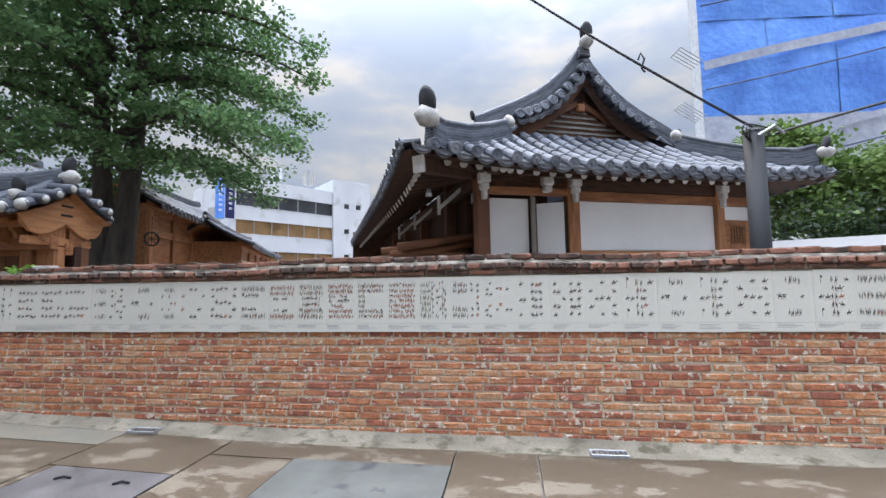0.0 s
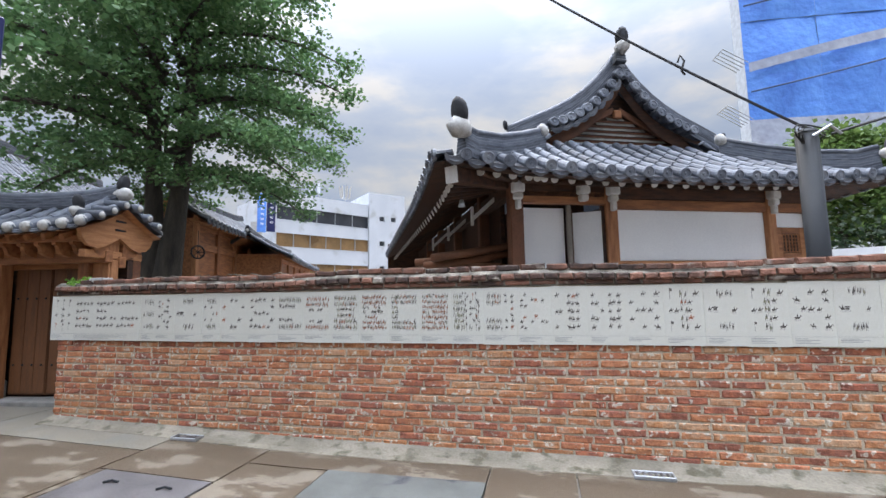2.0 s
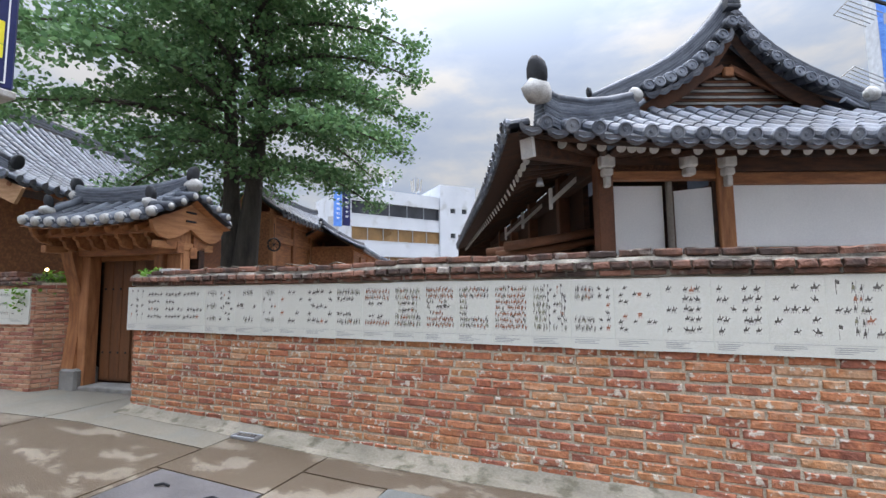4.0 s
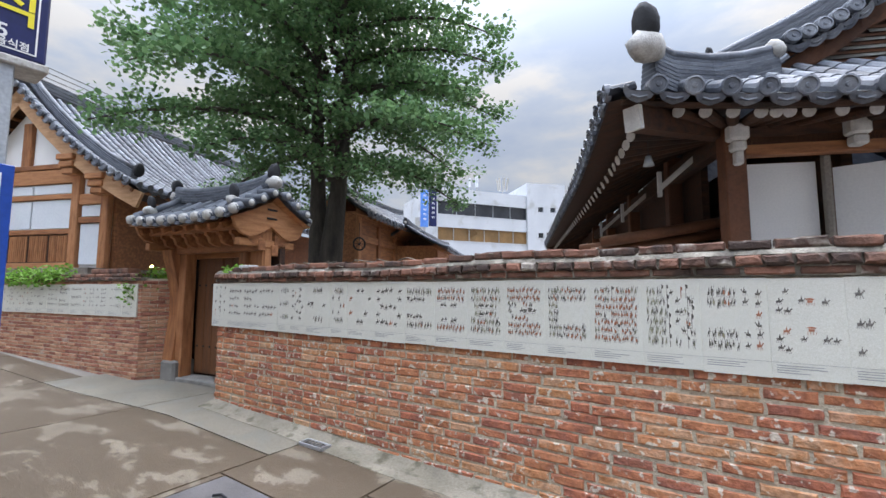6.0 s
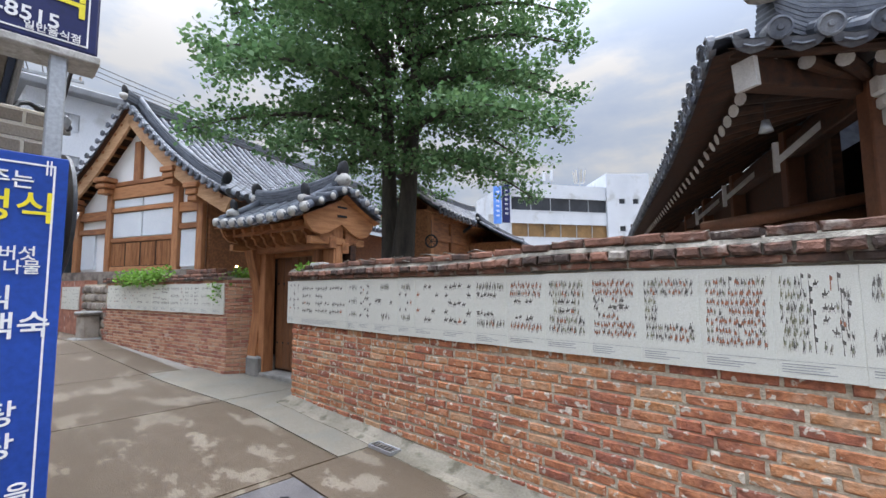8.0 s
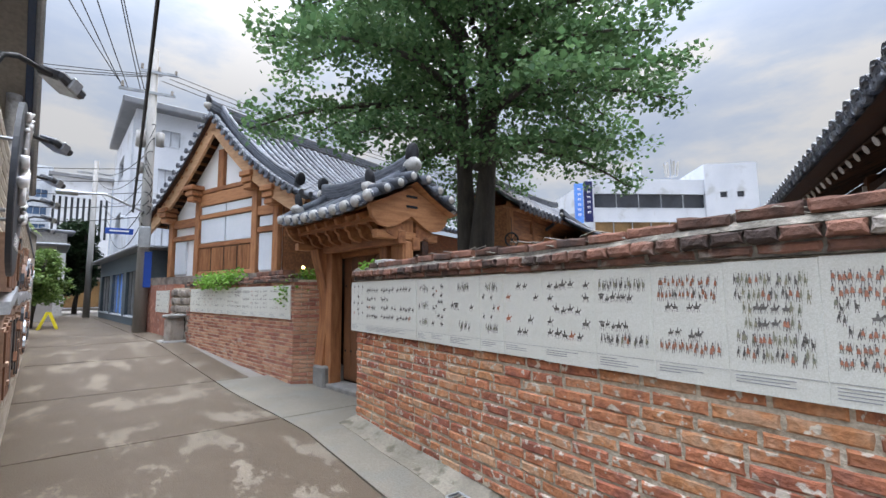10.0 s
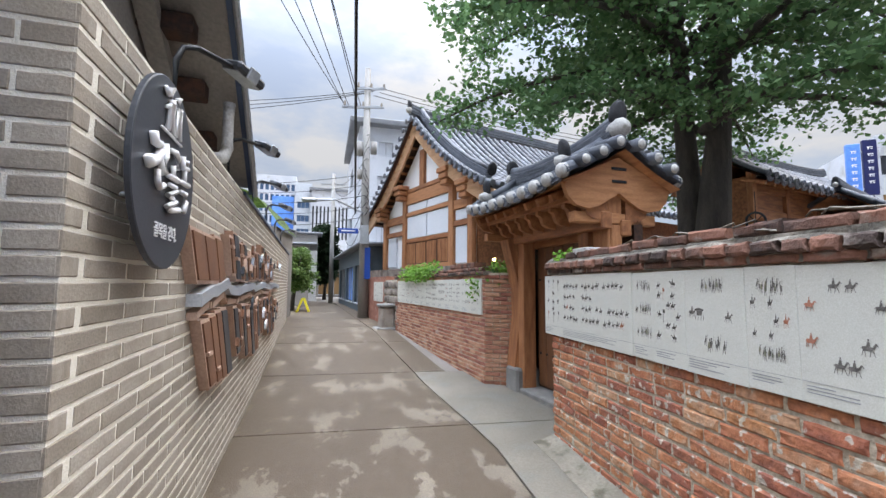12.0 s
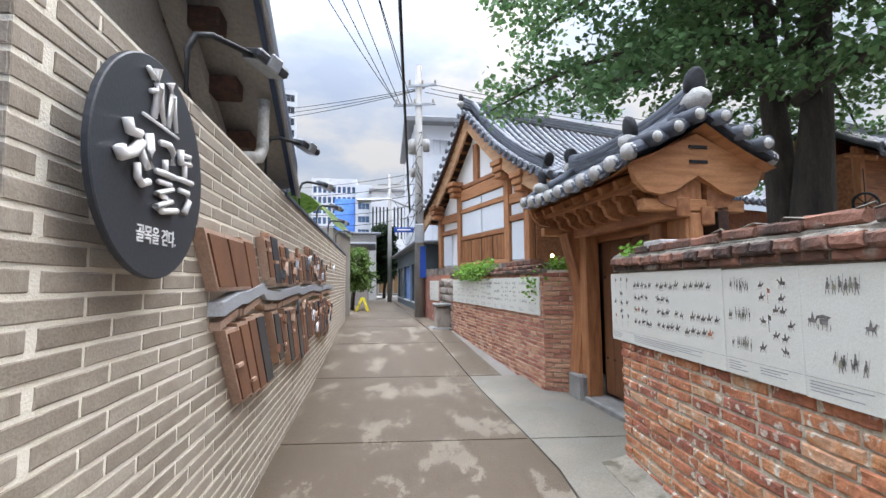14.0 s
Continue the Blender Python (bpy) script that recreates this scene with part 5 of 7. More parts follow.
# building wrapped in blue scaffold sheets
wrap = thing("scaffold_wrapped_building", "tall building wrapped in blue scaffold sheeting", "building", pose(14.1, 27.0, 0, 0, 0, 6), (0, 0, 0))
part("core", box(NB(), 0.3, 24, 0.5, 1.5, -0.2, 40), M_OFFICE, wrap)
for i in range(6):
    for j in range(7):
        bm = NB()
        grid_sheet(bm, lambda a, b, i=i, j=j: Vector((i * 4.0 + 4.0 * a + 0.02, -0.25 * math.sin(math.pi * a) * math.sin(math.pi * b) - 0.12 * noise.noise(Vector((i + a * 2, j + b * 2, 0.5))), 6.0 * j - 1.0 + 6.0 * b)), 8, 8)
        part("sheet", bm, M_NETGREY if j < 2 or (j == 2 and i > 3) else M_NET, wrap, "blue tarpaulin sheet", True)
for k in range(5):
    z = 8.2 + 5.2 * k
    bm = NB()
    grid_sheet(bm, lambda a, b, z=z, k=k: Vector((20 * a, -0.42 - 0.1 * math.sin(9 * a), z + 3.6 * a + 1.1 * a * a + (0.55 if k % 2 else 0.4) * b + 0.35 * math.sin(3.1 * a + k))), 30, 2)
    part("grey_band", bm, M_NETGREY, wrap, "grey sheet lap", True)
    bm = NB()
    tube(bm, [(20 * a / 10, -0.45, z - 0.9 + 3.6 * a / 10 + 1.1 * (a / 10) ** 2) for a in range(11)], 0.05, 5)
    part("rope", bm, M_BLUEFASCIA, wrap)
for z in (10.9, 14.3):
    fan = part("catch_fan", tube(NB(), [(-1.3, -0.4, z + 0.9), (-1.3, 0.8, z + 0.9)], 0.035, 4), M_METAL, wrap, "slanting scaffold catch fan")
    for q in range(5):
        piece("strut", mesh_of("strut", tube(NB(), [(-1.3, -0.4 + 0.3 * q, z + 0.9), (0.0, -0.4 + 0.3 * q, z)], 0.03, 4), M_METAL), fan)

# white corner building down the alley
facade("corner_building", "white four-storey building with grey overhanging roof", "building", (-25.0, 1.5), (-25.6, 9.0), 8, 0, 10.6, M_CONCWALL,
       [(8.95, 9.75, 0.15, 0.26, 2, M_GLASSDARK), (8.95, 9.75, 0.50, 0.62, 2, M_GLASSDARK), (6.4, 7.7, 0.14, 0.27, 3, M_GLASSBLUE), (6.4, 7.7, 0.50, 0.63, 3, M_GLASSBLUE), (3.6, 4.9, 0.14, 0.27, 3, M_GLASSBLUE)], 0.6, 0.35)
facade("corner_building", "white side wing along the alley", "building", (-33.0, 0.6), (-25.1, 1.4), 3, 0, 10.2, M_CONCWALL, [(7.8, 9.0, 0.3, 0.6, 2, M_GLASSDARK), (4.6, 5.8, 0.3, 0.6, 2, M_GLASSDARK)])
facade("shopfront", "low dark shopfront with slatted shutters", "building", (-24.5, 0.55), (-15.4, 1.95), 3, 0, 2.7, M_AWNING, [(0.6, 2.1, 0.05, 0.30, 3, M_GLASSDARK), (0.6, 2.1, 0.36, 0.62, 3, M_NET), (0.6, 2.1, 0.68, 0.95, 4, M_GLASSDARK)], 0.35, 0.12)
facade("office_tower", "far pale office slab with many windows", "building", (-100, -23.5), (-101, -13.4), 20, 0, 25.6, M_CONCWALL,
       [(10.2 + 2.4 * k, 11.7 + 2.4 * k, x0, x0 + 0.075, 1, M_GLASSBLUE) for k in range(6) for x0 in [0.03 + 0.108 * q for q in range(9)]])
facade("office_tower", "far grey office block beside the fins", "building", (-98, -13.2), (-98.6, -9.6), 12, 0, 23.6, M_OFFICE, [(12 + 3.0 * k, 13.4 + 3.0 * k, 0.15, 0.85, 3, M_GLASSBLUE) for k in range(3)])
part("hoarding", box(NB(), 5.2, 9.8, -0.6, -0.1, 12.0, 20.8, 0.05), M_NET, bpy.data.objects["office_tower"], "pale blue sheet hung on the facade")
facade("office_tower", "far pale office building with slim fins", "building", (-96, -9.4), (-97, -1.4), 15, 0, 21.6, M_CONCWALL,
       [(11, 18.2, 0.02 + 0.098 * q, 0.07 + 0.098 * q, 1, M_GLASSDARK) for q in range(10)], 0.5, 0.6)
facade("apartment_tower", "far pale apartment tower", "building", (-141.5, -46.2), (-144, -40.0), 12, 0, 66, M_OFFICE,
       [(14 + 4.0 * k, 16.4 + 4.0 * k, 0.12, 0.88, 4, M_GLASSDARK) for k in range(13)])
facade("low_house", "small low house with a brown tin roof", "house", (-21.4, -2.6), (-21.6, -0.75), 3, 0, 3.2, M_PLASTERDARK, [(0.5, 2.3, 0.1, 0.45, 1, M_GLASSDARK), (1.2, 2.2, 0.55, 0.9, 1, M_GLASSDARK)], 0.4, 0.12)
facade("low_house", "cream low house down the alley", "house", (-27.5, -3.2), (-27.8, -1.0), 4, 0, 4.4, M_PLASTERED, [(2.6, 3.6, 0.2, 0.8, 2, M_GLASSDARK)], 0.3, 0.15)
facade("low_shop", "dark low shop closing the far end of the alley", "building", (-36.0, -4.0), (-36.2, 0.6), 4, 0, 3.3, M_PLASTERDARK, [(0.5, 2.2, 0.1, 0.4, 2, M_GLASSDARK), (0.5, 2.2, 0.5, 0.9, 3, M_GLASSBROWN)], 0.5, 0.15)
M_NETTING = material("green_roof_netting", [(0.07, 0.11, 0.035), (0.14, 0.21, 0.07), (0.22, 0.30, 0.11)], 0.9, 6, 60, 0.8, contrast=0.7)
wing4 = thing("tarp_roof", "small roof under bright green netting", "roof", base=(-13.5, -1.6, 2.2))
bm = NB()
grid_sheet(bm, lambda a, b: Vector((-15.0 + 3.0 * a, -2.6 + 2.2 * b, 2.9 + 1.0 * math.sin(math.pi * b) + 0.06 * noise.noise(Vector((a * 9, b * 9, 0))))), 14, 10, 0.03)
part("netting", bm, M_NETTING, wing4)
part("shed_wall", box(NB(), -14.9, -12.1, -2.5, -0.5, 0.2, 2.9), M_PLASTERDARK, wing4)


# ---- poles and cables ----
def cable(p, q, sag, r=0.012, label="thin black overhead power cable", n=14, knot=None):
    p, q = Vector(p), Vector(q)
    bm = NB()
    tube(bm, [p.lerp(q, k / n) - Vector((0, 0, sag * 4 * (k / n) * (1 - k / n))) for k in range(n + 1)], r, 5)
    return solid("cable", bm, M_CABLE, label, "cable", "overhead cables")


pole = thing("utility_pole", "grey concrete utility pole with transformer boxes and cables", "utility pole", base=(-13.95, 1.85, 0.27))
PX, PY = -13.95, 1.86
part("pole", tube(NB(), [(PX, PY, 0.1), (PX, PY, 8.5)], 0.17, 14, 0.10), M_CONCRETE, pole, smooth=True)
for z, l0, l1 in ((7.1, 0.8, 0.55), (7.75, 0.35, 0.6)):
    arm = part("crossarm", bar(NB(), (PX + 0.1, PY - l0, z), (PX + 0.1, PY + l1, z + 0.08), 0.07, 0.07), M_METAL, pole)
    for k in range(3):
        y = PY - l0 + (l0 + l1) * (0.06 + 0.44 * k)
        piece("insulator", mesh_of("insulator", tube(NB(), [(PX + 0.1, y, z + 0.07), (PX + 0.1, y, z + 0.13), (PX + 0.1, y, z + 0.22)], 0.045, 8, 0.03), M_PLASTERDARK), arm)
for z, y, s in ((5.75, -0.22, 0.15), (5.8, 0.24, 0.13), (4.9, -0.2, 0.10)):
    part("transformer", tube(NB(), [(PX + 0.05, PY + y, z - s * 1.5), (PX + 0.05, PY + y, z + s * 1.5)], s * 0.8, 12), M_CONCRETE, pole, smooth=True)
part("junction_box", box(NB(), PX + 0.1, PX + 0.28, PY - 0.14, PY + 0.14, 2.6, 3.2, 0.02), M_METAL, pole)
part("notice_plate", box(NB(), PX + 0.165, PX + 0.18, PY + 0.02, PY + 0.2, 1.5, 2.5, 0.004), M_BLUESIGN, pole, "small blue notice plate")
part("ladder_pin", tube(NB(), [(PX, PY - 0.3, 4.2), (PX, PY + 0.3, 4.2)], 0.012, 6), M_METAL, pole)
for k in range(7):
    rr = 0.3 + 0.05 * k
    bm = NB()
    tube(bm, [(PX + 0.1 + rr * math.cos(a), PY + 0.1 * math.sin(2 * a + k), 3.5 + 0.35 * k + rr * math.sin(a)) for a in np.linspace(0, 5.5, 16)], 0.012, 5)
    part("cable_coil", bm, M_CABLE, pole)
bm = NB()
tube(bm, [(PX + 0.1, PY, 3.6), (PX + 0.5, PY - 0.9, 3.95), (PX + 0.6, PY - 1.5, 3.9)], 0.03, 7)
part("lamp_arm", bm, M_METAL, pole)
part("lamp_head", box(NB(), PX + 0.45, PX + 0.75, PY - 1.9, PY - 1.45, 3.84, 3.93, 0.03), M_METAL, pole)
sg = thing("street_sign", "small blue street name sign on an arm", "sign", base=(-16.9, 1.25, 3.3))
part("board", box(NB(), -16.92, -16.88, 0.86, 1.62, 3.3, 3.5, 0.01), M_BLUESIGN, sg)
part("lettering", box(NB(), -16.878, -16.872, 0.98, 1.5, 3.38, 3.43), M_LETTER, sg)
part("arm", tube(NB(), [(-16.9, 1.24, 3.5), (-16.9, 1.24, 3.9), (-16.9, 2.0, 3.9)], 0.02, 6), M_METAL, sg)
part("pole", tube(NB(), [(-16.9, 2.0, 0.2), (-16.9, 2.0, 3.95)], 0.04, 8), M_METAL, sg)
p2 = thing("utility_pole", "distant grey utility pole in the alley", "utility pole", base=(-24.0, 0.15, 0.3))
part("pole", tube(NB(), [(-24, 0.15, 0.2), (-24, 0.15, 7.4)], 0.13, 10, 0.09), M_CONCRETE, p2, smooth=True)
part("crossarm", bar(NB(), (-24, -0.5, 6.8), (-24, 0.8, 6.8), 0.07, 0.07), M_METAL, p2)
TOPL, TOPR = (PX, PY - 0.75, 7.25), (PX, PY + 0.5, 7.9)
for e, o in (((-1.5, -2.2, 9.6), TOPL), ((-1.2, -1.2, 9.2), TOPL), ((-0.8, -0.5, 9.0), (PX, PY - 0.6, 7.2)), ((0.6, 0.0, 9.4), (PX, PY - 0.3, 7.2)), ((0.5, 0.1, 8.6), (PX, PY - 0.2, 7.2))):
    cable(o, e, 0.5)
cable((PX + 0.15, PY - 0.3, 3.6), (-6.0, 1.66, 5.43), 0.05, 0.03, "thick bundled black cable along the pole line")
cable((-6.0, 1.66, 5.43), (3.0, 1.9, 8.2), 0.1, 0.03, "thick bundled black cable along the alley")
for k in range(3):
    cable((PX, PY + 0.5 - 0.3 * k, 7.85 - 0.1 * k), (-21.0, -8.0 + 0.2 * k, 9.6 - 0.25 * k), 0.2, 0.012)
    cable((PX, PY + 0.6 - 0.2 * k, 7.85 - 0.12 * k), (-16.0, 16.0, 7.1 - 0.15 * k), 0.25, 0.012)
for k in range(6):
    cable((PX, PY - 0.1, 5.3 - 0.4 * k), (-24.0, 0.2 + 0.1 * k, 6.9 - 0.5 * k), 0.35 + 0.1 * k, 0.012)
for k in range(5):
    cable((PX, PY - 0.1, 4.9 - 0.35 * k), (-19.5 + 0.8 * k, -6.0, 5.6 - 0.3 * k), 0.2 + 0.1 * k, 0.010)
post = thing("steel_post", "thick dark grey steel post carrying cables", "post", base=(4.77, 4.25, 0))
part("shaft", tube(NB(), [(4.77, 4.25, -0.1), (4.77, 4.25, 2.86)], 0.095, 16, 0.093), M_BLACK, post, smooth=True)
part("cap", tube(NB(), [(4.77, 4.25, 2.86), (4.77, 4.25, 2.89)], 0.098, 16, 0.08), M_BLACK, post)
part("bracket", tube(NB(), [(4.77, 4.15, 2.80), (4.9, 4.12, 2.88), (5.0, 4.15, 2.80)], 0.015, 6), M_METAL, post)
for k in range(3):
    bm = NB()
    tube(bm, [(4.77 + (0.1 + 0.03 * k) * math.cos(a), 4.2 + 0.08 * math.sin(a * 1.5), 2.82 + 0.09 * math.sin(a) + 0.02 * k) for a in np.linspace(0, 6, 14)], 0.008, 5)
    part("cable_loop", bm, M_CABLE, post)
cable((4.77, 4.2, 2.88), (0.4, 4.9, 6.9), 0.12, 0.014)
cable((4.95, 4.2, 2.82), (8.5, 3.2, 3.35), -0.06, 0.014)
bm = NB()
tube(bm, [(3.72, 4.37, 3.80), (3.74, 4.33, 3.86), (3.78, 4.35, 3.80), (3.75, 4.36, 3.70), (3.79, 4.38, 3.66)], 0.012, 5)
solid("cable_knot", bm, M_CABLE, "black knot of cable tied on the line", "cable")


# ---- lettering ----
def text_mesh(body, size, depth, mat, align='CENTER', bold=0.0):
    cu = bpy.data.curves.new("lettering", 'FONT')
    cu.body, cu.size, cu.extrude = body, size, depth / 2
    cu.align_x, cu.align_y = align, 'CENTER'
    cu.resolution_u = 3
    cu.offset = size * bold
    ob = new("lettering", cu)
    dg = bpy.context.evaluated_depsgraph_get()
    me = bpy.data.meshes.new_from_object(ob.evaluated_get(dg))
    bpy.data.objects.remove(ob)
    bpy.data.curves.remove(cu)
    me.materials.clear()
    me.materials.append(mat)
    return me


def wall_text(parent, body, size, x, y, z, depth, mat, name="lettering", roll=0.0, align='CENTER', basis=None, stretch=(1, 1), bold=0.012):
    me = text_mesh(body, size, depth, mat, align, bold)
    b = basis or Matrix(((1, 0, 0, 0), (0, 0, -1, 0), (0, 1, 0, 0), (0, 0, 0, 1)))
    return piece(name, me, parent, Matrix.Translation((x, y, z)) @ b @ Matrix.Rotation(radians(roll), 4, 'Z') @ Matrix.Diagonal((stretch[0], stretch[1], 1, 1)))


# ---- printed panels on the brick wall ----
def mark(vs, fs, x, z, w, h, kind, rng):
    """One small inked shape of the drawing, as flat slivers."""
    def poly(pts):
        k = len(vs)
        vs.extend((px, 0.0, pz) for px, pz in pts)
        fs.append(tuple(range(k, k + len(pts))))
    j = lambda a: rng.uniform(-a, a)
    if kind in "hc":
        sw = 1 if rng.random() < 0.85 else -1
        q_ = lambda pts: poly([(x + sw * w * a, z + h * c + j(0.0012)) for a, c in pts])
        if kind == "c":
            q_([(-0.55, 0.30), (0.0, 0.42), (0.55, 0.30), (0.40, 0.20), (-0.40, 0.20)])
            q_([(-0.32, 0.17), (0.32, 0.17), (0.28, -0.12), (-0.28, -0.12)])
            for e in (-0.42, -0.14, 0.18, 0.44):
                q_([(e, -0.12), (e + 0.05, -0.12), (e + 0.02, -0.45), (e - 0.03, -0.45)])
        else:
            q_([(-0.40, -0.02), (-0.30, -0.16), (0.12, -0.17), (0.26, -0.04), (0.22, 0.06), (-0.32, 0.07)])
            q_([(0.16, 0.02), (0.27, -0.05), (0.42, 0.20), (0.34, 0.25)])
            q_([(0.33, 0.25), (0.40, 0.24), (0.50, 0.12), (0.46, 0.08)])
            q_([(-0.40, 0.0), (-0.38, 0.05), (-0.52, -0.18)])
            for e, g in ((-0.34, -0.42), (-0.26, -0.22), (0.06, 0.0), (0.16, 0.30)):
                q_([(e, -0.12), (e + 0.055, -0.12), (g + 0.03, -0.46 + 0.06 * abs(g)), (g, -0.46 + 0.06 * abs(g))])
            q_([(-0.15, 0.06), (0.08, 0.06), (0.04, 0.30), (-0.08, 0.32)])
            q_([(-0.06, 0.33), (0.03, 0.33), (0.02, 0.44), (-0.05, 0.44)])
    elif kind == "l":
        poly([(x - 0.0012, z - h * 0.5), (x + 0.0016, z - h * 0.5), (x + 0.0016 + j(0.003), z + h * 0.55), (x - 0.0012, z + h * 0.55)])
        poly([(x, z + h * 0.55), (x + w * 0.35, z + h * 0.45), (x + w * 0.3, z + h * 0.2), (x, z + h * 0.25)])
    elif kind == "b":
        poly([(x - w * 0.24, z - h * 0.18), (x + w * 0.22, z - h * 0.20), (x + w * 0.10, z + h * 0.20), (x - w * 0.08, z + h * 0.2)])
    else:
        ln = j(0.005)
        poly([(x + w * 0.24, z - h * 0.2), (x + w * 0.29, z - h * 0.2), (x + w * 0.42 + ln, z + h * 0.56), (x + w * 0.39 + ln, z + h * 0.56)])
        poly([(x - w * 0.20, z - h * 0.16), (x + w * 0.05, z - h * 0.22), (x + w * 0.20, z - h * 0.12), (x + w * 0.10 + ln, z + h * 0.22), (x - w * 0.08 + ln, z + h * 0.24)])
        poly([(x - w * 0.08 + ln, z + h * 0.26), (x + w * 0.09 + ln, z + h * 0.25), (x + w * 0.12 + ln, z + h * 0.34), (x + ln, z + h * 0.45), (x - w * 0.07 + ln, z + h * 0.36)])
        poly([(x + w * 0.08, z + h * 0.12), (x + w * 0.28, z + h * 0.02), (x + w * 0.26, z - h * 0.03), (x + w * 0.06, z + h * 0.04)])
        for q, g in ((-0.14, -0.24), (0.05, 0.14)):
            poly([(x + w * q, z - h * 0.17), (x + w * (q + 0.10), z - h * 0.17), (x + w * (g + 0.07), z - h * 0.5), (x + w * g, z - h * 0.5)])


DRAW = {
    "X": ["lll", " h ", "hhh", " h ", "lll"],
    "A": ["hhhhh hhhhh hhhhh", "hhhh  hhh  ", "hhhh  hhh hh hhhhh", "hhhhh hhhhh hhhhh"],
    "B": [" h iiiii", "", "hh iiiii", "", " h iiiii"],
    "C": ["h  h ", "hl h ", "  hh ", "hl  h", "  hh ", "h  h "],
    "D": ["  iii  ", "", "hc   h ", "", "  iii  "],
    "E": [" iiiii ", "h  h   ", "    h h", "h  h   ", " iiiii "],
    "F": ["  hh  ", "h    h", "      ", "h   h ", "  hh  "],
    "G": ["hhhh h", "h    h", " hhhh ", "h    h", "hhhhh "],
    "H": ["iiiiiiii", "chhhhh", "        ", "chhhh", "iiiiiiii"],
    "I": ["RRRRRRRR", "RRiRRiRR", " hh hh  ", "        ", " hh hh  ", "RRRRRRRR"],
    "J": ["ggigigig", "iggRgiRg", " ghhhhg ", " gihhig ", "gggRggig", "iRiggRig"],
    "K": ["RRRRRRRR", "RRRRRRRR", "ii  ii  ", "i  hcch ", " iRRR   ", "RRRRRRRR", "RRiRRRRR"],
    "L": ["iigiRiRi", "ggiiRRii", "gg      ", "gg      ", "gg      ", "iigiRiRi", "ggiiRRRi"],
    "M": ["iRilRiRi", "RRiRRRRR", "RRRRRRRR", "Ri RRRRR", "RRRRRRRR", "iRRRlRRi", "RRRRRRRR"],
    "N": ["ggillh ll", "gggil h li", "ggggl hhil", "gggil h il", "gggil  hli", "gigil i li"],
    "O": ["iiiii h h", "iiiii h h", "        h", "        h", "iiiii h h", "iiiii h h"],
    "P": [" h      ", "h  hC h", "hh      ", "        ", " h  C   ", "h  h  hh", "hh      "],
    "Q": ["h  hhh ", "   hhh ", "hh hhh ", "   hhh ", "h  hhh "],
    "S": ["h   h h", "hh  hhh", "  h h h", "hh  hhh", "h   h h"],
    "T": ["  h h", "h   h", " hhh ", "h   h", "  h h"],
    "U": ["l i h", "  ih ", "hhih ", "  ih ", "l i h"],
    "V": ["iiiiiiii", "        ", "iiiiiiii", "        ", "iiiiiiii"],
}
ORDER = "XABCDEFGHIJKLMNOPQSTUDUTDUVGSQTUVQSTUD"
INKS = {"k": M_INK, "R": M_INKRED, "g": M_INKGREEN}


def printed_panel(code, x0, w, m, z0=0.905, z1=1.415, seed=0, label="white printed panel with rows of tiny ink drawings", scale=1.0):
    rng = random.Random(seed)
    t = thing("printed_panel", label, "panel", m @ Matrix.Translation((x0 + w / 2, 0, z0)), (0, 0, 0), "printed panels on the walls")
    H = z1 - z0
    warp = rng.uniform(-0.0015, 0.0015)
    bm = NB()
    box(bm, -w / 2, w / 2, -0.022 + warp, 0.0, rng.uniform(-0.004, 0.003), H + rng.uniform(-0.004, 0.005), 0.0012)
    part("board", bm, M_PANEL, t)
    rows = DRAW[code]
    n = len(rows)
    top, bot = H - 0.045, 0.125
    bins = {}
    for r, row in enumerate(rows):
        nc = max(len(q) for q in rows)
        z = top - (top - bot) * (r + 0.5) / n
        for c, ch in enumerate(row):
            if ch == " ":
                continue
            x = -w / 2 + 0.03 + (w - 0.06) * (c + 0.5) / nc
            kind = "h" if ch == "h" else "c" if ch in "cC" else "l" if ch == "l" else "i"
            ink = "R" if ch in "RC" or rng.random() < 0.06 else "g" if ch == "g" and rng.random() < 0.7 else "k"
            fw = (w - 0.06) / nc * (1.25 if kind in "hc" else 1.2)
            fh = min(0.070, (top - bot) / n * 1.08)
            shots = ((x, z),) if kind != "i" else ((x - fw * 0.24, z + 0.004), (x + fw * 0.24, z - 0.004))
            for px, pz in shots:
                ox, oz, sc = px + rng.uniform(-0.005, 0.005), pz + rng.uniform(-0.007, 0.007), scale * rng.uniform(0.8, 1.1)
                ww = min(fw, 0.056) * sc * (0.72 if kind == "i" else 1.0)
                hh = (fh * 1.2 if kind == "l" else fh * 0.92) * sc
                if kind == "i" and (ink == "R" or rng.random() < 0.3):
                    vs, fs = bins.setdefault("R" if ink == "R" else "g", ([], []))
                    mark(vs, fs, ox, oz, ww, hh, "b", rng)
                    vs, fs = bins.setdefault("k", ([], []))
                else:
                    vs, fs = bins.setdefault(ink, ([], []))
                mark(vs, fs, ox, oz, ww, hh, kind, rng)
    for ink, (vs, fs) in bins.items():
        tagged(piece("drawing", pydata("drawing", vs, fs, INKS[ink]), t, Matrix.Translation((0, (-0.0235 if ink == 'k' else -0.0242) + warp, 0))), kind="stuff")
    bm = NB()
    box(bm, -w / 2 + 0.004, w / 2 - 0.004, -0.0232 + warp, -0.0222 + warp, 0.078, 0.0795)
    for k in range(rng.choice((3, 4, 4))):
        ln = rng.uniform(0.35, 0.85) * (w - 0.06)
        box(bm, -w / 2 + 0.02, -w / 2 + 0.02 + ln, -0.0232 + warp, -0.0222 + warp, 0.062 - 0.012 * k, 0.0655 - 0.012 * k)
    part("caption", bm, M_GREYINK, t)
    return t


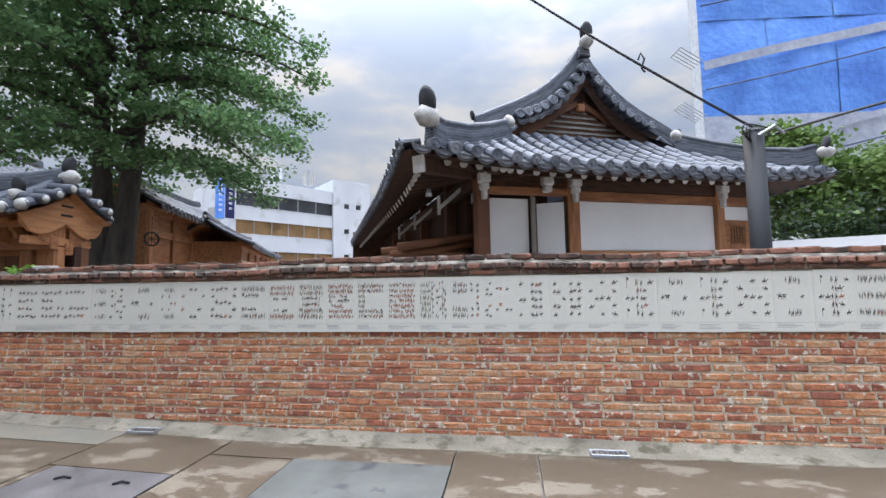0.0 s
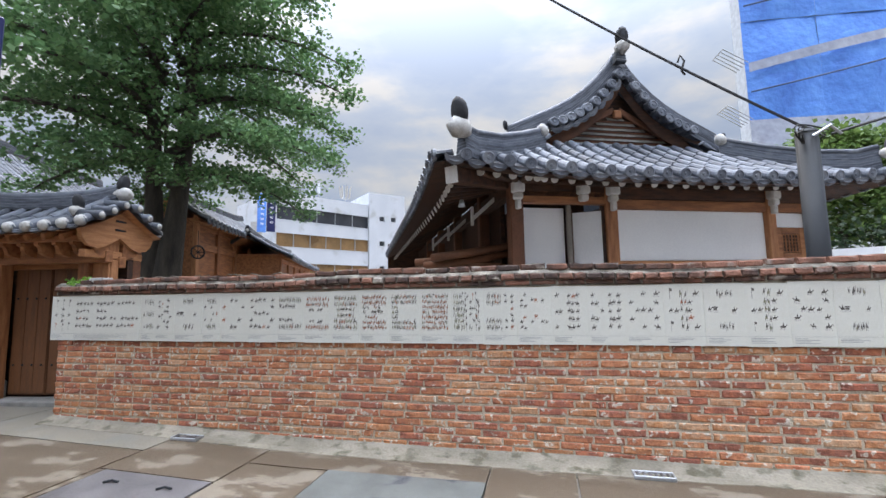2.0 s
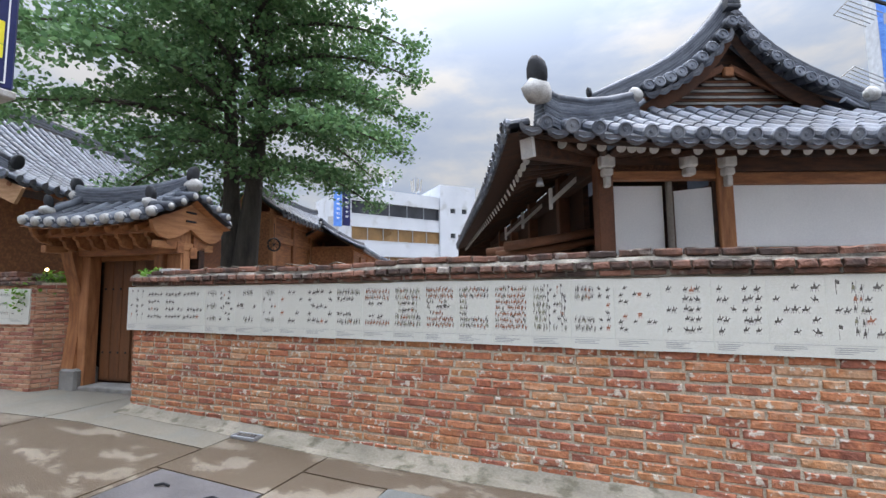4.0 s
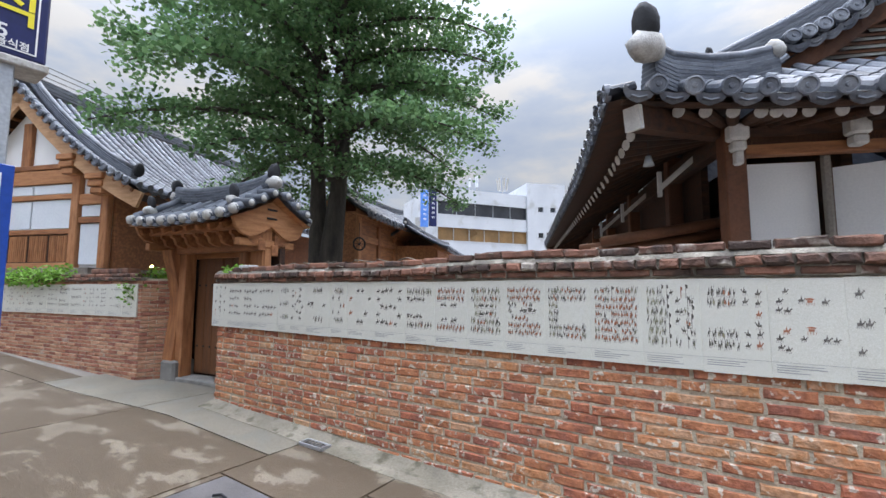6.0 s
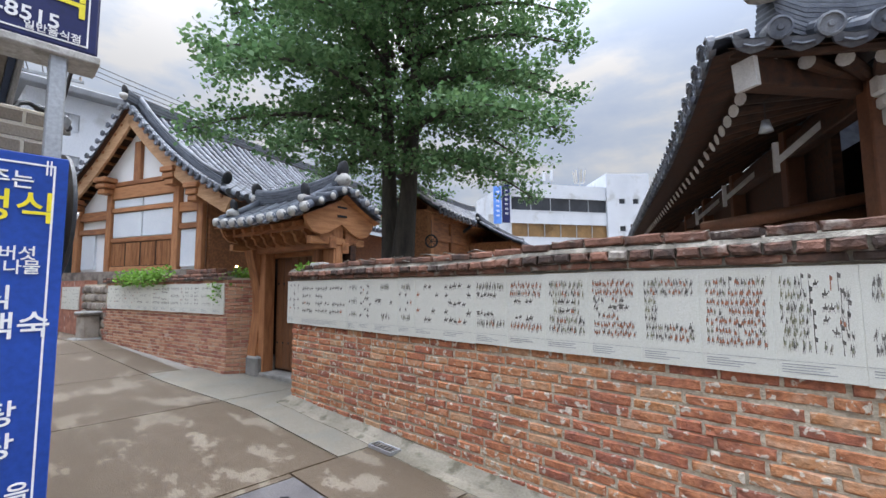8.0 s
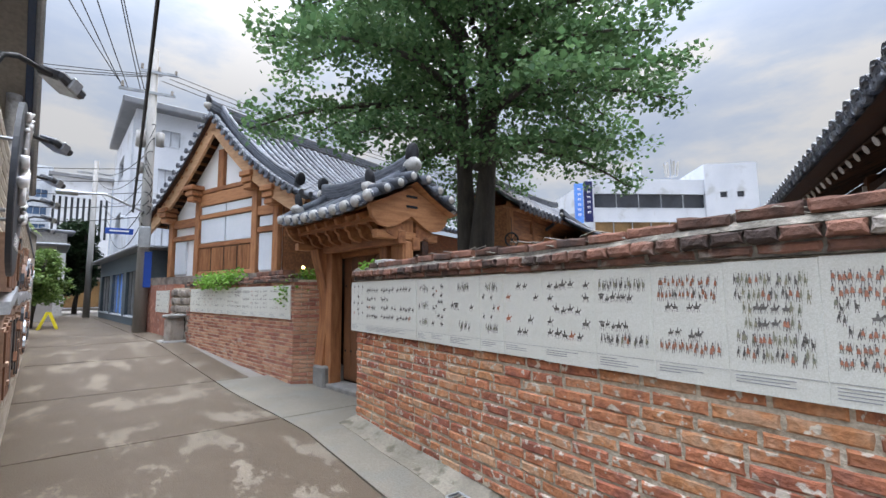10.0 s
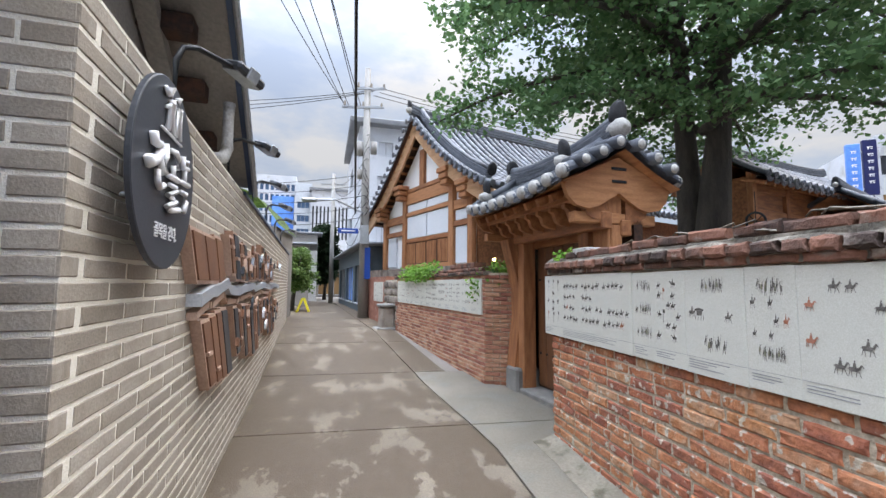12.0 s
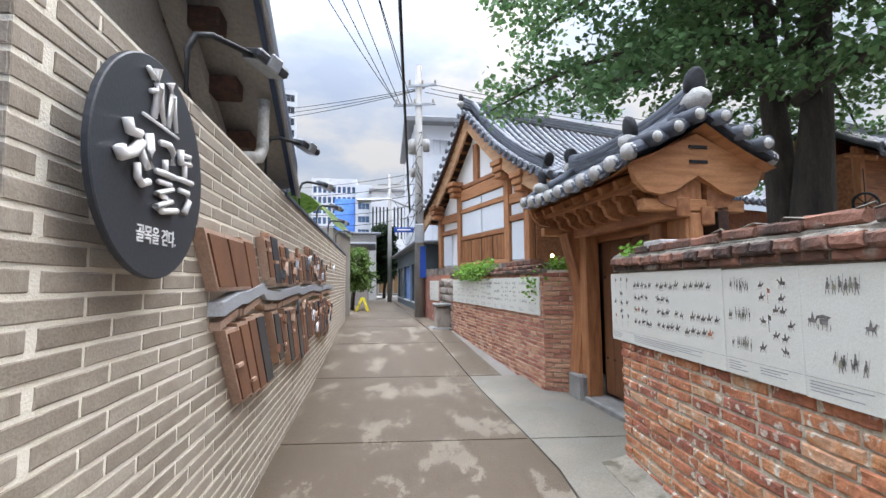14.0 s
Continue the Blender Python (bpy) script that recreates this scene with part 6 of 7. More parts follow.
EDGES = [-3.49, -3.15, -2.19, -1.99, -1.74, -1.38, -1.15, -0.82, -0.47]
EDGES += [-0.47 + 0.306 * k for k in range(1, 31)]
for i, code in enumerate(ORDER):
    printed_panel(code, EDGES[i], EDGES[i + 1] - EDGES[i], Matrix.Translation((0, 3.497, 0)), seed=i)
for i in range(13):
    printed_panel("FGUTEDAHVSQBC"[i], -4.62 + 0.35 * i, 0.35, W2, 0.93, 1.415, 50 + i, "grey-white printed panel with faint tiny drawings", 0.8)

# ---- oval sign on the taupe wall ----
oval = thing("oval_sign", "dark slate oval sign with raised white lettering", "sign", LW, (0.43, -0.05, 1.4))
bm = NB()
n = 48
rings = []
for yy, k in ((-0.082, 1.0), (-0.097, 1.0), (-0.10, 0.988)):
    rings.append([bm.verts.new((0.44 + 0.342 * k * math.cos(2 * math.pi * q / n), yy, 1.722 + 0.343 * k * math.sin(2 * math.pi * q / n))) for q in range(n)])
for a, b in zip(rings, rings[1:]):
    for q in range(n):
        bm.faces.new((a[q], a[(q + 1) % n], b[(q + 1) % n], b[q]))
bm.faces.new(rings[-1])
bm.faces.new(rings[0][::-1])
bmesh.ops.recalc_face_normals(bm, faces=bm.faces[:])
part("plate", bm, M_SLATE, oval)
for x, z in ((0.32, 1.62), (0.60, 1.62), (0.43, 1.92)):
    part("stand_off", tube(NB(), [(x, -0.07, z), (x, 0.02, z)], 0.008, 6), M_METAL, oval)
# the three brushed syllables, stroke by stroke: (radius at the start, at the end, points along the wall and up)
BRUSH = (
    (0.017, 0.021, [(0.230, 1.812), (0.246, 1.783), (0.290, 1.788), (0.303, 1.769), (0.262, 1.727), (0.213, 1.705), (0.198, 1.725)]),
    (0.012, 0.014, [(0.301, 1.750), (0.324, 1.721), (0.345, 1.703)]),
    (0.014, 0.017, [(0.348, 1.809), (0.359, 1.763), (0.357, 1.708)]),
    (0.012, 0.014, [(0.287, 1.704), (0.293, 1.665), (0.318, 1.650), (0.351, 1.664)]),
    (0.013, 0.012, [(0.421, 1.804), (0.472, 1.813), (0.505, 1.798), (0.501, 1.755)]),
    (0.011, 0.011, [(0.450, 1.758), (0.457, 1.723)]),
    (0.012, 0.014, [(0.400, 1.709), (0.454, 1.713), (0.508, 1.715)]),
    (0.010, 0.013, [(0.413, 1.680), (0.491, 1.685), (0.508, 1.674), (0.406, 1.641), (0.460, 1.638), (0.503, 1.633), (0.403, 1.599), (0.439, 1.591), (0.542, 1.608)]),
    (0.014, 0.010, [(0.558, 1.822), (0.562, 1.778), (0.638, 1.791), (0.631, 1.818), (0.563, 1.808)]),
    (0.011, 0.011, [(0.593, 1.778), (0.597, 1.733)]),
    (0.011, 0.013, [(0.533, 1.718), (0.588, 1.723), (0.654, 1.726)]),
    (0.012, 0.014, [(0.561, 1.683), (0.624, 1.686), (0.636, 1.656), (0.603, 1.610)]),
)
for ra, rz, pts in BRUSH:
    part("brush_stroke", tube(NB(), [(x, -0.112, z) for x, z in pts], ra * 0.84, 8, rz * 0.84), M_LETTER, oval, smooth=True)
wall_text(oval, "골목을 걷다.", 0.052, 0.445, -0.1015, 1.508, 0.003, M_LETTER, stretch=(0.95, 1.1))
# plain upright strokes on a level base line
for ra, rz, pts in ((0.020, 0.010, [(0.380, 2.022), (0.400, 1.965), (0.377, 1.868)]), (0.016, 0.006, [(0.398, 1.985), (0.415, 1.93), (0.445, 1.868)]), (0.007, 0.009, [(0.332, 2.005), (0.372, 1.989)]), (0.008, 0.008, [(0.355, 1.942), (0.393, 1.960)]),
                    (0.017, 0.008, [(0.472, 2.020), (0.492, 1.983), (0.471, 1.871)]), (0.014, 0.006, [(0.492, 1.985), (0.505, 1.94), (0.532, 1.873)]), (0.005, 0.005, [(0.316, 1.858), (0.423, 1.859), (0.546, 1.858)])):
    part("emblem_stroke", tube(NB(), [(x, -0.108, z) for x, z in pts], ra, 8, rz), M_LETTER, oval, smooth=True)

# ---- relief of slanting steel boards ----
relief = thing("wall_relief", "relief map of rust-brown steel boards and bright strips", "artwork", LW, (1.0, 0, 0.65))
SH = 0.72


def para(a0, a1, z0, z1, y0, y1, mat, name, label=""):
    bm = NB()
    poly = [(a0 + SH * (1.641 - z0), z0), (a1 + SH * (1.641 - z0), z0), (a1 + SH * (1.641 - z1), z1), (a0 + SH * (1.641 - z1), z1)]
    plate(bm, poly, y1 - y0, Matrix.Translation((0, y0, 0)))
    return part(name, bm, mat, relief, label)


rr = random.Random(5)


def board_group(a0, z0, z1, n, w, mats):
    a = a0
    for k in range(n):
        ww = w * rr.uniform(0.8, 1.15)
        dz = rr.uniform(0, 0.05)
        para(a, a + ww, z0 + dz, z1 - dz, -0.055, 0.0, M_RUSTEDGE, "board_edge", "pinkish steel edge")
        para(a + 0.022, a + ww - 0.006, z0 + dz + 0.02, z1 - dz - 0.02, -0.064, -0.054, mats[k % len(mats)], "board")
        if rr.random() < 0.6:
            zz = rr.uniform(z0 + 0.12, z1 - 0.1)
            para(a + 0.02, a + ww * 0.6, zz, zz + 0.022, -0.075, -0.05, M_RUSTEDGE, "lane_strip")
        a += ww + 0.004
    return a


a_ = board_group(0.917, 1.29, 1.64, 3, 0.25, [M_RUST])
board_group(0.89, 0.66, 1.18, 4, 0.19, [M_RUST, M_RUST, M_RUST, M_SLATE])
c0 = 1.98
for k in range(7):
    n = rr.choice((2, 3, 3))
    e1 = board_group(c0, 1.34 + rr.uniform(-0.04, 0.02), 1.74 + rr.uniform(-0.12, 0.1), n, 0.19, [M_RUST, M_SLATE, M_RUST])
    board_group(c0 - 0.05 + rr.uniform(-0.05, 0.05), 0.62 + rr.uniform(-0.1, 0.15), 1.17, n, 0.18, [M_SLATE, M_RUST, M_RUST])
    c0 = e1 + rr.uniform(0.0, 0.12)
    if c0 > 6.6:
        break
pts = [(1.17, 1.21), (1.48, 1.255), (1.55, 1.25), (1.92, 1.30), (2.02, 1.255), (2.45, 1.235), (2.62, 1.25), (3.3, 1.275), (3.5, 1.245), (4.3, 1.285), (5.0, 1.25), (5.9, 1.28), (6.9, 1.25)]
for (x0, z0), (x1, z1) in zip(pts, pts[1:]):
    bm = NB()
    plate(bm, [(x0, z0), (x1, z1), (x1, z1 + 0.065), (x0, z0 + 0.065)], 0.075, Matrix.Translation((0, -0.075, 0)))
    part("steel_strip", bm, M_STEEL, relief, "bright bent steel strip")
    bm = NB()
    plate(bm, [(x0 + 0.03, z0 - 0.07), (x1, z1 - 0.06), (x1, z1 - 0.025), (x0 + 0.03, z0 - 0.03)], 0.05, Matrix.Translation((0, -0.05, 0)))
    part("lane_strip", bm, M_RUSTEDGE, relief)
for k in range(46):
    s_, z_ = rr.uniform(2.3, 6.9), rr.choice((rr.uniform(1.38, 1.65), rr.uniform(0.75, 1.12)))
    bm = NB()
    plate(bm, [(s_, z_), (s_ + rr.uniform(0.03, 0.12), z_ - 0.02), (s_ + rr.uniform(0.05, 0.1), z_ + rr.uniform(0.04, 0.12)), (s_ + 0.02, z_ + 0.06)], 0.02, Matrix.Translation((0, -0.085, 0)))
    part("cut_piece", bm, rr.choice((M_RUSTEDGE, M_STEEL, M_RUST, M_SLATE)), relief)

# ---- the building behind the taupe wall ----
shop = thing("gabled_shop", "taupe rendered building with steep roof verge and blue edge", "building", LW, (3.0, 1.5, 0))
bm = NB()
plate(bm, [(0.02, 1.9), (6.0, 1.9), (3.55, 1.95), (0.02, 4.25)], 0.15, Matrix.Translation((0, 0.5, 0)))
part("upper_wall", bm, M_PLASTERDARK, shop)


def verge_z(s):
    return 2.20 + 0.69 * (3.15 - s)


bm = NB()
for y0, y1, d0, d1 in ((-0.01, 3.4, 0.0, 0.22),):
    plate(bm, [(-0.3, verge_z(-0.3) + d0), (3.10, verge_z(3.10) + d0), (3.10, verge_z(3.10) + d1), (-0.3, verge_z(-0.3) + d1)], y1 - y0, Matrix.Translation((0, y0, 0)))
part("roof_slab", bm, M_PLASTERDARK, shop)
bm = NB()
plate(bm, [(-0.3, verge_z(-0.3) - 0.02), (3.15, verge_z(3.15) - 0.02), (3.15, verge_z(3.15) + 0.27), (-0.3, verge_z(-0.3) + 0.27)], 0.05, Matrix.Translation((0, -0.062, 0)))
part("fascia", bm, M_BLUEFASCIA, shop, "dark blue sheet-metal fascia")
part("verge_trim", tube(NB(), [(-0.3, -0.075, verge_z(-0.3) - 0.03), (3.15, -0.075, verge_z(3.15) - 0.03)], 0.022, 8), M_METAL, shop)
for k in range(7):
    s_ = 0.2 + 0.38 * k
    bm = NB()
    box(bm, s_, s_ + 0.16, 0.18, 0.50, verge_z(s_ + 0.2) - 0.10, verge_z(s_ + 0.2) + 0.03, 0.01)
    part("rafter_stub", bm, M_WOODSHADED, shop, "dark brown timber stub under the verge")
part("beam", bar(NB(), (0.0, 0.42, verge_z(0.0) - 0.18), (3.0, 0.42, verge_z(3.0) - 0.18), 0.12, 0.10), M_PLASTERDARK, shop)
part("downpipe", tube(NB(), [(2.28, 0.04, 2.72), (2.28, 0.04, 2.36), (2.25, 0.06, 2.28), (2.05, 0.1, 2.22)], 0.045, 10), M_PLASTERED, shop, "cream plastic downpipe", True)
bm = NB()
box(bm, 2.9, 11.5, -0.02, 0.21, 2.13, 2.165, 0.004)
solid("wall_cap", bm, M_BLUEFASCIA, "dark metal capping on the taupe wall", "trim", kind="structure").matrix_world = LW
bm = NB()
box(bm, 0.0, 2.9, 0.0, 0.21, 2.13, 2.15, 0.004)
solid("wall_cap_mortar", bm, M_PALEJOINT, "pale mortar capping on the taupe wall", "trim", kind="structure").matrix_world = LW


def wall_lamp(s):
    t = thing("wall_lamp", "black gooseneck floodlight fixed on the wall top", "lamp", LW @ Matrix.Translation((s, 0.05, 2.13)) @ Matrix.Diagonal((1.25, 1.25, 1.25, 1)), (0, 0, 0), "floodlights along the wall")
    part("neck", tube(NB(), [(0, 0, 0), (0, 0, 0.22), (0.01, -0.02, 0.28), (0.05, -0.06, 0.305), (0.20, -0.16, 0.32)], 0.012, 8), M_BLACK, t, smooth=True)
    part("base", box(NB(), -0.04, 0.04, -0.04, 0.04, 0.0, 0.012, 0.003), M_BLACK, t)
    bm = NB()
    box(bm, -0.085, 0.085, -0.06, 0.06, -0.022, 0.022, 0.012, Matrix.Translation((0.27, -0.20, 0.32)) @ pose(0, 0, 0, 18, 12, -35))
    head = part("lamp_head", bm, M_SLATE, t, "black flood lamp head")
    bm = NB()
    box(bm, -0.07, 0.07, -0.048, 0.048, -0.027, -0.023, 0.0, Matrix.Translation((0.27, -0.20, 0.32)) @ pose(0, 0, 0, 18, 12, -35))
    piece("lens", mesh_of("lens", bm, M_METAL), head, None, "pale lamp glass")
    bm = NB()
    box(bm, -0.03, 0.03, -0.07, -0.055, -0.03, 0.03, 0.004, Matrix.Translation((0.27, -0.20, 0.32)) @ pose(0, 0, 0, 18, 12, -35))
    piece("yoke", mesh_of("yoke", bm, M_METAL), head)
    return t


for s in (0.98, 2.42, 3.95, 5.5, 7.1, 8.8):
    wall_lamp(s)

# ---- blue restaurant signs at the corner ----
YZ = Matrix(((0, 0, 1, 0), (1, 0, 0, 0), (0, 1, 0, 0), (0, 0, 0, 1)))
sign = thing("street_menu_sign", "tall blue menu board on a grey post", "sign", base=(-0.72, 0.8, -0.06))
part("post", box(NB(), -0.775, -0.715, 1.015, 1.075, -0.08, 2.36, 0.006), M_METAL, sign)
part("post", box(NB(), -0.775, -0.715, 0.30, 0.36, -0.08, 2.36, 0.006), M_METAL, sign)
part("menu_board", box(NB(), -0.715, -0.695, 0.22, 1.10, 0.12, 1.88, 0.004), M_BLUESIGN, sign)
for y0, y1, z0, z1 in ((0.26, 1.06, 1.835, 1.842), (1.053, 1.060, 0.16, 1.835)):
    part("border_line", box(NB(), -0.6952, -0.692, y0, y1, z0, z1), M_LETTER, sign)
for k in range(2):
    part("corner_knot", box(NB(), -0.6952, -0.6915, 1.03 + 0.012 * k, 1.036 + 0.012 * k, 1.80, 1.86), M_LETTER, sign)
for body, size, y, z, mt in (("주는", 0.075, 0.93, 1.765, M_LETTER), ("정식", 0.135, 0.945, 1.655, M_YELLOW), ("탕+버섯", 0.06, 0.92, 1.475, M_LETTER), ("나물", 0.06, 0.98, 1.42, M_LETTER), ("정식", 0.10, 0.87, 1.30, M_LETTER), ("백숙", 0.11, 0.975, 1.19, M_LETTER), ("탕", 0.10, 0.95, 0.86, M_LETTER), ("탕", 0.10, 0.95, 0.74, M_LETTER), ("볶 음", 0.08, 0.965, 0.56, M_LETTER), ("무침", 0.08, 0.965, 0.46, M_LETTER)):
    wall_text(sign, body, size, -0.692, y, z, 0.004, mt, basis=YZ)
part("light_box", box(NB(), -0.86, -0.70, 0.16, 1.17, 2.36, 2.98, 0.01), M_NAVYSIGN, sign, "navy lightbox sign with yellow letters")
part("light_box_base", box(NB(), -0.87, -0.69, 0.15, 1.18, 2.32, 2.358, 0.006), M_PLASTERED, sign)
for y0, y1, z0, z1 in ((0.2, 1.135, 2.385, 2.391), (1.129, 1.135, 2.391, 2.95)):
    part("border_line", box(NB(), -0.7002, -0.697, y0, y1, z0, z1), M_LETTER, sign)
wall_text(sign, "정식", 0.20, -0.697, 0.965, 2.585, 0.004, M_YELLOW, basis=YZ, stretch=(0.95, 1))
wall_text(sign, "51-8515", 0.085, -0.697, 0.90, 2.455, 0.004, M_LETTER, basis=YZ)
wall_text(sign, "일반음식점", 0.04, -0.697, 1.02, 2.41, 0.004, M_LETTER, basis=YZ)

# ---- plants on the walls ----
def ivy(name, label, centres, per, size, seed, spread=0.07, mat=None):
    rng = np.random.default_rng(seed)
    v, f = leaf_cloud(centres, per, spread, 0.7, size, rng)
    return tagged(new(name, pydata(name, v, f, mat or M_IVY)), label, "plant", kind="stuff")


rp = random.Random(9)
ivy("ivy", "bright green ivy trailing over the brick wall top", [tuple(W2 @ Vector((-3.9 + 0.045 * k, -0.04 + rp.uniform(-0.05, 0.12), 1.56 + rp.uniform(-0.13, 0.10)))) for k in range(44)], 26, 0.055, 31)
ivy("ivy", "green ivy hanging beside the gate post", [tuple(W2 @ Vector((-0.28 + 0.022 * k, -0.03 + 0.02 * k, 1.55 + rp.uniform(-0.16, 0.08) - (0.18 if k < 5 else 0)))) for k in range(24)], 22, 0.05, 32)
ivy("ivy", "dark ivy strands down the gate pillar", [tuple(W2 @ Vector((0.02, 0.16 + 0.02 * rp.random(), 1.5 - 0.035 * k))) for k in range(24)], 9, 0.04, 33, 0.04, M_LEAF)
ivy("moss_plant", "small green plant growing on the wall end", [(-3.32 + 0.03 * k, 3.52 + rp.uniform(-0.03, 0.08), 1.56 + rp.uniform(0, 0.05)) for k in range(10)], 16, 0.04, 34, 0.04)
bm = NB()
rv = random.Random(12)
for k in range(16):
    x = -2.3 + k * 0.22 + rv.uniform(-0.1, 0.1)
    if rv.random() < 0.7:
        tube(bm, [(x, 3.50, 1.60), (x + rv.uniform(0.02, 0.15), 3.49, 1.62), (x + rv.uniform(0.1, 0.3), 3.51, 1.595), (x + rv.uniform(0.2, 0.4), 3.48, 1.56)], 0.004, 4)
tagged(solid("dry_vine", bm, M_CAPMORTAR, "thin dry vine stems on the coping", "plant"), kind="stuff")

# ---- end of the west wall: rubble, stone seat and small things ----
rub = tagged(new("wall_rubble", mesh_of("wall_rubble", box(NB(), -6.25, -4.75, 0.06, 0.34, -0.1, 1.45), M_MORTAR)), "rough rubble stone wall past the brick wall", "wall", kind="structure")
rub.matrix_world = W2
r7 = random.Random(17)
for row in range(7):
    x = -6.25
    while x < -4.85:
        w = r7.uniform(0.16, 0.38)
        h = r7.uniform(0.15, 0.2)
        bm = NB()
        bmesh.ops.create_icosphere(bm, subdivisions=2, radius=0.5)
        c = Vector((x + w / 2, 0.07, 0.22 + row * 0.185))
        for v in bm.verts:
            q = Vector([math.copysign(abs(t_ * 2) ** 0.6 / 2, t_) for t_ in v.co])
            v.co = Vector((q.x * w * 0.96, q.y * 0.16, q.z * h)) + c + Vector((1, 1, 1)) * 0.012 * noise.noise(c * 5 + v.co * 3)
        ob = new("stone", mesh_of("stone", bm, M_RUBBLE))
        ob.parent = rub
        x += w
far_w = tagged(new("wall_far", mesh_of("wall_far", box(NB(), -9.0, -6.25, 0.05, 0.3, -0.1, 1.55), M_SLIM)), "far stretch of brick wall towards the utility pole", "wall", kind="structure")
far_w.matrix_world = W2
for i in range(3):
    printed_panel("BFS"[i], -7.7 + 0.4 * i, 0.4, W2 @ Matrix.Translation((0, 0.05, 0)), 0.85, 1.4, 80 + i, "grey-white printed panel with faint tiny drawings", 0.8)
seat = thing("stone_bollard", "weathered stone block with a flat top by the wall", "stone", W2, (-5.2, -0.3, 0.25))
part("block", box(NB(), -5.38, -5.0, -0.32, 0.02, 0.2, 0.78, 0.04), M_RUBBLE, seat)
part("cap_stone", box(NB(), -5.42, -4.96, -0.36, 0.04, 0.78, 0.86, 0.025), M_STONE, seat)
part("base_stone", box(NB(), -5.46, -4.9, -0.44, 0.05, 0.18, 0.30, 0.03), M_STONE, seat)
ysign = thing("floor_sign", "small yellow folding floor sign on the road", "sign", base=(-16.9, -0.35, 0.27))
for sx in (-1, 1):
    for ex in (-0.14, 0.14):
        bm = NB()
        bar(bm, (-16.9 + ex, -0.35 + sx * 0.02, 0.80), (-16.9 + ex, -0.35 + sx * 0.22, 0.27), 0.05, 0.05)
        part("leg", bm, M_YELLOW, ysign)
    bm = NB()
    bar(bm, (-17.04, -0.35 + sx * 0.12, 0.53), (-16.76, -0.35 + sx * 0.12, 0.53), 0.04, 0.05)
    part("crossbar", bm, M_YELLOW, ysign)
lamp = thing("entrance_lamp", "small warm lamp glowing by the gate", "lamp", W2, (-0.12, 0.25, 1.6))
bm = NB()
bmesh.ops.create_uvsphere(bm, u_segments=10, v_segments=7, radius=0.022, matrix=Matrix.Translation((-0.12, 0.20, 1.69)))
M_GLOW = bpy.data.materials.new("warm_lamp_glass")
M_GLOW.use_nodes = True
M_GLOW.node_tree.nodes["Principled BSDF"].inputs["Emission Color"].default_value = (1.0, 0.75, 0.35, 1)
M_GLOW.node_tree.nodes["Principled BSDF"].inputs["Emission Strength"].default_value = 6.0
part("bulb", bm, M_GLOW, lamp, "glowing warm bulb")
part("stem", tube(NB(), [(-0.12, 0.20, 1.50), (-0.12, 0.20, 1.67)], 0.015, 8), M_BLACK, lamp)
wheel = thing("wall_emblem", "dark wheel-shaped emblem hung under the wing eave", "emblem", pose(-6.84, 9.3, 2.6, 0, 0, 68) @ Matrix.Diagonal((0.78, 0.78, 0.78, 1)), (0, 0, 0))
bm = NB()
tube(bm, [(0.22 * math.cos(a), 0, 0.22 * math.sin(a)) for a in np.linspace(0, 2 * math.pi, 22)], 0.03, 6)
part("rim", bm, M_BLACK, wheel)
for k in range(4):
    a = k * math.pi / 4
    part("spoke", tube(NB(), [(-0.2 * math.cos(a), 0, -0.2 * math.sin(a)), (0.2 * math.cos(a), 0, 0.2 * math.sin(a))], 0.012, 5), M_BLACK, wheel)
part("hanger", tube(NB(), [(0, 0, 0.22), (0, 0, 0.75)], 0.01, 5), M_BLACK, wheel)


# ---- bricks and coping, last ----
def brick_mesh(name, L, H, D, mat, seed, worn=0.006, bow=0.003):
    """A brick with worn front edges; its front looks along -y."""
    rng = random.Random(seed)
    bm = NB()
    j = lambda a: rng.uniform(-a, a)
    nx, nz = 4, 2
    back = [bm.verts.new((x * L / 2, D, z * H / 2)) for x, z in ((-1, -1), (1, -1), (1, 1), (-1, 1))]
    out = []
    for i in range(nx + 1):
        out.append((-L / 2 + L * i / nx, -H / 2))
    out += [(L / 2, 0)]
    for i in range(nx, -1, -1):
        out.append((-L / 2 + L * i / nx, H / 2))
    out += [(-L / 2, 0)]
    rim = [bm.verts.new((x + j(worn * 0.6), bow * 1.33 + abs(j(bow * 1.33)), z + j(worn * 0.55))) for x, z in out]
    face = [bm.verts.new((x * (1 - 2.4 * worn / L) + j(worn * 0.4), -bow + j(bow), z * (1 - 2.2 * worn / H) + j(worn * 0.3))) for x, z in out]
    m = len(out)
    for k in range(m):
        bm.faces.new((rim[k], rim[(k + 1) % m], face[(k + 1) % m], face[k]))
    bm.faces.new(face)
    ci = {0: 0, 1: nx, 2: nx + 2, 3: 2 * nx + 2}
    seq = [list(range(0, nx + 1)), [nx, nx + 1, nx + 2], list(range(nx + 2, 2 * nx + 3)), [2 * nx + 2, 2 * nx + 3, 0]]
    for q, s in enumerate(seq):
        a, b = back[q], back[(q + 1) % 4]
        bm.faces.new([a, b] + [rim[t] for t in reversed(s)])
    bmesh.ops.recalc_face_normals(bm, faces=bm.faces[:])
    bmesh.ops.triangulate(bm, faces=[f for f in bm.faces if len(f.verts) > 4])
    return mesh_of(name, bm, mat)


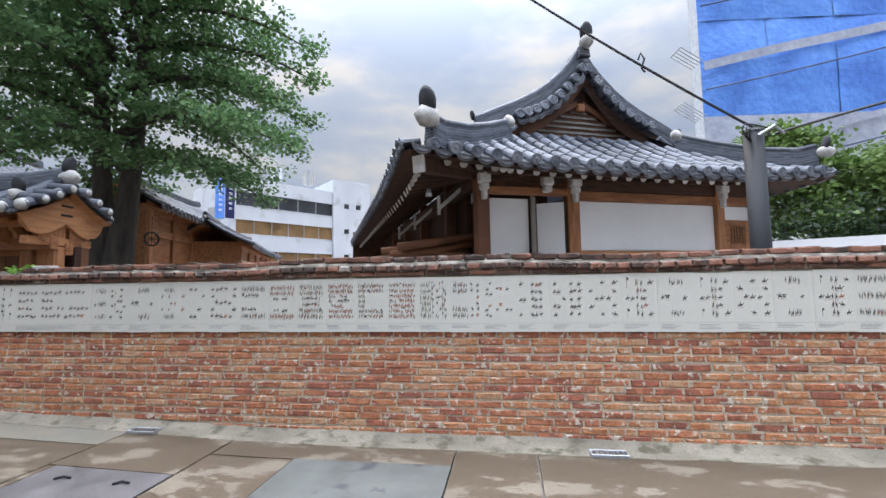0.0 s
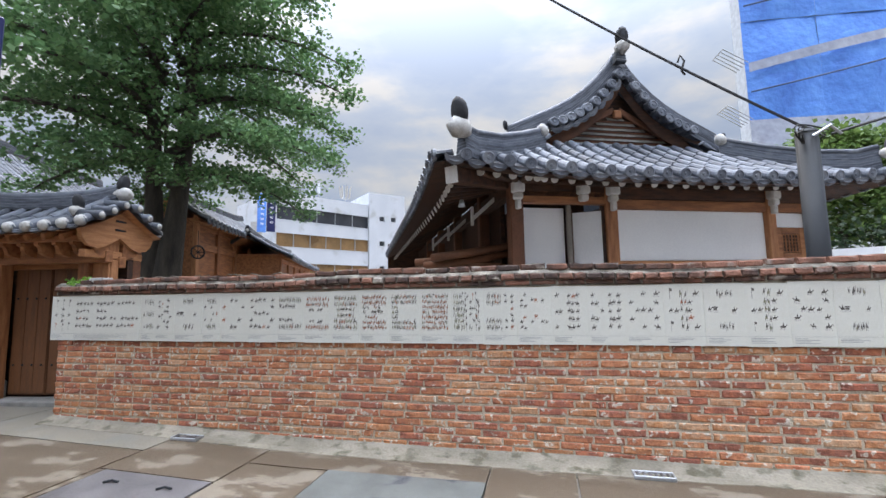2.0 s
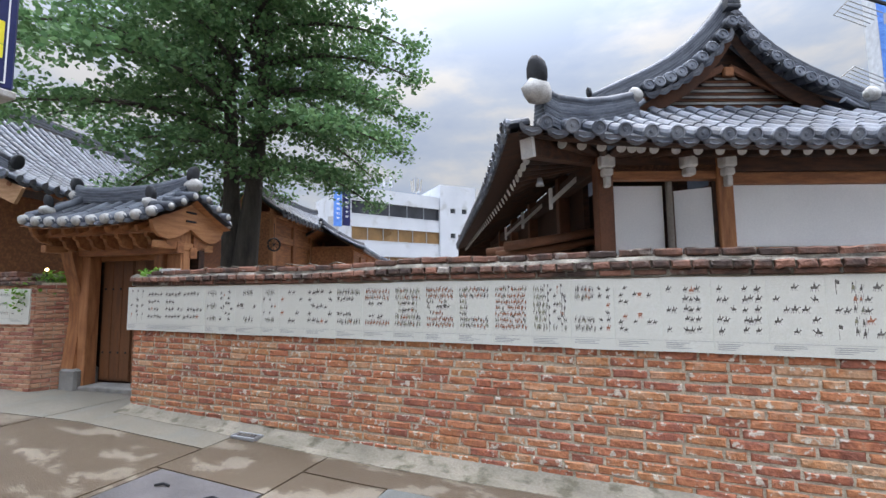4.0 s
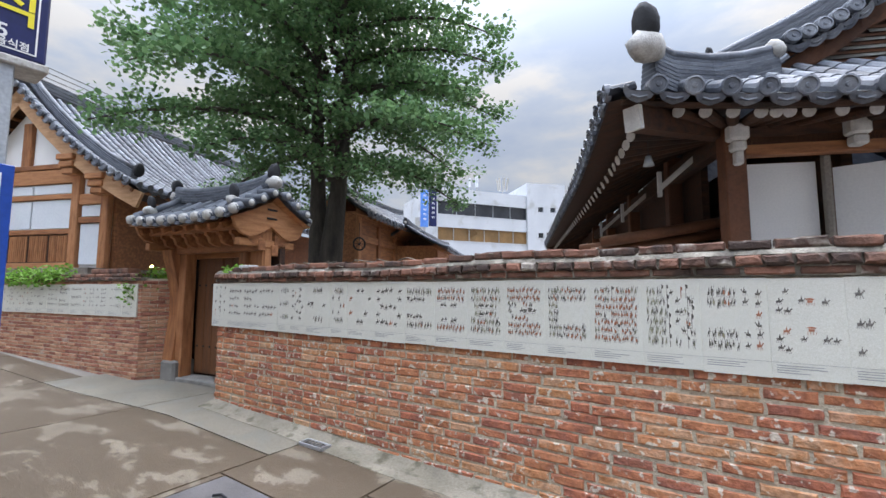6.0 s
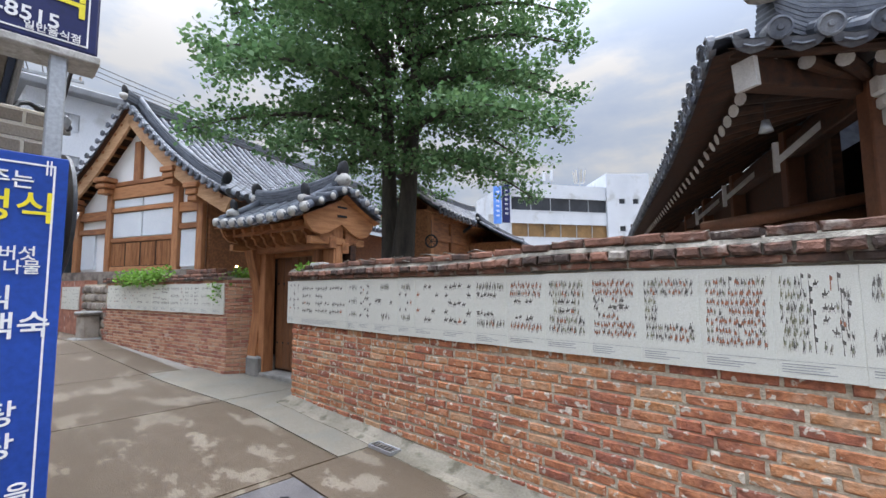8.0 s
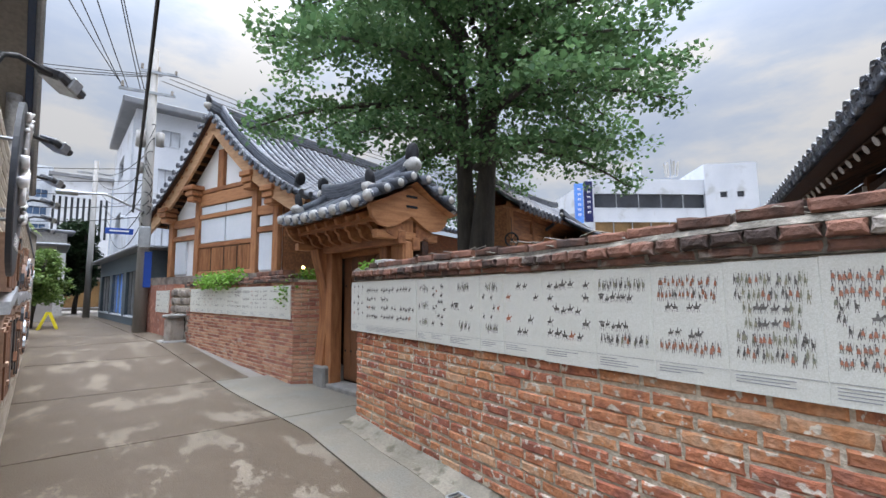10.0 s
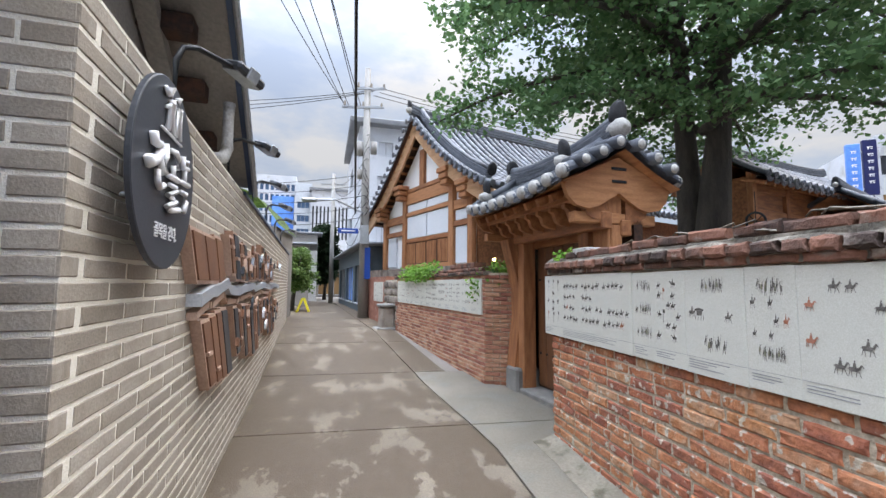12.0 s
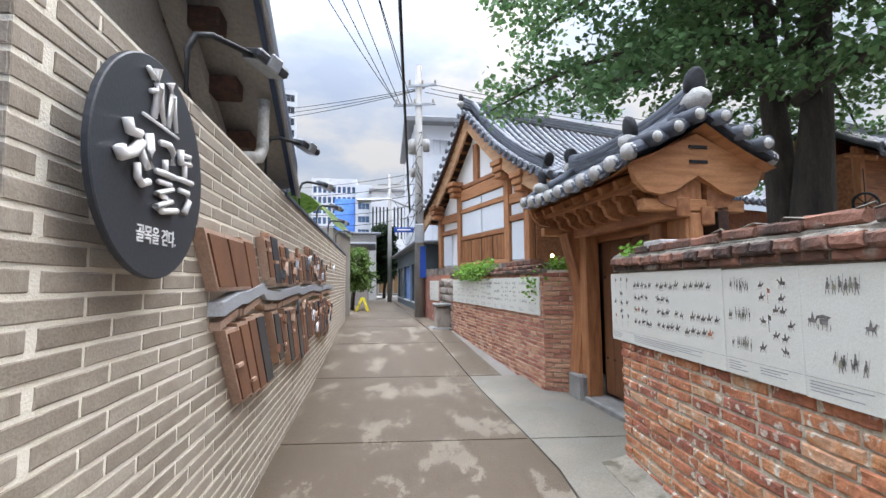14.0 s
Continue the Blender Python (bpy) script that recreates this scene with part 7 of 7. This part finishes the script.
def join_pieces(name, meshes, mats, mat, parent):
    """Copies of the meshes at the given poses, joined into one part."""
    vs, fs, base = [], [], 0
    data = []
    for me in meshes:
        co = np.empty(len(me.vertices) * 3)
        me.vertices.foreach_get("co", co)
        data.append((co.reshape(-1, 3), [tuple(p.vertices) for p in me.polygons]))
    for i, m in enumerate(mats):
        co, fc = data[i % len(data)]
        a = np.array(m)
        vs.append(co @ a[:3, :3].T + a[:3, 3])
        fs += [tuple(q + base for q in f) for f in fc]
        base += len(co)
    ob = piece(name, pydata(name, np.concatenate(vs).tolist(), fs, mat), parent)
    return tagged(ob, kind="stuff")


rb = random.Random(77)
VAR = [brick_mesh("brick", 0.234, 0.057, 0.05, M_BRICK, k, 0.007) for k in range(10)]
near, rest = [], []
PITCH, COURSE, Z0 = 0.247, 0.0695, -0.062
for c in range(14):
    z = Z0 + COURSE * (c + 0.5)
    x = W1A + (0.0 if c % 2 else -PITCH / 2) + rb.uniform(-0.015, 0.015)
    while x < W1B - 0.1:
        L = PITCH * rb.uniform(0.94, 1.06)
        if rb.random() < 0.04:
            L *= 0.55
        x0 = max(x, W1A)
        if x + L - x0 > 0.05:
            m = Matrix.Translation(((x0 + x + L) / 2, 3.50 + rb.uniform(-0.004, 0.004), z + rb.uniform(-0.003, 0.003) + 0.006 * math.sin(x * 0.9 + c))) @ Matrix.Rotation(rb.uniform(-0.012, 0.012), 4, 'Y') @ Matrix.Diagonal(((x + L - x0 - 0.016) / 0.234, 1, rb.uniform(0.92, 1.02), 1))
            (near if -1.9 < x < 3.0 else rest).append(m)
        x += L
for i, m in enumerate(near):
    piece("brick", rb.choice(VAR), wall_1, m)
# the wall's end face towards the gate
for c in range(20):
    for k in range(2):
        rest.append(Matrix.Translation((W1A, 3.57 + 0.125 * k + (0.06 if c % 2 else 0), Z0 + COURSE * (c + 0.5))) @ Matrix.Rotation(radians(-90), 4, 'Z') @ Matrix.Diagonal((0.112 / 0.234, 1, 1, 1)))
join_pieces("brickwork", VAR, rest, M_BRICK_JOIN, wall_1)

# coping: a dark course, a tilted header course, mortar, and bricks laid flat on top
CV = [brick_mesh("coping_brick", 0.234, 0.05, 0.20, M_COPE, 100 + k, 0.009) for k in range(6)]
HV_ = [brick_mesh("header_brick", 0.112, 0.052, 0.20, M_COPE, 120 + k, 0.010) for k in range(6)]
cop = tagged(new("coping", mesh_of("coping", box(NB(), W1A - 0.03, W1B, 3.475, 3.77, 1.428, 1.545), M_CAPMORTAR)), "dark weathered brick coping of the boundary wall", "trim", kind="structure")


def cap_line(x):
    return 0.012 * math.sin(x * 1.3) + 0.008 * math.sin(x * 3.1 + 1) + 0.012 * min(1.0, max(0.0, (x + 3.4) / 3))


x = W1A - 0.02
while x < W1B:
    L = 0.236 * rb.uniform(0.9, 1.08)
    piece("coping_brick", rb.choice(CV), cop, Matrix.Translation((x + L / 2, 3.468 + rb.uniform(-0.005, 0.004), 1.447 + cap_line(x) * 0.4)) @ Matrix.Diagonal(((L - 0.014) / 0.234, 1, 0.8, 1)))
    x += L
x = W1A - 0.04
while x < W1B:
    L = 0.121 * rb.uniform(0.9, 1.12)
    piece("header_brick", rb.choice(HV_), cop, Matrix.Translation((x + L / 2, 3.445 + rb.uniform(-0.008, 0.006), 1.496 + cap_line(x) * 0.7)) @ Matrix.Rotation(radians(-9 + rb.uniform(-4, 4)), 4, 'X') @ Matrix.Rotation(rb.uniform(-0.05, 0.05), 4, 'Y') @ Matrix.Diagonal(((L - 0.013) / 0.112, 1, 1, 1)))
    x += L
bm = NB()
prev = None
for k in range(126):
    xx = W1A - 0.04 + k * 0.1
    cz = cap_line(xx)
    w = rb.uniform(-0.006, 0.006)
    ring = [bm.verts.new((xx, 3.462 + w, 1.518 + cz)), bm.verts.new((xx, 3.484 + w, 1.540 + cz + rb.uniform(0, 0.006))), bm.verts.new((xx, 3.53, 1.562 + cz)), bm.verts.new((xx, 3.70, 1.565 + cz)), bm.verts.new((xx, 3.78, 1.525 + cz)), bm.verts.new((xx, 3.78, 1.50))]
    if prev:
        for q in range(5):
            bm.faces.new((prev[q], ring[q], ring[q + 1], prev[q + 1]))
    prev = ring
bmesh.ops.recalc_face_normals(bm, faces=bm.faces[:])
ob = new("cap_mortar", mesh_of("cap_mortar", bm, M_CAPMORTAR))
ob.parent = cop
x = W1A + 0.28
k = 0
while x < W1B:
    L = 0.228 * rb.uniform(0.85, 1.15)
    if k == 1:
        L = 0.2
    me = rb.choice(CV)
    ob = piece("coping_brick", me, cop, Matrix.Translation((x + L / 2, 3.486 + rb.uniform(-0.010, 0.010), 1.575 + cap_line(x) + rb.uniform(-0.004, 0.004))) @ Matrix.Rotation(rb.uniform(-0.03, 0.03), 4, 'Z') @ Matrix.Rotation(rb.uniform(-0.03, 0.03), 4, 'Y') @ Matrix.Diagonal(((L - 0.016) / 0.234, 0.9, 1.05, 1)))
    x += L
    k += 1
bm = NB()
box(bm, -2.98, -2.78, 3.49, 3.62, 1.575, 1.625, 0.006)
solid("loose_block", bm, M_PLASTERED, "pale loose block lying on the coping", "brick")

# slim bricks of the west wall, its pillar return included
SV = [brick_mesh("slim_brick", 0.20, 0.048, 0.05, M_SLIM, 200 + k, 0.006) for k in range(8)]
near2, rest2 = [], []
for c in range(26):
    z = -0.05 + 0.0585 * (c + 0.5)
    if 0.99 < z < 1.36:
        cover = True
    else:
        cover = False
    x = -0.0
    first = True
    while x > -4.75:
        L = 0.208 * rb.uniform(0.93, 1.07) * (0.55 if first and c % 2 else 1)
        first = False
        m = Matrix.Translation((x - L / 2, rb.uniform(-0.004, 0.004), z + rb.uniform(-0.002, 0.002))) @ Matrix.Rotation(rb.uniform(-0.01, 0.01), 4, 'Y') @ Matrix.Diagonal(((L - 0.010) / 0.20, 1, 1, 1))
        if not cover or x > -0.1:
            (near2 if x > -2.6 else rest2).append(m)
        x -= L
    for k in range(3):
        L = 0.205
        y = (0.0 if c % 2 else -0.1) + L * k
        d0, d1 = max(y, 0.0), min(y + L, 0.44)
        if d1 - d0 > 0.03:
            q = (d0 + d1) / 2
            rest2.append(Matrix.Translation((0.573 * q + 0.003, 0.819 * q, z)) @ Matrix.Rotation(radians(55), 4, 'Z') @ Matrix.Diagonal(((d1 - d0 - 0.010) / 0.20, 1, 1, 1)))
for m in near2[:300]:
    piece("slim_brick", rb.choice(SV), wall_2, m)
M_SLIM_JOIN = material("slim_red_brick_far", [(0.25, 0.105, 0.068), (0.38, 0.17, 0.108), (0.47, 0.25, 0.17)], 0.9, 8, 80, 0.5, 0.5, 0.02, island=True, stain=((0.45, 0.36, 0.30), 7, 0.6, 0.75))
join_pieces("slim_brickwork", SV, rest2 + near2[300:], M_SLIM_JOIN, wall_2)
cop2 = tagged(new("coping_west", mesh_of("coping_west", box(NB(), -4.78, 0.02, -0.03, 0.33, 1.47, 1.52), M_CAPMORTAR)), "dark brick coping of the west wall", "trim", kind="structure")
cop2.matrix_world = W2
x = 0.02
while x > -4.75:
    L = 0.22 * rb.uniform(0.9, 1.1)
    for z, y in ((1.50, -0.035), (1.555, 0.0)):
        piece("coping_brick", rb.choice(CV), cop2, Matrix.Translation((x - L / 2 - (0.1 if z > 1.53 else 0), y, z)) @ Matrix.Diagonal(((L - 0.012) / 0.234, 1.3, 0.95, 1)))
    x -= L
for k in range(4):
    piece("coping_brick", rb.choice(CV), cop2, Matrix.Translation((-0.55 - 0.24 * k, 0.03, 1.625)) @ Matrix.Diagonal((1, 1, 1.5, 1)))

# taupe bricks of the south wall
GVm = [brick_mesh("taupe_brick", 0.286, 0.0525, 0.05, M_GREYBRICK, 300 + k, 0.0030, 0.0008) for k in range(8)]
near3, rest3 = [], []
for c in range(33):
    z = -0.07 + 0.067 * (c + 0.5)
    x, k = 0.0, 0
    while x < 11.4:
        L = 0.30 if not (k == 0 and c % 2) else 0.115
        gap = 0.026 if (k == 0 and c % 2) else 0.0135
        m = Matrix.Translation((x + (L - gap) / 2, rb.uniform(-0.001, 0.001), z + rb.uniform(-0.001, 0.001))) @ Matrix.Diagonal(((L - gap) / 0.288, 1, 1, 1))
        (near3 if x < 2.5 else rest3).append(m)
        x += L if not (k == 0 and c % 2) else L + 0.010
        k += 1
    y = 0.0
    while y < 3.9:
        L = 0.30 if not (y == 0.0 and c % 2 == 0) else 0.13
        rest3.append(Matrix.Translation((0.0, y + L / 2, z)) @ Matrix.Rotation(radians(-90), 4, 'Z') @ Matrix.Diagonal(((L - 0.012) / 0.288, 1, 1, 1)))
        y += L
for m in near3[:300]:
    piece("taupe_brick", rb.choice(GVm), wall_3, m)
join_pieces("taupe_brickwork", GVm, rest3 + near3[300:], M_GREYBRICK_JOIN, wall_3)
